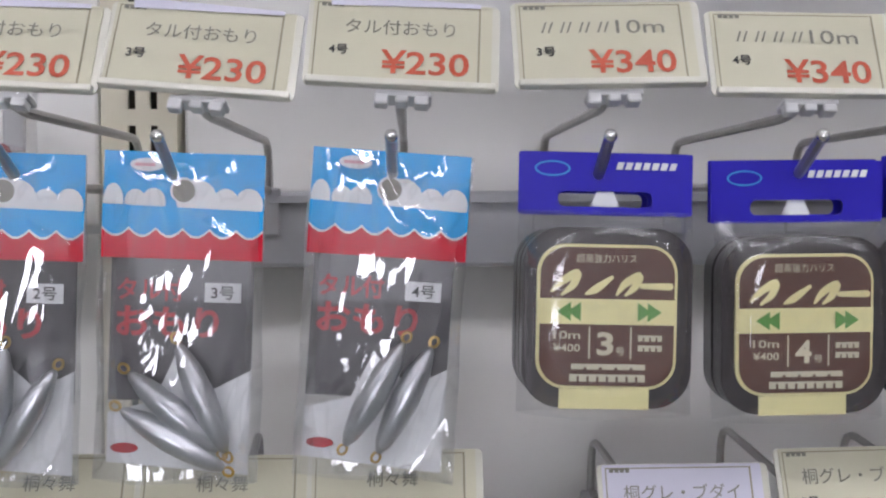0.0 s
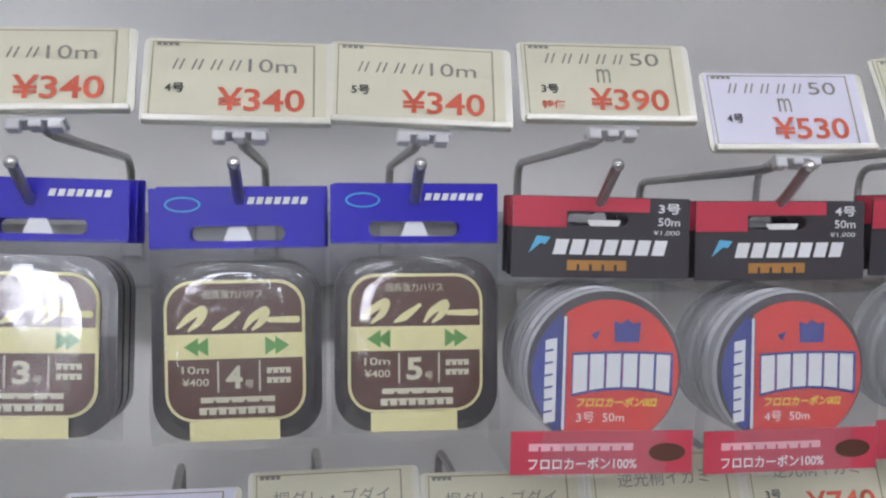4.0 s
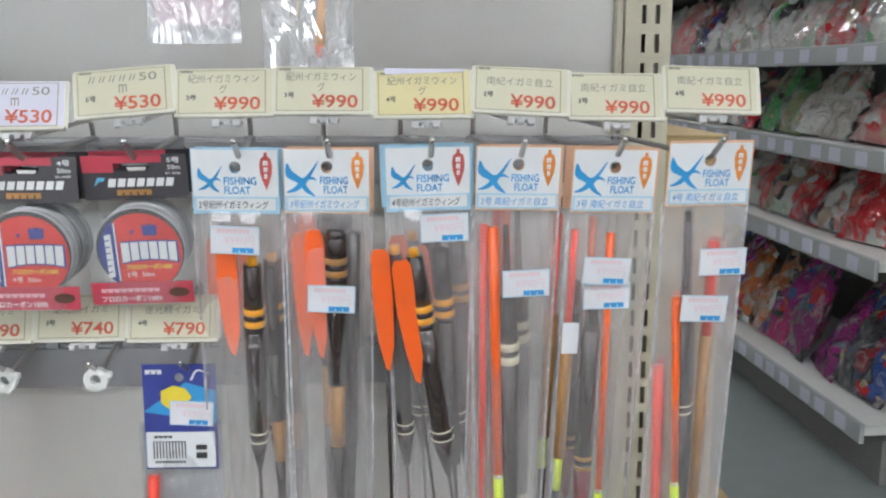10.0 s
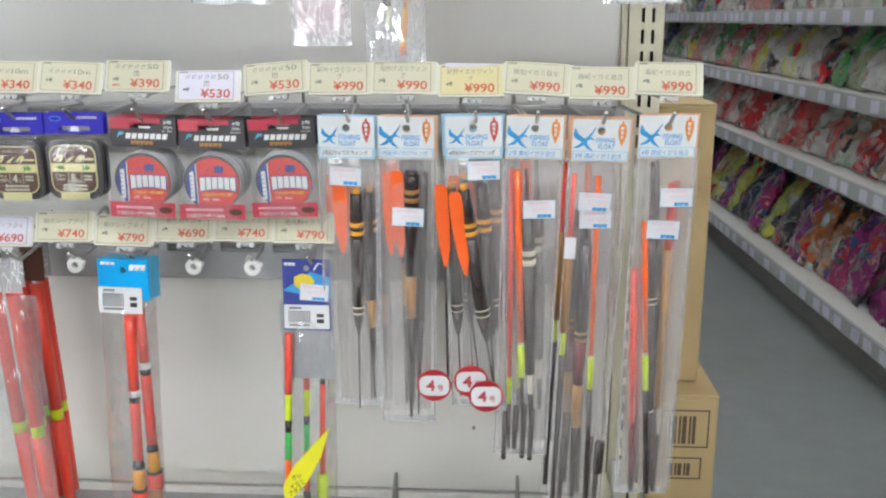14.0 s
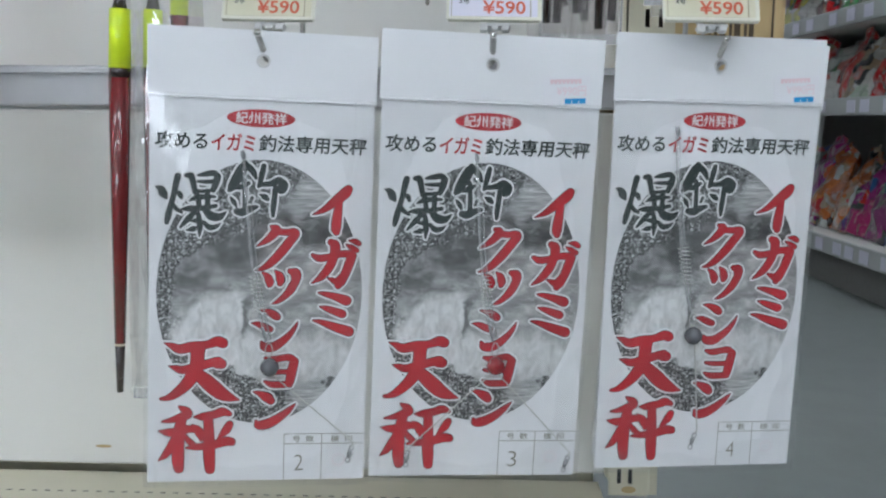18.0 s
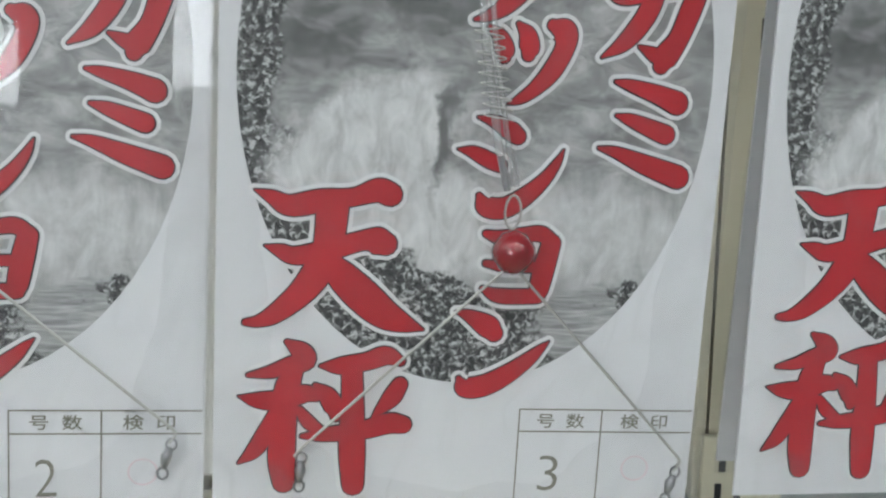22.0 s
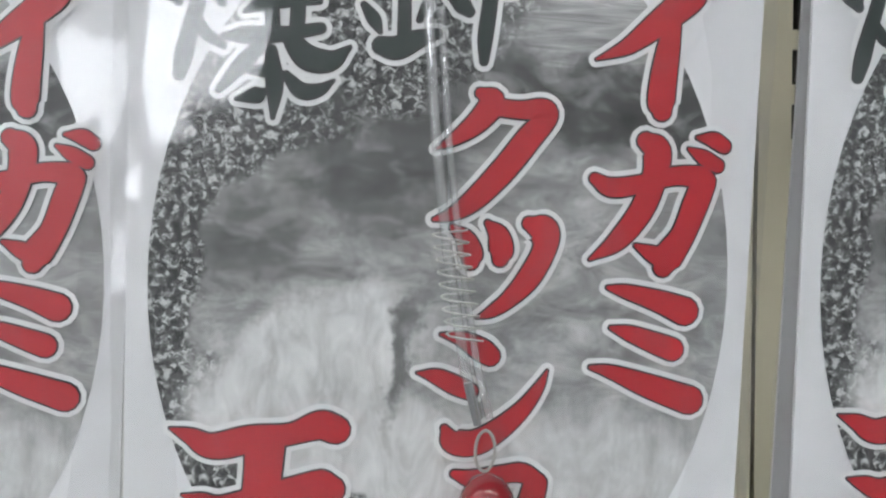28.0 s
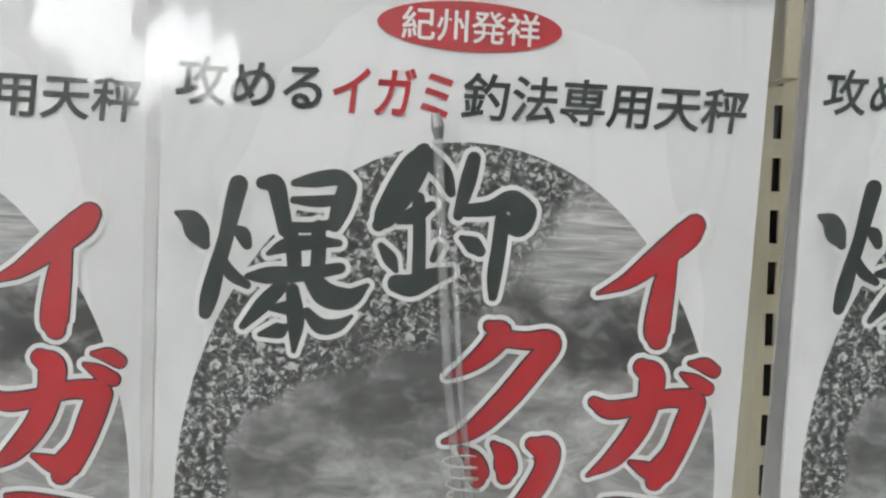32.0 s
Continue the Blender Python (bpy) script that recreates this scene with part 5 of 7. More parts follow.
def float_pack(x, z, turn, edge, caption, bottom, build, seed, backs=2, behind=(0.008, 0.0)):
    tone = "light blue" if edge == "hdr_blue" else "orange"
    t = thing("float_pack", pose(x, -0.288, z - 0.0028, 8, turn, 0) @ Matrix.Diagonal((1.035, 1.035, 1.07, 1.0)), "long fishing floats in a clear bag, white and %s header" % tone, "float pack", "float packs")
    w = 0.0250
    hole = oval(0, 0, 0.0034, 0.0034, 24)
    for k in range(backs):
        dx = (-0.0018, 0.0022, -0.003)[k % 3] if k else 0.0
        part("header_edge", plate_with_hole(-w + dx, w + dx, -0.0270, 0.0105, hole, 0.0045 * k, 0.0008), M[edge.replace("hdr", "edge")], t, "coloured header edge")
    part("header_trim", ring(rect(-w + 0.0008, w - 0.0008, -0.0256, -0.0168), rect(-w + 0.0022, w - 0.0022, -0.0246, -0.0176), -0.0010), M["edge_blue"], t, "light blue frame round the caption")
    part("header_face", plate_with_hole(-w + 0.0006, w - 0.0006, -0.0258, 0.0100, hole, -0.0004, 0.0003), M["hdr_white"], t)
    part("caption_strip", poly(rect(-w + 0.0012, w - 0.0012, -0.0248, -0.0175), -0.0006), M["hdr_white"], t)
    big = 1.0 if edge == "hdr_blue" else 1.35
    ox, oz = -0.0150, -0.0075
    for k, st in enumerate(([(-0.0056, 0.0066, 0.0010), (-0.0048, 0.0028, 0.0034), (-0.0020, 0.0008, 0.0030), (0.0010, -0.0012, 0.0022)], [(0.0074, 0.0078, 0.0004), (0.0040, 0.0026, 0.0014), (0.0006, -0.0014, 0.0024), (-0.0026, -0.0040, 0.0018), (-0.0060, -0.0052, 0.0006)], [(0.0004, -0.0010, 0.0022), (0.0024, -0.0042, 0.0020), (0.0056, -0.0066, 0.0006)], [(0.0006, 0.0000, 0.0020), (0.0044, 0.0010, 0.0012), (0.0068, 0.0000, 0.0004)])):
        logo = bmesh.new()
        add_stroke(logo, [(ox + big * a, oz + big * b, big * c) for a, b, c in st], -0.0008 - 0.00004 * k)
        part("logo_stroke", logo, M["logo_blue"], t)
    m = M["logo_blue"]
    letters(t, "FISHING", -0.0066 if edge == "hdr_blue" else -0.004, 0.0122, -0.0098, -0.0054, -0.0008, m, 0.012)
    letters(t, "FLOAT", -0.0066 if edge == "hdr_blue" else -0.002, 0.0085 if edge == "hdr_blue" else 0.0120, -0.0152, -0.0108, -0.0008, m, 0.012)
    bx = 0.0178
    part("float_badge", poly([(bx - 0.0008, 0.0088), (bx + 0.0008, 0.0088), (bx + 0.0010, 0.0066), (bx + 0.0030, 0.0052), (bx + 0.0037, 0.0010), (bx + 0.0032, -0.0040), (bx + 0.0016, -0.0088), (bx, -0.0128), (bx - 0.0016, -0.0088), (bx - 0.0032, -0.0040), (bx - 0.0037, 0.0010), (bx - 0.0030, 0.0052), (bx - 0.0010, 0.0066)], -0.0008), M["badge_red"] if edge == "hdr_blue" else M["hdr_orange"], t)
    for k, bz in enumerate((0.0028, -0.0010, -0.0048)):
        part("badge_bar", poly(comb(bx - 0.0016 + 0.0003 * k, bx + 0.0016 - 0.0003 * k, bz - 0.0014, bz + 0.0014, 2, 0.25, root=0.5), -0.0010), M["white_ink"], t)
    letters(t, caption, -0.0215, 0.0185, -0.0238, -0.0190, -0.0008, M["black_ink"] if edge == "hdr_blue" else M["logo_blue"], 0.004, slant=0.12)
    build(t)
    # a second bag of the same floats hangs behind the first on the hook
    for ob in [o for o in t.children if o.name.startswith(("float.", "wing")) or o.name == "float"]:
        twin = new(ob.name.split(".")[0], ob.data)
        twin.parent = t
        twin.location = (behind[0], 0.020, behind[1])
        for piece in ob.children:
            p2 = new("section", piece.data)
            p2.parent = twin
    end = (bottom - z) / 1.06
    film_bag(t, -w - 0.001, w + 0.001, end, -0.0245, 0.002, 0.020, M["film_float"], seed=seed, nz=40, amp=0.0026)
    film_bag(t, -w - 0.001 + behind[0], w + 0.001 + behind[0], end + behind[1] - 0.004, -0.0245, 0.024, 0.018, M["film_float"], name="back_bag", seed=seed + 60, nz=40, amp=0.0026)
    part("bottom_seal", box(0, 0.002, end + 0.003, 2 * w, 0.0008, 0.0060, 0.0002), M["film_milky"], t, "crimped bottom seam")
    # milky strips for the bag's side edges, with the edge highlight painted in
    for sx in (-w - 0.0004, w + 0.0004):
        part("side_seam", box(sx, 0.002, (end - 0.0245) / 2, 0.0014, 0.0006, -0.0245 - end), M["film_milky"], t)
    return t


def rod(t, x, z0, z1, r=0.0027, m="float_dark"):
    float_stick(t, x, 0.002, z0, 0.4, [(z0 - z1, r, r, m)], name="foot_rod")


def pair_bands(n, a, b, r):
    out = []
    for k in range(n):
        out += [(0.004, r, r, a), (0.0035, r, r, b)]
    return out


def floats_wing_small(t):
    feather(t, -0.0072, -0.005, -0.047, 0.0124, 0.066, -1)
    feather(t, -0.0165, 0.010, -0.044, 0.0090, 0.062, 2)
    float_stick(t, 0.0077, -0.002, -0.052, 0.5, [(0.005, 0.0030, 0.0034, "float_amber"), (0.026, 0.0056, 0.0064, "float_dark")] + pair_bands(2, "float_amber", "float_dark", 0.0065) + [(0.066, 0.0064, 0.0058, "float_dark"), (0.0012, 0.0058, 0.0058, "float_pale"), (0.005, 0.0058, 0.0056, "float_dark"), (0.0012, 0.0056, 0.0056, "float_pale"), (0.020, 0.0054, 0.0016, "float_dark"), (0.080, 0.0011, 0.0009, "float_dark")], label="dark lacquered float with amber bands")
    float_stick(t, 0.0170, 0.004, -0.060, -0.8, [(0.055, 0.0036, 0.0042, "float_dark"), (0.045, 0.0044, 0.0042, "float_dark"), (0.028, 0.0042, 0.0036, "float_wood"), (0.032, 0.0034, 0.0022, "float_dark"), (0.045, 0.0012, 0.0010, "float_dark")], label="slim wooden float")
    price_sticker(t, 0.000, -0.0390, -0.0115, 2)


def floats_wing_mid(t):
    feather(t, -0.0170, 0.003, -0.040, 0.0108, 0.078, -1)
    feather(t, -0.0084, -0.004, -0.036, 0.0116, 0.080, -2)
    float_stick(t, 0.0045, -0.002, -0.036, 0.5, [(0.004, 0.0050, 0.0066, "float_dark"), (0.012, 0.0066, 0.0070, "float_dark")] + pair_bands(2, "float_wood", "float_dark", 0.0071) + [(0.066, 0.0070, 0.0058, "float_dark"), (0.042, 0.0048, 0.0046, "float_wood"), (0.075, 0.0044, 0.0024, "float_dark"), (0.030, 0.0022, 0.0014, "float_dark")], label="dark lacquered float with a wooden foot")
    float_stick(t, 0.0140, 0.006, -0.040, 1.2, [(0.140, 0.0050, 0.0046, "float_dark"), (0.075, 0.0036, 0.0016, "float_dark"), (0.030, 0.0010, 0.0008, "float_dark")], label="dark float")
    price_sticker(t, 0.0020, -0.0745, -0.0130, 2)


def floats_wing_large(t):
    feather(t, -0.0299, -0.005, -0.048, 0.0122, 0.077, -1.5)
    feather(t, -0.0177, -0.008, -0.054, 0.0128, 0.079, -6)
    rod(t, -0.0281, -0.120, -0.238, 0.0012)
    float_stick(t, -0.0095, -0.004, -0.126, -5.5, [(0.122, 0.0011, 0.0009, "float_dark")], name="foot_rod")
    float_stick(t, -0.0100, -0.003, -0.048, -7.2, [(0.005, 0.0030, 0.0032, "float_amber"), (0.030, 0.0052, 0.0066, "float_dark")] + pair_bands(2, "float_amber", "float_dark", 0.0068) + [(0.068, 0.0068, 0.0074, "float_dark"), (0.0010, 0.0074, 0.0074, "float_pale"), (0.005, 0.0074, 0.0073, "float_dark"), (0.0010, 0.0073, 0.0073, "float_pale"), (0.026, 0.0072, 0.0024, "float_dark"), (0.062, 0.0011, 0.0008, "float_dark")], label="dark lacquered float with amber bands")
    float_stick(t, -0.0210, 0.003, -0.048, -1.2, [(0.005, 0.0030, 0.0032, "float_amber"), (0.110, 0.0040, 0.0058, "float_dark"), (0.0010, 0.0058, 0.0058, "float_pale"), (0.005, 0.0058, 0.0057, "float_dark"), (0.0010, 0.0057, 0.0057, "float_pale"), (0.024, 0.0057, 0.0022, "float_dark"), (0.065, 0.0010, 0.0008, "float_dark")], label="dark float")
    float_stick(t, 0.0065, 0.005, -0.052, -2.6, [(0.030, 0.0052, 0.0062, "float_dark")] + pair_bands(2, "float_amber", "float_dark", 0.0064) + [(0.098, 0.0062, 0.0040, "float_dark"), (0.080, 0.0012, 0.0008, "float_dark")], label="dark float")
    for k, (dx, dz, yy) in enumerate(((-0.0415, -0.2400, -0.0120), (-0.0063, -0.2372, -0.0095), (0.0078, -0.2505, -0.0140))):
        disc = part("number_disc", poly(oval(dx, dz, 0.0165, 0.0165, 30), yy, 0.0004), M["red_ink"], t, "round red sticker with a number")
        part("disc_face", poly(rounded(dx - 0.0142, dx + 0.0142, dz - 0.0105, dz + 0.0105, 0.0075, 6), yy - 0.0003), M["hdr_white"], disc)
        letters(disc, "4", dx - 0.0080, dx + 0.0008, dz - 0.0055, dz + 0.0060, yy - 0.0006, M["exc_crimson"], 0.02)
        letters(disc, "号", dx + 0.0030, dx + 0.0085, dz - 0.0055, dz + 0.0010, yy - 0.0006, M["exc_crimson"], 0.01)
    price_sticker(t, 0.0085, -0.0335, -0.0125, -1)


def floats_slim_a(t):
    float_stick(t, -0.0140, -0.004, -0.036, -3.4, [(0.162, 0.0033, 0.0030, "float_orange"), (0.003, 0.0026, 0.0026, "float_pale"), (0.033, 0.0033, 0.0031, "float_yellow"), (0.060, 0.0020, 0.0016, "float_dark")], label="slim orange float antenna")
    float_stick(t, -0.0188, 0.002, -0.036, -1.5, [(0.202, 0.0025, 0.0023, "float_red"), (0.028, 0.0026, 0.0024, "float_yellow"), (0.050, 0.0018, 0.0014, "float_dark")], label="slim red float antenna")
    float_stick(t, -0.0058, 0.001, -0.036, -3.4, [(0.045, 0.0016, 0.0028, "float_dark"), (0.028, 0.0050, 0.0070, "float_dark"), (0.005, 0.0072, 0.0072, "float_pale"), (0.004, 0.0068, 0.0068, "float_dark"), (0.005, 0.0072, 0.0072, "float_pale"), (0.110, 0.0071, 0.0046, "float_dark"), (0.022, 0.0024, 0.0024, "float_pale"), (0.034, 0.0026, 0.0018, "float_dark")], label="dark lacquered float with pale bands")
    price_sticker(t, 0.0062, -0.0675, -0.0115, -3)
    for x, z0, z1 in ((-0.0160, -0.276, -0.328), (-0.0060, -0.270, -0.316), (0.0024, -0.268, -0.326), (0.0100, -0.272, -0.328)):
        rod(t, x, z0, z1)


def floats_slim_b(t):
    float_stick(t, -0.0005, -0.004, -0.038, -1.9, [(0.170, 0.0025, 0.0023, "float_orange"), (0.003, 0.0022, 0.0022, "float_pale"), (0.032, 0.0028, 0.0027, "float_yellow"), (0.132, 0.0026, 0.0026, "float_dark")], label="slim orange float antenna")
    float_stick(t, -0.0208, 0.002, -0.038, 0.2, [(0.065, 0.0023, 0.0024, "float_red"), (0.085, 0.0042, 0.0040, "float_wood"), (0.024, 0.0026, 0.0026, "float_yellow"), (0.160, 0.0030, 0.0026, "float_dark")], label="red and wooden float")
    float_stick(t, -0.0072, 0.000, -0.080, -0.8, [(0.020, 0.0030, 0.0050, "float_dark"), (0.085, 0.0056, 0.0062, "float_dark"), (0.003, 0.0062, 0.0062, "float_wood"), (0.004, 0.0062, 0.0062, "float_dark"), (0.003, 0.0062, 0.0062, "float_wood"), (0.045, 0.0060, 0.0050, "float_wine"), (0.046, 0.0048, 0.0046, "float_wood"), (0.080, 0.0042, 0.0030, "float_dark")], label="dark lacquered float with a wooden foot")
    price_sticker(t, -0.0030, -0.0585, -0.0120, 2)
    price_sticker(t, -0.0010, -0.0750, -0.0085, -2)
    part("side_label", poly(rect(-0.0265, -0.0165, -0.112, -0.092), -0.0090, 0.0002), M["sticker"], t, "blank white sticker")
    for x, z0, z1 in ((-0.0150, -0.300, -0.372), (0.0120, -0.300, -0.372), (0.0195, -0.335, -0.370)):
        rod(t, x, z0, z1)
    rod(t, 0.0210, -0.305, -0.338, 0.0050)


def floats_slim_c(t):
    float_stick(t, -0.0150, -0.004, -0.082, -4.0, [(0.126, 0.0028, 0.0025, "float_orange"), (0.003, 0.0024, 0.0024, "float_pale"), (0.036, 0.0030, 0.0028, "float_yellow"), (0.115, 0.0030, 0.0026, "float_dark")], label="orange float antenna")
    float_stick(t, -0.0205, 0.003, -0.130, -2.6, [(0.158, 0.0032, 0.0032, "float_red"), (0.075, 0.0030, 0.0030, "float_wine")], label="red float antenna")
    float_stick(t, -0.0110, 0.000, -0.030, -3.0, [(0.064, 0.0020, 0.0030, "float_dark"), (0.060, 0.0054, 0.0062, "float_dark"), (0.0012, 0.0062, 0.0062, "float_pale"), (0.004, 0.0061, 0.0061, "float_dark"), (0.0012, 0.0062, 0.0062, "float_pale"), (0.110, 0.0061, 0.0050, "float_dark"), (0.0012, 0.0050, 0.0050, "float_pale"), (0.060, 0.0048, 0.0026, "float_dark")], label="dark lacquered float with pale thread bands")
    float_stick(t, 0.0080, 0.004, -0.050, -0.6, [(0.060, 0.0034, 0.0034, "float_red"), (0.160, 0.0040, 0.0034, "float_wood")], label="red tipped float")
    price_sticker(t, -0.0005, -0.0860, -0.0130, 2)
    price_sticker(t, 0.0095, -0.0580, -0.0100, -1)
    rod(t, 0.0055, -0.300, -0.360, 0.0032, "float_wine")
    rod(t, 0.0120, -0.300, -0.362)


float_pack(0.5755, 1.2835, 0.8, "hdr_blue", "2号紀州イガミウィング", 0.998, floats_wing_small, 1, 2, (0.009, -0.004))
float_pack(0.6300, 1.2835, 0.6, "hdr_orange", "3号紀州イガミウィング", 0.980, floats_wing_mid, 2, 2, (-0.006, 0.004))
float_pack(0.6905, 1.2845, -1.4, "hdr_blue", "4号紀州イガミウィング", 1.000, floats_wing_large, 3, 3, (0.011, 0.002))
float_pack(0.7455, 1.2845, 0.8, "hdr_orange", "2号 南紀イガミ自立", 0.943, floats_slim_a, 4, 2, (0.009, 0.006))
float_pack(0.8045, 1.2825, 0.8, "hdr_orange", "3号 南紀イガミ自立", 0.875, floats_slim_b, 5, 3, (-0.007, 0.004))
float_pack(0.8630, 1.2865, -0.6, "hdr_orange", "4号 南紀イガミ自立", 0.900, floats_slim_c, 6, 2, (0.008, -0.004))

# ---------- middle row: stick floats ----------


def barcode_label(t, x0, x1, z0, z1, y):
    lb = part("barcode_label", poly(rounded(x0, x1, z0, z1, 0.001), y, 0.0002), M["hdr_white"], t, "white label with a bar code")
    wd, ht = x1 - x0, z1 - z0
    part("bar_code", poly(comb(x0 + wd * 0.10, x0 + wd * 0.60, z0 + ht * 0.26, z0 + ht * 0.74, 11, 0.60, root=0.95), y - 0.0003), M["black_ink"], lb)
    part("code_digits", poly(comb(x0 + wd * 0.12, x0 + wd * 0.58, z0 + ht * 0.12, z0 + ht * 0.19, 9, 0.35, root=0.6), y - 0.0003), M["black_ink"], lb)
    part("maker_bar", poly(comb(x0 + wd * 0.12, x0 + wd * 0.40, z0 + ht * 0.83, z0 + ht * 0.90, 4, 0.3, root=0.6), y - 0.0003), M["black_ink"], lb)
    for a, b in ((0.25, 0.42), (0.50, 0.64)):
        part("size_mark", poly(rect(x0 + wd * 0.72, x0 + wd * 0.88, z0 + ht * a, z0 + ht * b), y - 0.0003), M["black_ink"], lb)


bp = thing("float_pack", pose(0.3525, -0.272, 1.140, 0, 1.5, 0), "long bag of orange stick floats, blue header, bar code", "float pack", "stick float packs")
for k in range(4):
    part("header", plate_with_hole(-0.025 + 0.0012 * k, 0.025 + 0.0014 * k, -0.030, 0.011, oval(0, 0, 0.003, 0.003, 20), 0.006 * k, 0.0008), M["cyan"] if k == 0 else M["hdr_blue"], bp, "blue header card")
part("header_bar", poly(comb(-0.0215, -0.0065, 0.0050, 0.0080, 3, 0.2, root=0.6), -0.0006), M["white_ink"], bp)
part("header_bar", poly(comb(0.0060, 0.0230, 0.0000, 0.0060, 3, 0.2, 0.2, root=0.5), -0.0006), M["white_ink"], bp)
barcode_label(bp, -0.0245, 0.0185, -0.043, -0.0165, -0.0022)
float_stick(bp, 0.0060, -0.004, -0.044, -0.2, [(0.078, 0.0059, 0.0054, "float_red"), (0.007, 0.0054, 0.0054, "hdr_white"), (0.006, 0.0054, 0.0054, "float_dark"), (0.062, 0.0054, 0.0054, "float_red"), (0.010, 0.0049, 0.0067, "float_dark"), (0.022, 0.0062, 0.0066, "float_amber"), (0.003, 0.0082, 0.0082, "float_dark"), (0.016, 0.0084, 0.0084, "float_red"), (0.002, 0.0082, 0.0082, "float_dark"), (0.200, 0.0066, 0.0080, "float_wood")], label="fluorescent red stick float with a wooden body")
float_stick(bp, 0.0130, 0.004, -0.040, -2.2, [(0.055, 0.0051, 0.0051, "float_red"), (0.007, 0.0054, 0.0054, "hdr_white"), (0.006, 0.0054, 0.0054, "float_dark"), (0.075, 0.0054, 0.0054, "float_red"), (0.008, 0.0049, 0.0064, "float_dark"), (0.022, 0.0060, 0.0064, "float_amber"), (0.003, 0.0082, 0.0082, "float_dark"), (0.016, 0.0082, 0.0082, "float_red"), (0.190, 0.0064, 0.0080, "float_wood")], label="fluorescent red stick float with a wooden body")
film_bag(bp, -0.026, 0.030, -0.43, -0.028, 0.004, 0.030, M["film"], seed=21, nz=40)

np_ = thing("float_pack", pose(0.5295, -0.262, 1.139, 0, 0.4, 0), "bag of red, yellow and green stick floats, navy header", "float pack", "stick float packs")
part("header", plate_with_hole(-0.0235, 0.0235, -0.0600, 0.0120, oval(0, 0.003, 0.003, 0.003, 20), -0.0002, 0.0008), M["exc_blue"], np_, "navy blue header card")
part("header_glow", poly([(-0.0235, -0.020), (0.0235, -0.028), (0.0235, -0.006), (0.004, 0.000)], -0.0007), M["logo_blue"], np_)
part("header_blot", poly([(-0.012, -0.006), (-0.004, -0.002), (0.004, -0.004), (0.008, -0.010), (0.003, -0.017), (-0.006, -0.019), (-0.012, -0.014)], -0.0010), M["yellow_ink"], np_)
part("header_bar", poly(comb(-0.0215, -0.0100, 0.0055, 0.0085, 3, 0.2, root=0.6), -0.0007), M["white_ink"], np_)
bm = bmesh.new()
add_stroke(bm, [(0.008, 0.002, 0.0016), (0.012, 0.008, 0.0012), (0.020, 0.006, 0.0008)], -0.0012)
part("header_swash", bm, M["white_ink"], np_)
part("clear_card", poly(rect(-0.026, 0.0255, -0.112, -0.030), 0.0030, 0.0006), M["smoke_plastic"], np_, "grey insert card")
barcode_label(np_, -0.0225, 0.0220, -0.058, -0.0335, -0.0020)
price_sticker(np_, 0.0075, -0.0210, -0.0016, 3)
float_stick(np_, -0.0185, -0.004, -0.063, 1.9, [(0.063, 0.0038, 0.0036, "float_red"), (0.028, 0.0034, 0.0034, "float_yellow"), (0.013, 0.0034, 0.0034, "float_dark"), (0.030, 0.0034, 0.0034, "float_green"), (0.042, 0.0034, 0.0034, "float_orange"), (0.010, 0.0030, 0.0048, "float_dark"), (0.037, 0.0066, 0.0072, "float_yellow"), (0.006, 0.0070, 0.0070, "float_dark"), (0.175, 0.0072, 0.0036, "float_wine"), (0.0015, 0.0034, 0.0034, "float_pale"), (0.032, 0.0034, 0.0022, "float_dark")], label="tall stick float, red, yellow and green over wine red")
float_stick(np_, -0.0030, 0.0085, -0.060, 1.4, [(0.066, 0.0034, 0.0032, "float_red"), (0.028, 0.0032, 0.0032, "float_yellow"), (0.010, 0.0032, 0.0032, "float_dark"), (0.030, 0.0032, 0.0032, "float_green"), (0.044, 0.0032, 0.0032, "float_red"), (0.010, 0.0030, 0.0046, "float_dark"), (0.037, 0.0062, 0.0068, "float_yellow"), (0.004, 0.0066, 0.0066, "float_dark"), (0.160, 0.0068, 0.0040, "float_wine")], label="tall stick float, red, yellow and green over wine red")
float_stick(np_, 0.0120, 0.0130, -0.065, 1.2, [(0.048, 0.0030, 0.0030, "float_yellow"), (0.008, 0.0030, 0.0030, "float_dark"), (0.100, 0.0030, 0.0030, "float_red"), (0.030, 0.0056, 0.0060, "float_yellow"), (0.150, 0.0060, 0.0040, "float_wine")], label="tall stick float")
film_bag(np_, -0.028, 0.026, -0.505, -0.028, 0.004, 0.026, M["film"], seed=22, nz=46)
part("bottom_seal", box(-0.001, 0.004, -0.503, 0.052, 0.001, 0.008, 0.0003), M["film_milky"], np_, "crimped bottom seam")
leaf = bmesh.new()
add_poly(leaf, [(0.002, 0), (0.010, 0.004), (0.026, 0.024), (0.040, 0.050), (0.050, 0.084), (0.034, 0.066), (0.012, 0.040), (0.001, 0.018)], 0, 0.0004)
lf = part("leaf_tag", leaf, M["price_yellow"], np_, "yellow leaf-shaped paper tag with handwriting")
lf.matrix_local = pose(-0.0280, -0.0125, -0.241)
for k, (tx, c) in enumerate((("グレ", 0.0225), ("イガミ", 0.0140), ("ブダイ", 0.0065))):
    letters(lf, tx, 0.004 + 0.007 * k * 0 + c * 0.25, 0.004 + c * 0.25 + 0.0052 * len(tx), c + 0.004, c + 0.0095, -0.0006, M["black_ink"], 0.005, turn=28)

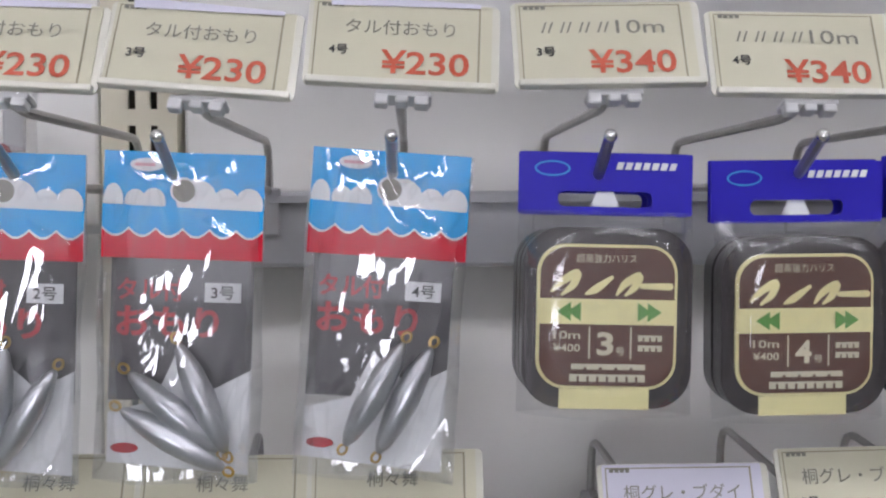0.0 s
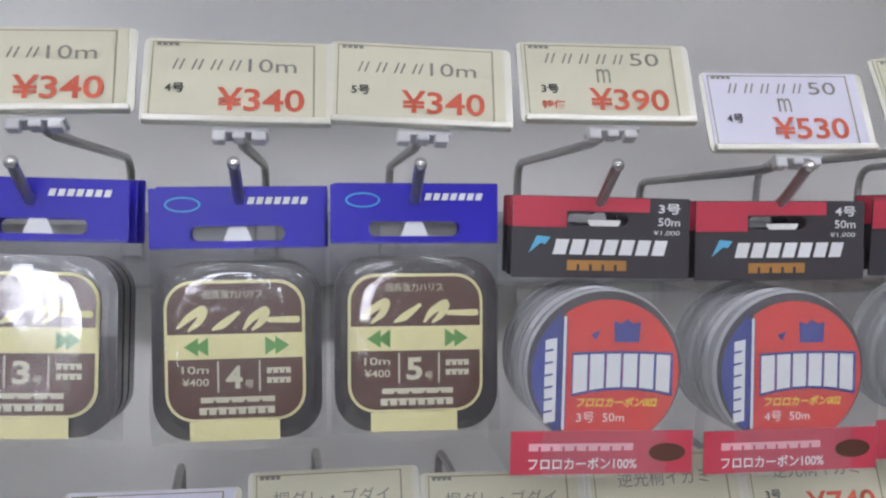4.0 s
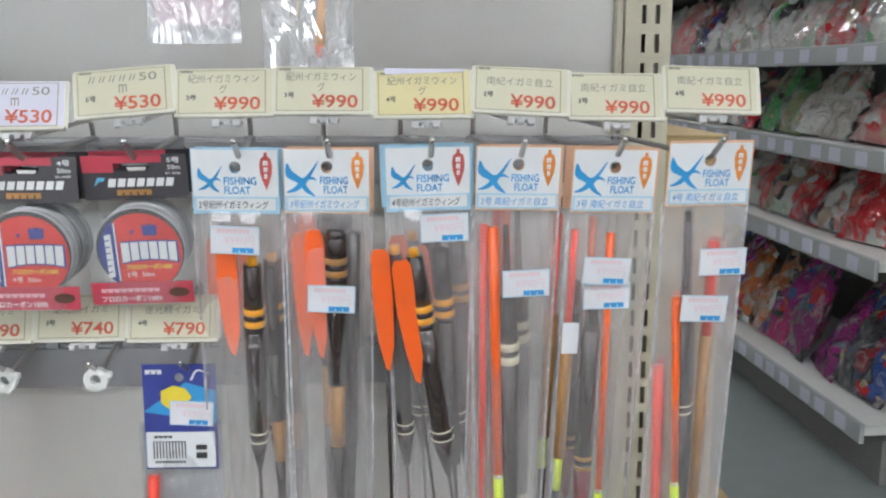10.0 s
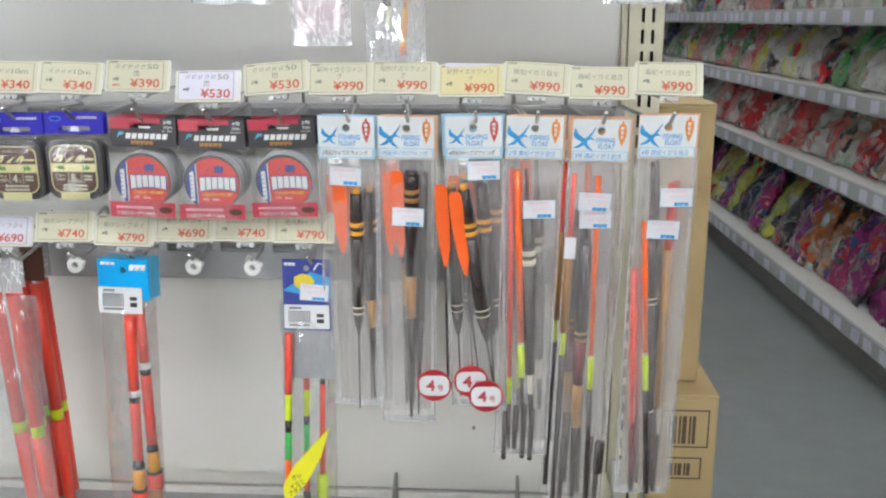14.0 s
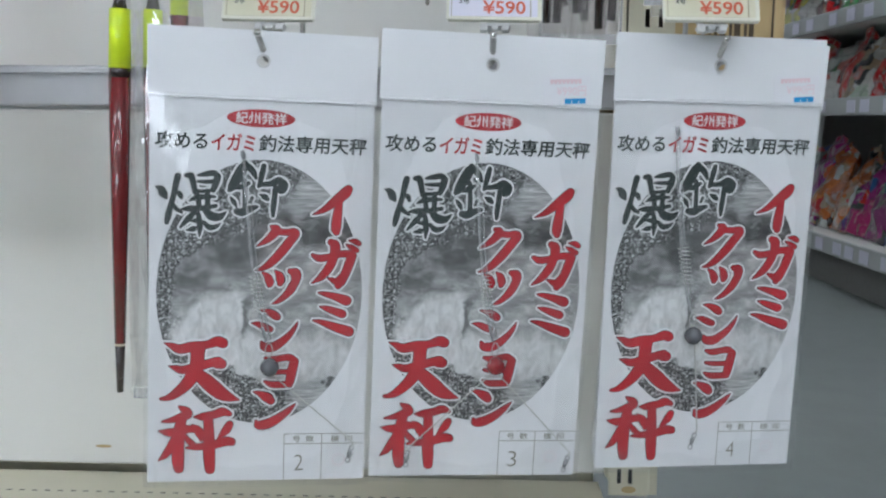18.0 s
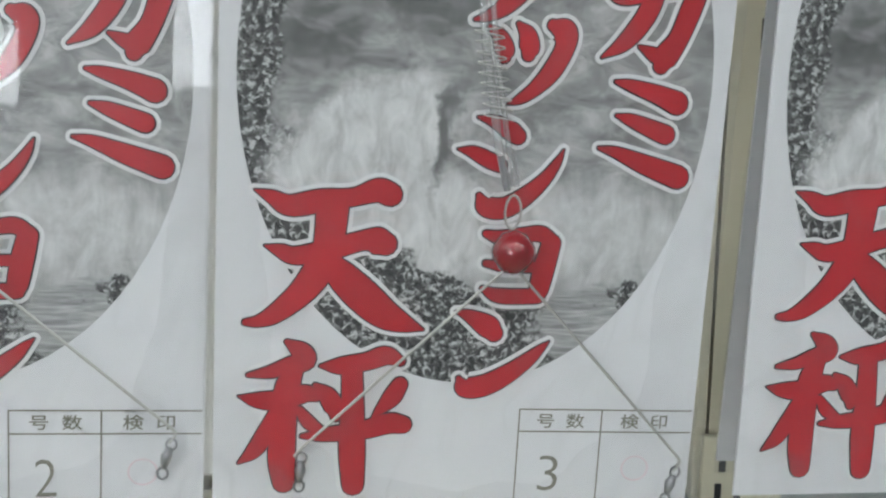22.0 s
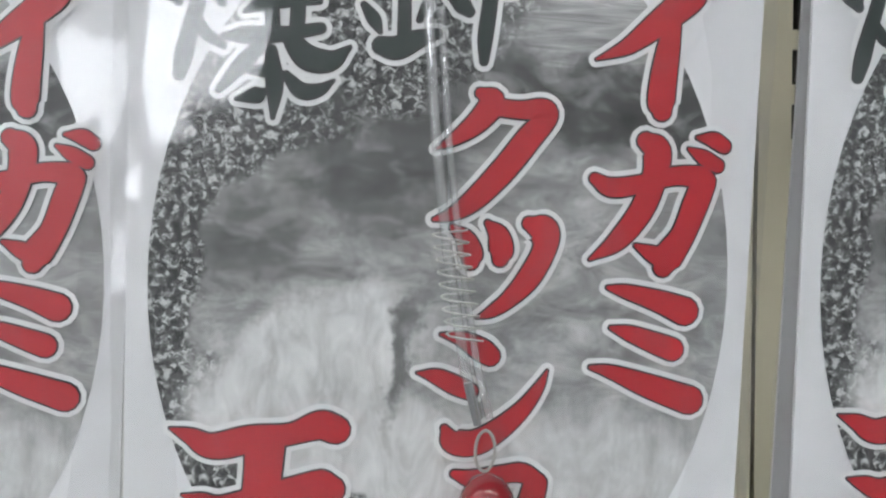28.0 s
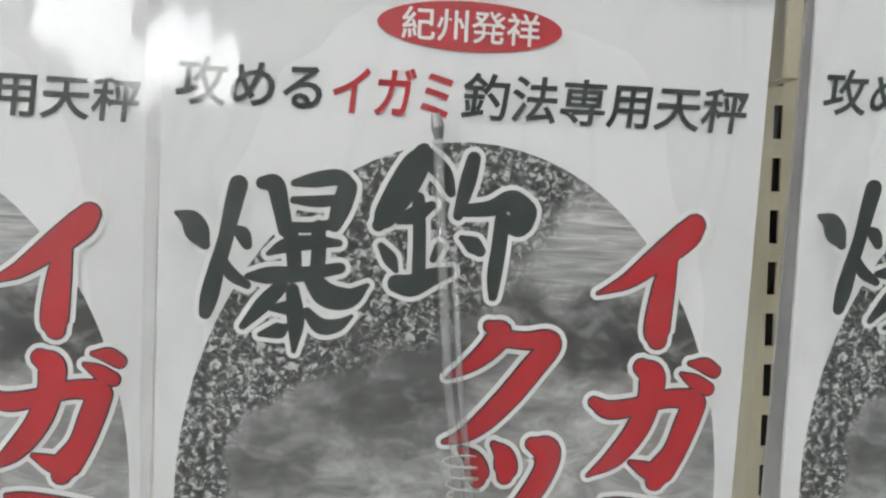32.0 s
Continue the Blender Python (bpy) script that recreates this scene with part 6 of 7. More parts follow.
# bundle of red stick floats further along the middle row
rb = thing("float_pack", pose(0.2180, -0.250, 1.140), "row of red stick floats in bags on one hook", "float pack", "stick float packs")
for k in range(7):
    yy = -0.006 + 0.011 * k
    xx = (0.012, -0.012, 0.004, -0.007, 0.014, -0.002, 0.010)[k]
    part("header", poly(rect(xx - 0.012, xx + 0.012, -0.030, 0.006), yy, 0.0006), M["brown"] if k % 3 == 1 else M["film_milky"], rb, "small bag top")
    float_stick(rb, xx, yy + 0.003, -0.034, -4.0 + 0.25 * k, [(0.140, 0.0062, 0.0072, "float_red"), (0.012, 0.0070, 0.0070, "float_yellow"), (0.115, 0.0072, 0.0060, "float_red"), (0.010, 0.0050, 0.0040, "float_dark")], label="fluorescent red stick float")
film_bag(rb, -0.032, 0.042, -0.36, -0.030, -0.014, 0.012, M["film"], seed=31, nz=30)

# ---------- upper row: the lower ends of hanging bags ----------


def hanging_bag(x0, x1, z0, fill, label, seed, milky=False, tint="hdr_white"):
    t = thing("hanging_bag", pose((x0 + x1) / 2, -0.285, z0), label, "bagged tackle", "bags on the upper row")
    w = (x1 - x0) / 2
    part("header_card", poly(rect(-w, w, 0.150, 0.185), 0.0, 0.0008), M[tint], t)
    if fill == "print":
        part("insert_card", poly(rect(-w + 0.002, w - 0.002, 0.002, 0.150), 0.002, 0.001), M["hdr_white"], t)
        for q in range(5):
            bm = bmesh.new()
            add_stroke(bm, [(-0.016 + q * 0.008, 0.030, 0.0010), (-0.008 + q * 0.004, 0.022, 0.0026), (-0.014 + q * 0.007, 0.010, 0.0008)], 0.0014 - 0.00004 * q)
            part("pink_print", bm, M["pink_ink"], t)
    elif fill == "red":
        part("insert_card", poly(rect(-w + 0.002, w - 0.002, 0.001, 0.150), 0.002, 0.001), M["exc_red"], t)
        letters(t, "50g", -0.004, 0.012, 0.004, 0.010, 0.0010, M["white_ink"], 0.01)
    elif fill == "lure":
        float_stick(t, 0.010, 0, 0.060, 4, [(0.045, 0.0022, 0.0030, "float_amber"), (0.008, 0.0030, 0.0006, "float_orange")], name="lure", label="small orange lure")
        float_stick(t, -0.010, 0, 0.100, -4, [(0.050, 0.0030, 0.0034, "float_dark"), (0.020, 0.0030, 0.0010, "float_pale")], name="lure", label="dark lure")
    elif fill == "pink":
        part("insert_card", poly(rect(-w + 0.004, w - 0.004, 0.010, 0.150), 0.002, 0.001), M["pale_ink"], t)
        float_stick(t, 0.004, 0, 0.120, 2, [(0.060, 0.0040, 0.0048, "float_dark"), (0.015, 0.0048, 0.0010, "float_dark")], name="lure", label="dark lure")
    elif fill == "blue":
        part("insert_card", poly(rect(-w + 0.002, w - 0.002, 0.006, 0.150), 0.002, 0.001), M["navy_print"], t)
    film_bag(t, -w, w, 0.0, 0.150, 0.001, 0.012, M["film_milky" if milky else "film_crumple"], seed=seed, amp=0.003)
    return t


hanging_bag(0.528, 0.582, 1.353, "pink", "clear bag with a pale pink card and dark lure", 41, True)
hanging_bag(0.594, 0.647, 1.337, "lure", "crumpled clear bag holding small lures", 42)
hanging_bag(0.667, 0.710, 1.408, "red", "clear bag with a red and white card", 43, tint="exc_red")
hanging_bag(0.724, 0.796, 1.395, "print", "white pack with pink printed pattern", 44)
hanging_bag(0.801, 0.871, 1.389, "print", "white pack with pink printed pattern", 45)
hanging_bag(0.440, 0.511, 1.389, "none", "milky crumpled plastic bag", 46, True)
hanging_bag(0.363, 0.430, 1.406, "pink", "milky plastic bag with a pink card", 47, True)
hanging_bag(0.294, 0.354, 1.398, "blue", "clear bag with a royal blue card", 48)
hanging_bag(0.226, 0.286, 1.396, "blue", "clear bag with a royal blue card", 49)
hanging_bag(0.152, 0.216, 1.400, "pink", "milky plastic bag with a pink card", 50, True)
ub = thing("hook_bar_top", I4, "grey steel hook bar across the wall unit", "hook bar", "hook bars", kind="structure")
part("rail", box(0.4375, PY - 0.020, 1.575, 0.795, 0.016, 0.036, 0.002), M["bar"], ub)
for hx in (0.184, 0.256, 0.324, 0.3965, 0.4755, 0.555, 0.6205, 0.6885, 0.760, 0.836):
    display_hook(hx, 1.560, -0.285)

# left bay: a dark packet just beyond the upright
lb = thing("hanging_bag", pose(-0.030, -0.205, 1.220), "dark packet with a red bead in the next bay", "bagged tackle")
part("insert_card", poly(rect(-0.030, 0.030, 0.0, 0.075), 0.0, 0.001), M["grey_card"], lb)
part("bead", lathe([(0.0004, 0.0856), (0.0026, 0.0845), (0.0036, 0.0820), (0.0026, 0.0795), (0.0004, 0.0784)], 12, 0.018, 0), M["bead_red"], lb, "small red bead", smooth=True)
film_bag(lb, -0.032, 0.032, -0.005, 0.110, 0.0, 0.010, M["film"], seed=51)
display_hook(-0.030, 1.322, -0.205)

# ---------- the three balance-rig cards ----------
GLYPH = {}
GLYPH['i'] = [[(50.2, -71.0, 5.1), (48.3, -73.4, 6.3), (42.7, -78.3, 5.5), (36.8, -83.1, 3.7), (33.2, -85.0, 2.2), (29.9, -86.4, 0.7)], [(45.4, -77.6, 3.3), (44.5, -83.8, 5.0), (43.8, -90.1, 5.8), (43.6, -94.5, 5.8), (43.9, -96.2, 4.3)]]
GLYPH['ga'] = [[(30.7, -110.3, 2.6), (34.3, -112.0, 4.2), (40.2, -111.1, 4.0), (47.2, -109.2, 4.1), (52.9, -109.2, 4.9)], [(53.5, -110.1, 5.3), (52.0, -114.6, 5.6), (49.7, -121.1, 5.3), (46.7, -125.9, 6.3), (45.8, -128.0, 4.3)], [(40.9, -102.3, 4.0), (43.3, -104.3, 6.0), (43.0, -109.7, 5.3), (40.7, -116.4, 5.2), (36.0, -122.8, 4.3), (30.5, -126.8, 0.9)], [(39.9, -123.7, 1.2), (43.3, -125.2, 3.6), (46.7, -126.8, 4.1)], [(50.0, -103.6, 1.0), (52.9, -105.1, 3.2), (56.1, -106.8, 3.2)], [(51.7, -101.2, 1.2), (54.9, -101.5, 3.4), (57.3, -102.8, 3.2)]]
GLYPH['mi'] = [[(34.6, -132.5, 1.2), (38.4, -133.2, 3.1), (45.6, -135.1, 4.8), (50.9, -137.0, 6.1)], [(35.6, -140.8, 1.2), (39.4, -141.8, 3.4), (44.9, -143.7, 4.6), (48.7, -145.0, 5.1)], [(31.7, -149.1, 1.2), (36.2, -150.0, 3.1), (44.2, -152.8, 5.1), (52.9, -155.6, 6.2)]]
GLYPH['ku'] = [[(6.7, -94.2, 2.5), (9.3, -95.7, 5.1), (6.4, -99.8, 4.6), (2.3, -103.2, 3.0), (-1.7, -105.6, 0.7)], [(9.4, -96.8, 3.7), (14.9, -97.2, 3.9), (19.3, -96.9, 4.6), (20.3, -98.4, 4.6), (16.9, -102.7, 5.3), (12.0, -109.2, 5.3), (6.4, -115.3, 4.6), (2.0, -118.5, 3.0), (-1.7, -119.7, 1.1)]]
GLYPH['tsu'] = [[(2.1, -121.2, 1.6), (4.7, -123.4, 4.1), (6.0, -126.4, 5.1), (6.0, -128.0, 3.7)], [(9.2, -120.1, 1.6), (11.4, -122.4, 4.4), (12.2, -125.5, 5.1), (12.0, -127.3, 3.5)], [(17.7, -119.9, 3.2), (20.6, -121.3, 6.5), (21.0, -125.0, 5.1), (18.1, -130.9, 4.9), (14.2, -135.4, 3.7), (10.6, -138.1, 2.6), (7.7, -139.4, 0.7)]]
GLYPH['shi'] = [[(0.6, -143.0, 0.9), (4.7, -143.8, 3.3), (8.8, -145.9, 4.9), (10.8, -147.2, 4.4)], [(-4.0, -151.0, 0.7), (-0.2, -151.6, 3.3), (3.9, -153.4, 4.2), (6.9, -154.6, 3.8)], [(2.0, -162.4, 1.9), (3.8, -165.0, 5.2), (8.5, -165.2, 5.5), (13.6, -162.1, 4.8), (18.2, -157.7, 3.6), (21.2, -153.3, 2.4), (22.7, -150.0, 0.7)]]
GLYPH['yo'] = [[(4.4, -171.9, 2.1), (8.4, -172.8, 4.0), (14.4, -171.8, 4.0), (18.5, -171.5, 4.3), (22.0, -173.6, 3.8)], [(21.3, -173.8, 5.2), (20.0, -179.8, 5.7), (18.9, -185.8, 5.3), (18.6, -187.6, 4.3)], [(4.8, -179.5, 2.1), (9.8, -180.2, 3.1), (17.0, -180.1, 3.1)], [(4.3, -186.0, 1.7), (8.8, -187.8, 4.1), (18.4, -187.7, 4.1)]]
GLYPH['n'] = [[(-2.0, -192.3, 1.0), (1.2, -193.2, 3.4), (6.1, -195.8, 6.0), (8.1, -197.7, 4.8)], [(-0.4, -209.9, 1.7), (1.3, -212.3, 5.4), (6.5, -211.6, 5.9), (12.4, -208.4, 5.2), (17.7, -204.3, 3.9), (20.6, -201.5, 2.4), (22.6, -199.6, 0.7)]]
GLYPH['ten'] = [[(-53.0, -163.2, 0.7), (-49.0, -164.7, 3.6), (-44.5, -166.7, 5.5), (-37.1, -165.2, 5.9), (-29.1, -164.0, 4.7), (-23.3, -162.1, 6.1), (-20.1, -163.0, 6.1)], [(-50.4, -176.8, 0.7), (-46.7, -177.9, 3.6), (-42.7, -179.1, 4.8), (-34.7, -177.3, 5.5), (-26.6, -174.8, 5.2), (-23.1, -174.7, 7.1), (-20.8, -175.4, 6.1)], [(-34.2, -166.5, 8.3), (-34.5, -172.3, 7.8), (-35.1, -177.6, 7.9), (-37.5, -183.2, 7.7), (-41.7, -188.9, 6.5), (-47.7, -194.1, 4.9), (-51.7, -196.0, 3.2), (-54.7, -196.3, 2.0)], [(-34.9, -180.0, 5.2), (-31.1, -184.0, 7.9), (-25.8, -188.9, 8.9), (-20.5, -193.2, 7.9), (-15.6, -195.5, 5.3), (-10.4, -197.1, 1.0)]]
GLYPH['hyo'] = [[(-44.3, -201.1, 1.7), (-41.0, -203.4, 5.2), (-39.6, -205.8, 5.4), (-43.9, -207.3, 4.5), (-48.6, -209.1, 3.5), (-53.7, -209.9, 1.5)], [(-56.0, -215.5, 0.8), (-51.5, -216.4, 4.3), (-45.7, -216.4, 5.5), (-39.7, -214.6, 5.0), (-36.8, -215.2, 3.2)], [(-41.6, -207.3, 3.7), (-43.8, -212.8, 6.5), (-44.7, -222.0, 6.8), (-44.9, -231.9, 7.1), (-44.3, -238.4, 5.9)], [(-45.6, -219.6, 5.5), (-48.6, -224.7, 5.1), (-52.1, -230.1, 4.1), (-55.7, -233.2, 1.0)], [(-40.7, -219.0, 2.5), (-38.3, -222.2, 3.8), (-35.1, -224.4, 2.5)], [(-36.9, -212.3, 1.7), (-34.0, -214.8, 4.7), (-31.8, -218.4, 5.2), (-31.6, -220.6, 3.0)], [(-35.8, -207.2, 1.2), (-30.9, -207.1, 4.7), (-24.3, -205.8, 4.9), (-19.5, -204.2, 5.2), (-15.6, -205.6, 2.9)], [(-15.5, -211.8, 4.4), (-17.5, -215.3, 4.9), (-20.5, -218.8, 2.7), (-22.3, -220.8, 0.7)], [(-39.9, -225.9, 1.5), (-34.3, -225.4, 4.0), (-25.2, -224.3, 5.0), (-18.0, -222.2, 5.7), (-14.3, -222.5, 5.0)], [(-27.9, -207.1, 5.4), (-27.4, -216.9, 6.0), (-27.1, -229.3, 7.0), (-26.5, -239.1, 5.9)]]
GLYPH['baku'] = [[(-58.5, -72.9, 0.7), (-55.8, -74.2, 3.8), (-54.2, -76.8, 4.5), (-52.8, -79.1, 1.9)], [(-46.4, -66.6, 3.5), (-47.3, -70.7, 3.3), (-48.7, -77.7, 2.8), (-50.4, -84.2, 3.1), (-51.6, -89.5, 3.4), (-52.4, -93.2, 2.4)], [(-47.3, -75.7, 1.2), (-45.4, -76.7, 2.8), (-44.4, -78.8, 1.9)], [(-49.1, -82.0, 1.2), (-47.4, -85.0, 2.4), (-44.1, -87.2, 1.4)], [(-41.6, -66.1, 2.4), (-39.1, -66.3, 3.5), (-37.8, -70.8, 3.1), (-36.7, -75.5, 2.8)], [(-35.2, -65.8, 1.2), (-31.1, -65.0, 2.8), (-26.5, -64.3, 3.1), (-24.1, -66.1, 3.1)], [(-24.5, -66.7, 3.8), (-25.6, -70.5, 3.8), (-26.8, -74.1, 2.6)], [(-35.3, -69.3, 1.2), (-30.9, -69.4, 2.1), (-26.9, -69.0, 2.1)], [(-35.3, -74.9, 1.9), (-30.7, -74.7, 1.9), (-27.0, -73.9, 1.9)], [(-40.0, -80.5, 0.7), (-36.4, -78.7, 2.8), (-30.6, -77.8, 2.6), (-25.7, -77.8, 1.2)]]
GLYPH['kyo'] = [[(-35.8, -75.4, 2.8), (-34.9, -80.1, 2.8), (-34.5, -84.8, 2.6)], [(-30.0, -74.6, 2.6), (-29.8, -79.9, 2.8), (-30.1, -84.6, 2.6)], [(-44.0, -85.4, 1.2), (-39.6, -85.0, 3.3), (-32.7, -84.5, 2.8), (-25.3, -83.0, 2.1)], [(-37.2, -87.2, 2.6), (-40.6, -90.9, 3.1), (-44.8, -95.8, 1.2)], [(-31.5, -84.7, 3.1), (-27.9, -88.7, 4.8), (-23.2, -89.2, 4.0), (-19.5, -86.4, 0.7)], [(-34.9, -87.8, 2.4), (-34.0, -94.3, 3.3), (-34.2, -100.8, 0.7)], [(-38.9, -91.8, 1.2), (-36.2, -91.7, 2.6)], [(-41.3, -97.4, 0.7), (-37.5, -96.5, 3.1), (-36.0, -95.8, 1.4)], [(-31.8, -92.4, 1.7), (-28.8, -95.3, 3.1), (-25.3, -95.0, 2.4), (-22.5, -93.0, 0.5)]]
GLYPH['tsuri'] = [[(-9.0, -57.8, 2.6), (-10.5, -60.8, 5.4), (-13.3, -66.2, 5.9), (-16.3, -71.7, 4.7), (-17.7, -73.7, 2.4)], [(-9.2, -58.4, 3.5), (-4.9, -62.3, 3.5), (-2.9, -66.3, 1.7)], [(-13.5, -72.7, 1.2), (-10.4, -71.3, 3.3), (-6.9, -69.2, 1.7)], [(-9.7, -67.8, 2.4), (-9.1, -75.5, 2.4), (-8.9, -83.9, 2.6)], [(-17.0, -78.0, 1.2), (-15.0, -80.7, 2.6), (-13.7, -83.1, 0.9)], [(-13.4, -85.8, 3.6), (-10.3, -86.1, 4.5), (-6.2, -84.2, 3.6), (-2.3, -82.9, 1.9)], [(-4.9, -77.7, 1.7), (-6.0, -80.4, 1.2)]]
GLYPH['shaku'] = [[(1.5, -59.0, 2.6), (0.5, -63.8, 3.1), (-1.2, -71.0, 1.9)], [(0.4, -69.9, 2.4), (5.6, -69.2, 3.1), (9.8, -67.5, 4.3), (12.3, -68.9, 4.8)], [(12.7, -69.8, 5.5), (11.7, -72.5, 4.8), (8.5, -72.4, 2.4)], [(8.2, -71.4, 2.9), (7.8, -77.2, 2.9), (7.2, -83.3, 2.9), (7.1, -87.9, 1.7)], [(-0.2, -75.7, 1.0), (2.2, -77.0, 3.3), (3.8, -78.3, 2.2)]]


def rig_card(x, y, z, tip, yaw, turn, number, bead, arms):
    t = thing("rig_card", pose(x, y, z, tip, turn, yaw), "white card in clear sleeve, red and black brush lettering", "tackle card", "balance rig cards")
    k = 0.001
    part("sleeve_header", plate_with_hole(-0.0635, 0.0650, -0.0215, 0.0170, oval(0, 0, 0.0030, 0.0030, 24), -0.0012, 0.0006), M["paper"], t, "folded white paper header")
    part("header_fold", box(0.0008, -0.0008, -0.0215, 0.1285, 0.0016, 0.0012, 0.0004), M["paper"], t)
    part("punch_rim", ring(oval(0, 0, 0.0040, 0.0040, 20), oval(0, 0, 0.0028, 0.0028, 20), -0.0014), M["clip"], t)
    card = part("printed_card", poly(rect(-0.0622, 0.0643, -0.2466, -0.0190), 0.0, 0.0008), M["paper"], t, "white printed card")
    ex, ez, rx, rz = 0.001, -0.1335, 0.0590, 0.0778
    part("oval_print", poly(oval(ex, ez, rx, rz, 72), -0.0002), M["cloudy_print"], card, "cloudy speckled grey oval print")
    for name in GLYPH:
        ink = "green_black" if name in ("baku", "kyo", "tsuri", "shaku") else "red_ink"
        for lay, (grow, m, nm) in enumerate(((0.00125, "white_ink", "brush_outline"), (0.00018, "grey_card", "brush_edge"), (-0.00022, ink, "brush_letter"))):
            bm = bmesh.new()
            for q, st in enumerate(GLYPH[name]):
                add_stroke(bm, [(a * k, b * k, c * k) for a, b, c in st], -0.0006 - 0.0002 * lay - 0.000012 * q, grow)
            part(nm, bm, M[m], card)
    part("red_oval", poly(oval(-0.0006, -0.0322, 0.0192, 0.0051, 40), -0.0003), M["red_ink"], card)
    letters(card, "紀州発祥", -0.0148, 0.0138, -0.0355, -0.0288, -0.0005, M["white_ink"], 0.012)
    for body, x0, x1, ink in (("攻める", -0.0592, -0.0302, "green_black"), ("イガミ", -0.0282, -0.0038, "red_ink"), ("釣法専用天秤", -0.0016, 0.0600, "green_black")):
        letters(card, body, x0, x1, -0.0512, -0.0413, -0.0004, M[ink], 0.018, slant=0.08)
    for a, b, c, d in ((0.0164, 0.0636, -0.2184, -0.2180), (0.0164, 0.0636, -0.2245, -0.2241), (0.0162, 0.0166, -0.2462, -0.2180), (0.0385, 0.0389, -0.2462, -0.2180)):
        part("table_line", poly(rect(a, b, c, d), -0.0004 - 0.0001 * (b - a < 0.001)), M["grey_ink"], card)
    letters(card, "号  数", 0.0213, 0.0341, -0.2233, -0.2193, -0.0004, M["grey_ink"], 0.01)
    letters(card, "検  印", 0.0440, 0.0569, -0.2233, -0.2193, -0.0004, M["grey_ink"], 0.01)
    letters(card, number, 0.0226, 0.0279, -0.2409, -0.2310, -0.0004, M["grey_ink"], -0.012)
    part("stamp", ring(oval(0.0490, -0.2345, 0.0038, 0.0036, 24), oval(0.0490, -0.2345, 0.0034, 0.0032, 24), -0.0004), M["pale_ink"], card)
    # the rig itself
    bx, bz, bcol = bead
    rig = part("bead", lathe([(0.0004, 0.0056), (0.0032, 0.0045), (0.0052, 0.0018), (0.0056, 0), (0.0052, -0.0018), (0.0032, -0.0045), (0.0004, -0.0056)], 16), M[bcol], t, "round bead", smooth=True)
    rig.matrix_local = pose(bx, -0.0066, bz)
    stem = [(bx - 0.0170, -0.0030, bz + 0.1200), (bx - 0.0150, -0.0032, bz + 0.0970), (bx - 0.0125, -0.0034, bz + 0.0713), (bx - 0.0094, -0.0040, bz + 0.0486), (bx - 0.0050, -0.0046, bz + 0.0255), (bx - 0.0023, -0.0050, bz + 0.0161)]
    part("soft_tube", tube(stem, 0.0011, 8), M["tube"], t, "clear soft tube", smooth=True)
    part("soft_tube", tube([(p[0] + 0.0026, p[1] + 0.001, p[2]) for p in stem[1:]], 0.0008, 8), M["tube"], t, "clear soft tube", smooth=True)
    coil = []
    for q in range(90):
        u = q / 89
        a = u * 2 * math.pi * 9
        coil.append((bx - 0.0095 + 0.0040 * u + 0.0036 * math.cos(a), -0.0052 + 0.0020 * math.sin(a), bz + 0.054 - 0.022 * u))
    part("spring", tube(coil, 0.00022, 5), M["dull_wire"], t, "fine coil spring")
    part("link", tube([(bx - 0.0006 + 0.0020 * math.sin(2 * math.pi * q / 16), -0.0056, bz + 0.0098 - 0.0042 * math.cos(2 * math.pi * q / 16)) for q in range(17)], 0.00035, 6), M["dull_wire"], t)
    part("link_barrel", tube([(bx - 0.0046, -0.0050, bz + 0.0235), (bx - 0.0022, -0.0052, bz + 0.0150)], 0.0009, 8), M["steel"], t)
    part("top_swivel", tube([(bx - 0.0168, -0.0030, bz + 0.1200), (bx - 0.0172, -0.0030, bz + 0.1225), (bx - 0.0178, -0.0030, bz + 0.1252)], [0.0009, 0.0014, 0.0009], 8), M["steel"], t)
    for ax, az in arms:
        part("wire_arm", tube(bend([(bx + (0.002 if ax > bx else -0.002), -0.0050, bz - 0.0052), (ax, -0.0040, az), (ax - 0.0022, -0.0040, az - 0.0026)], 0.002), 0.00042, 6), M["dull_wire"], t, "thin wire arm")
        dx = -0.0006 if ax < 0 else -0.0030
        sw = part("swivel", tube([(ax + dx * 0.6, -0.0040, az - 0.0040), (ax + dx * 0.9, -0.0040, az - 0.0062), (ax + dx * 1.1, -0.0040, az - 0.0090)], [0.0008, 0.0015, 0.0008], 8), M["steel"], t, "dark steel swivel", smooth=True)
        for qz, qx in ((-0.0030, dx * 0.5), (-0.0106, dx * 1.2)):
            part("eye", tube([(ax + qx + 0.0013 * math.cos(2 * math.pi * q / 12), -0.0040, az + qz + 0.0015 * math.sin(2 * math.pi * q / 12)) for q in range(13)], 0.00035, 6), M["steel"], sw)
    film_bag(t, -0.0642, 0.0660, -0.2490, -0.0200, -0.0030, 0.0130, M["film_flat"], name="clear_sleeve", nx=12, nz=24, seed=int(x * 500), amp=0.0012)
    return t


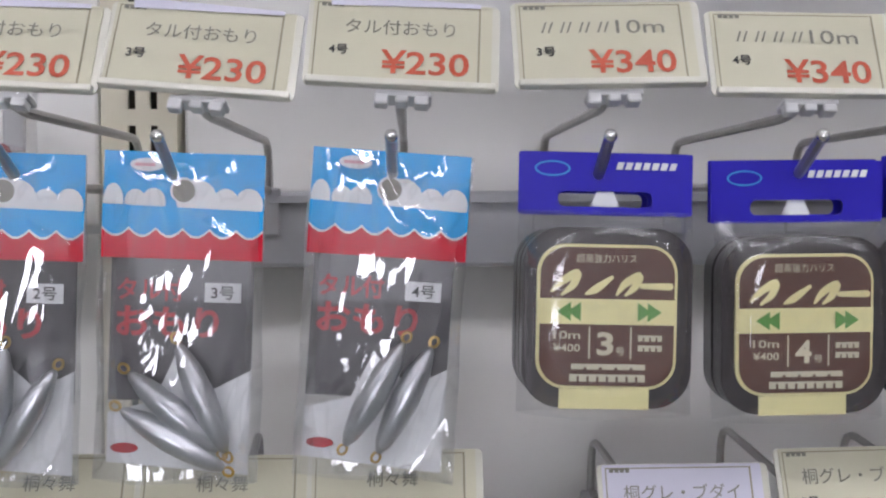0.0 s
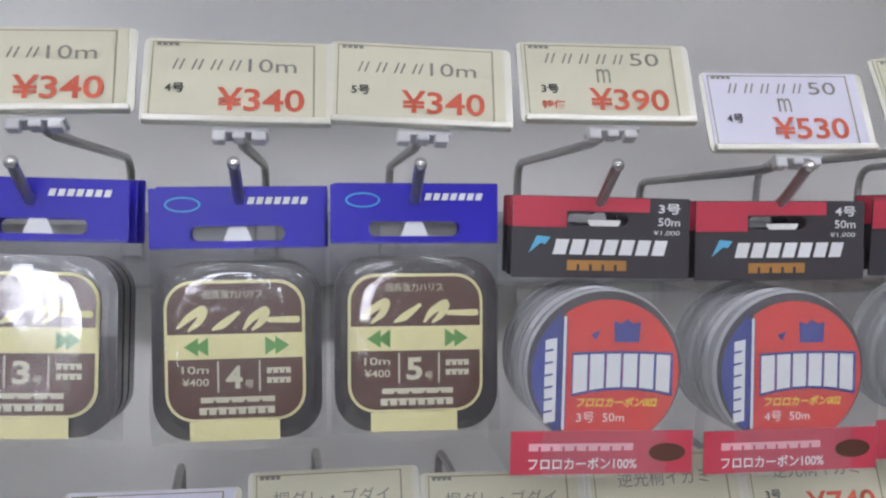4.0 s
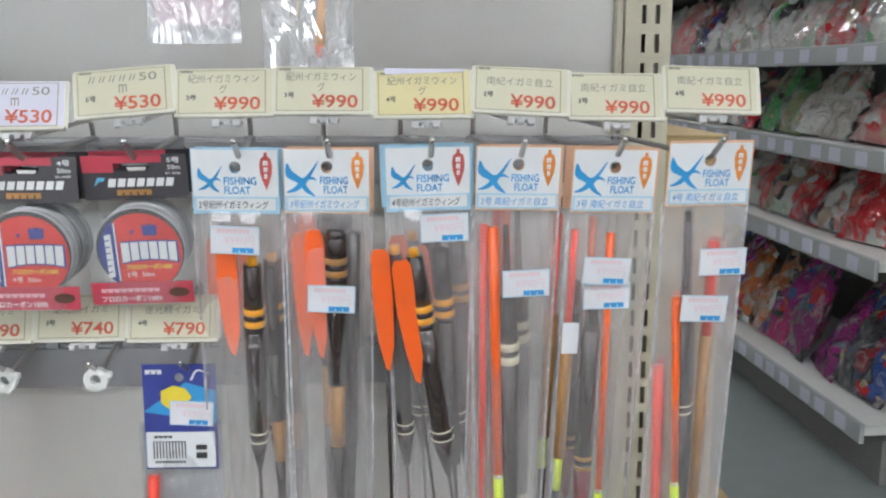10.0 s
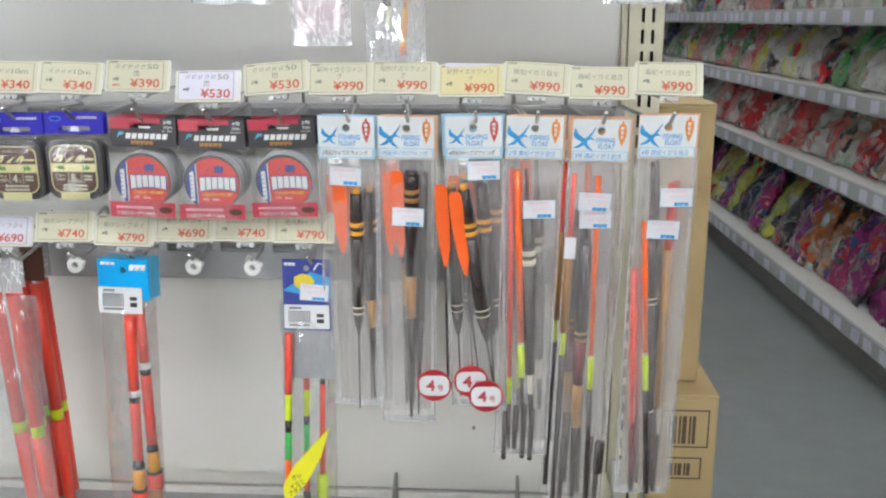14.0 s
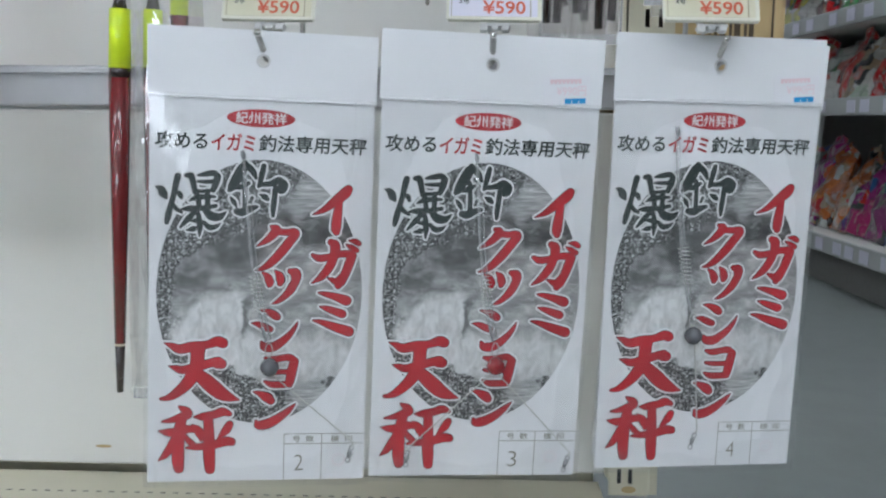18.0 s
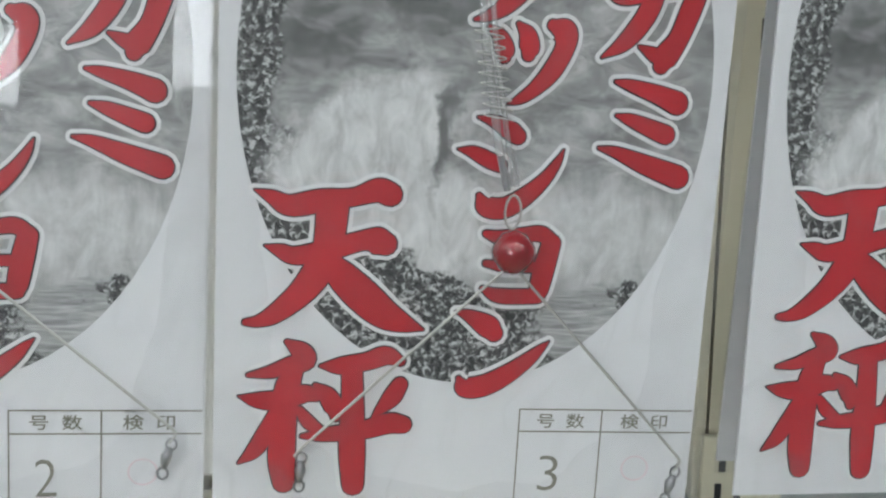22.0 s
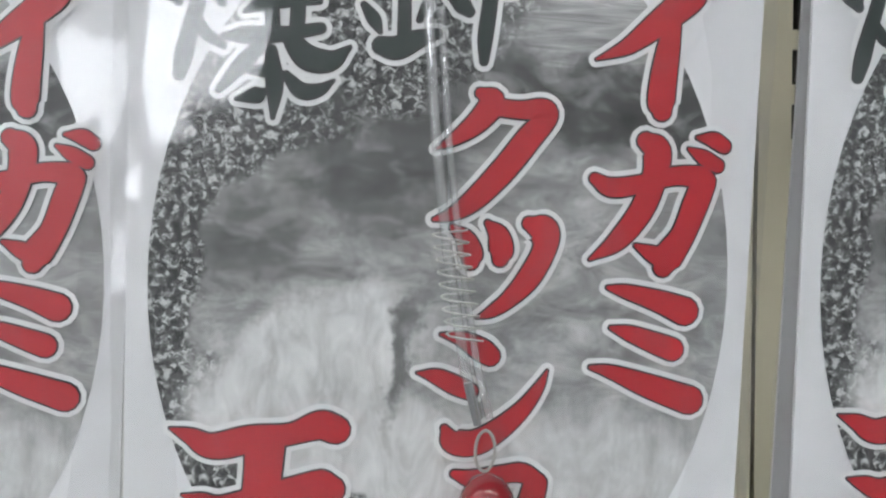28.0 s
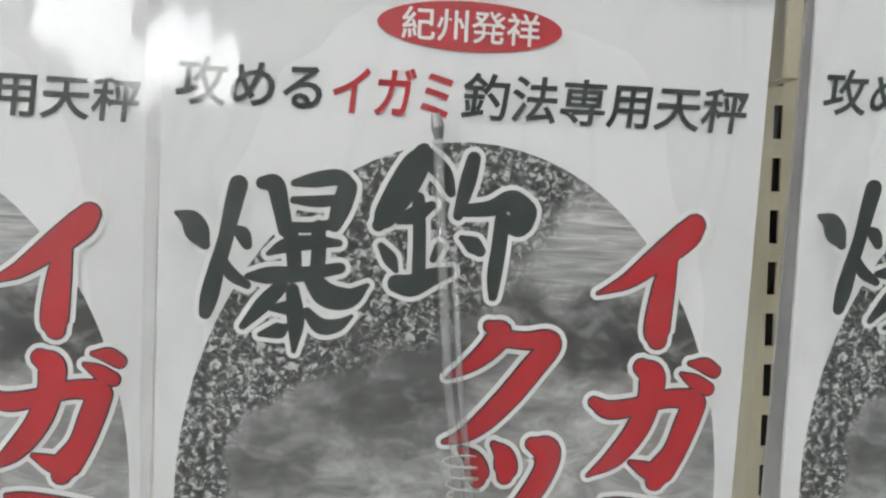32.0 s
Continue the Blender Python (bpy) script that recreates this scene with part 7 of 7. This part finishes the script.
c1 = rig_card(0.6096, -0.3310, 0.8541, -1.1, 11.4, 2.2, "2", (0.0070, -0.1760, "bead_grey"), ((0.0580, -0.2230),))
c2 = rig_card(0.7397, -0.3257, 0.8530, 1.7, 9.3, 2.1, "3", (0.0105, -0.1754, "bead_red"), ((-0.0395, -0.2275), (0.0606, -0.2310)))
c3 = rig_card(0.8729, -0.3046, 0.8544, 1.3, 9.7, 1.1, "4", (-0.0070, -0.1610, "bead_grey"), ((0.0010, -0.2220),))
rig_card(0.8798, -0.2840, 0.8535, 1.3, 6.0, 2.3, "4", (-0.0070, -0.1610, "bead_grey"), ((0.0010, -0.2220),))
for c, sx in ((c2, 0.044), (c3, 0.048)):
    price_sticker(c, sx, -0.0125, -0.0018, -4, False)
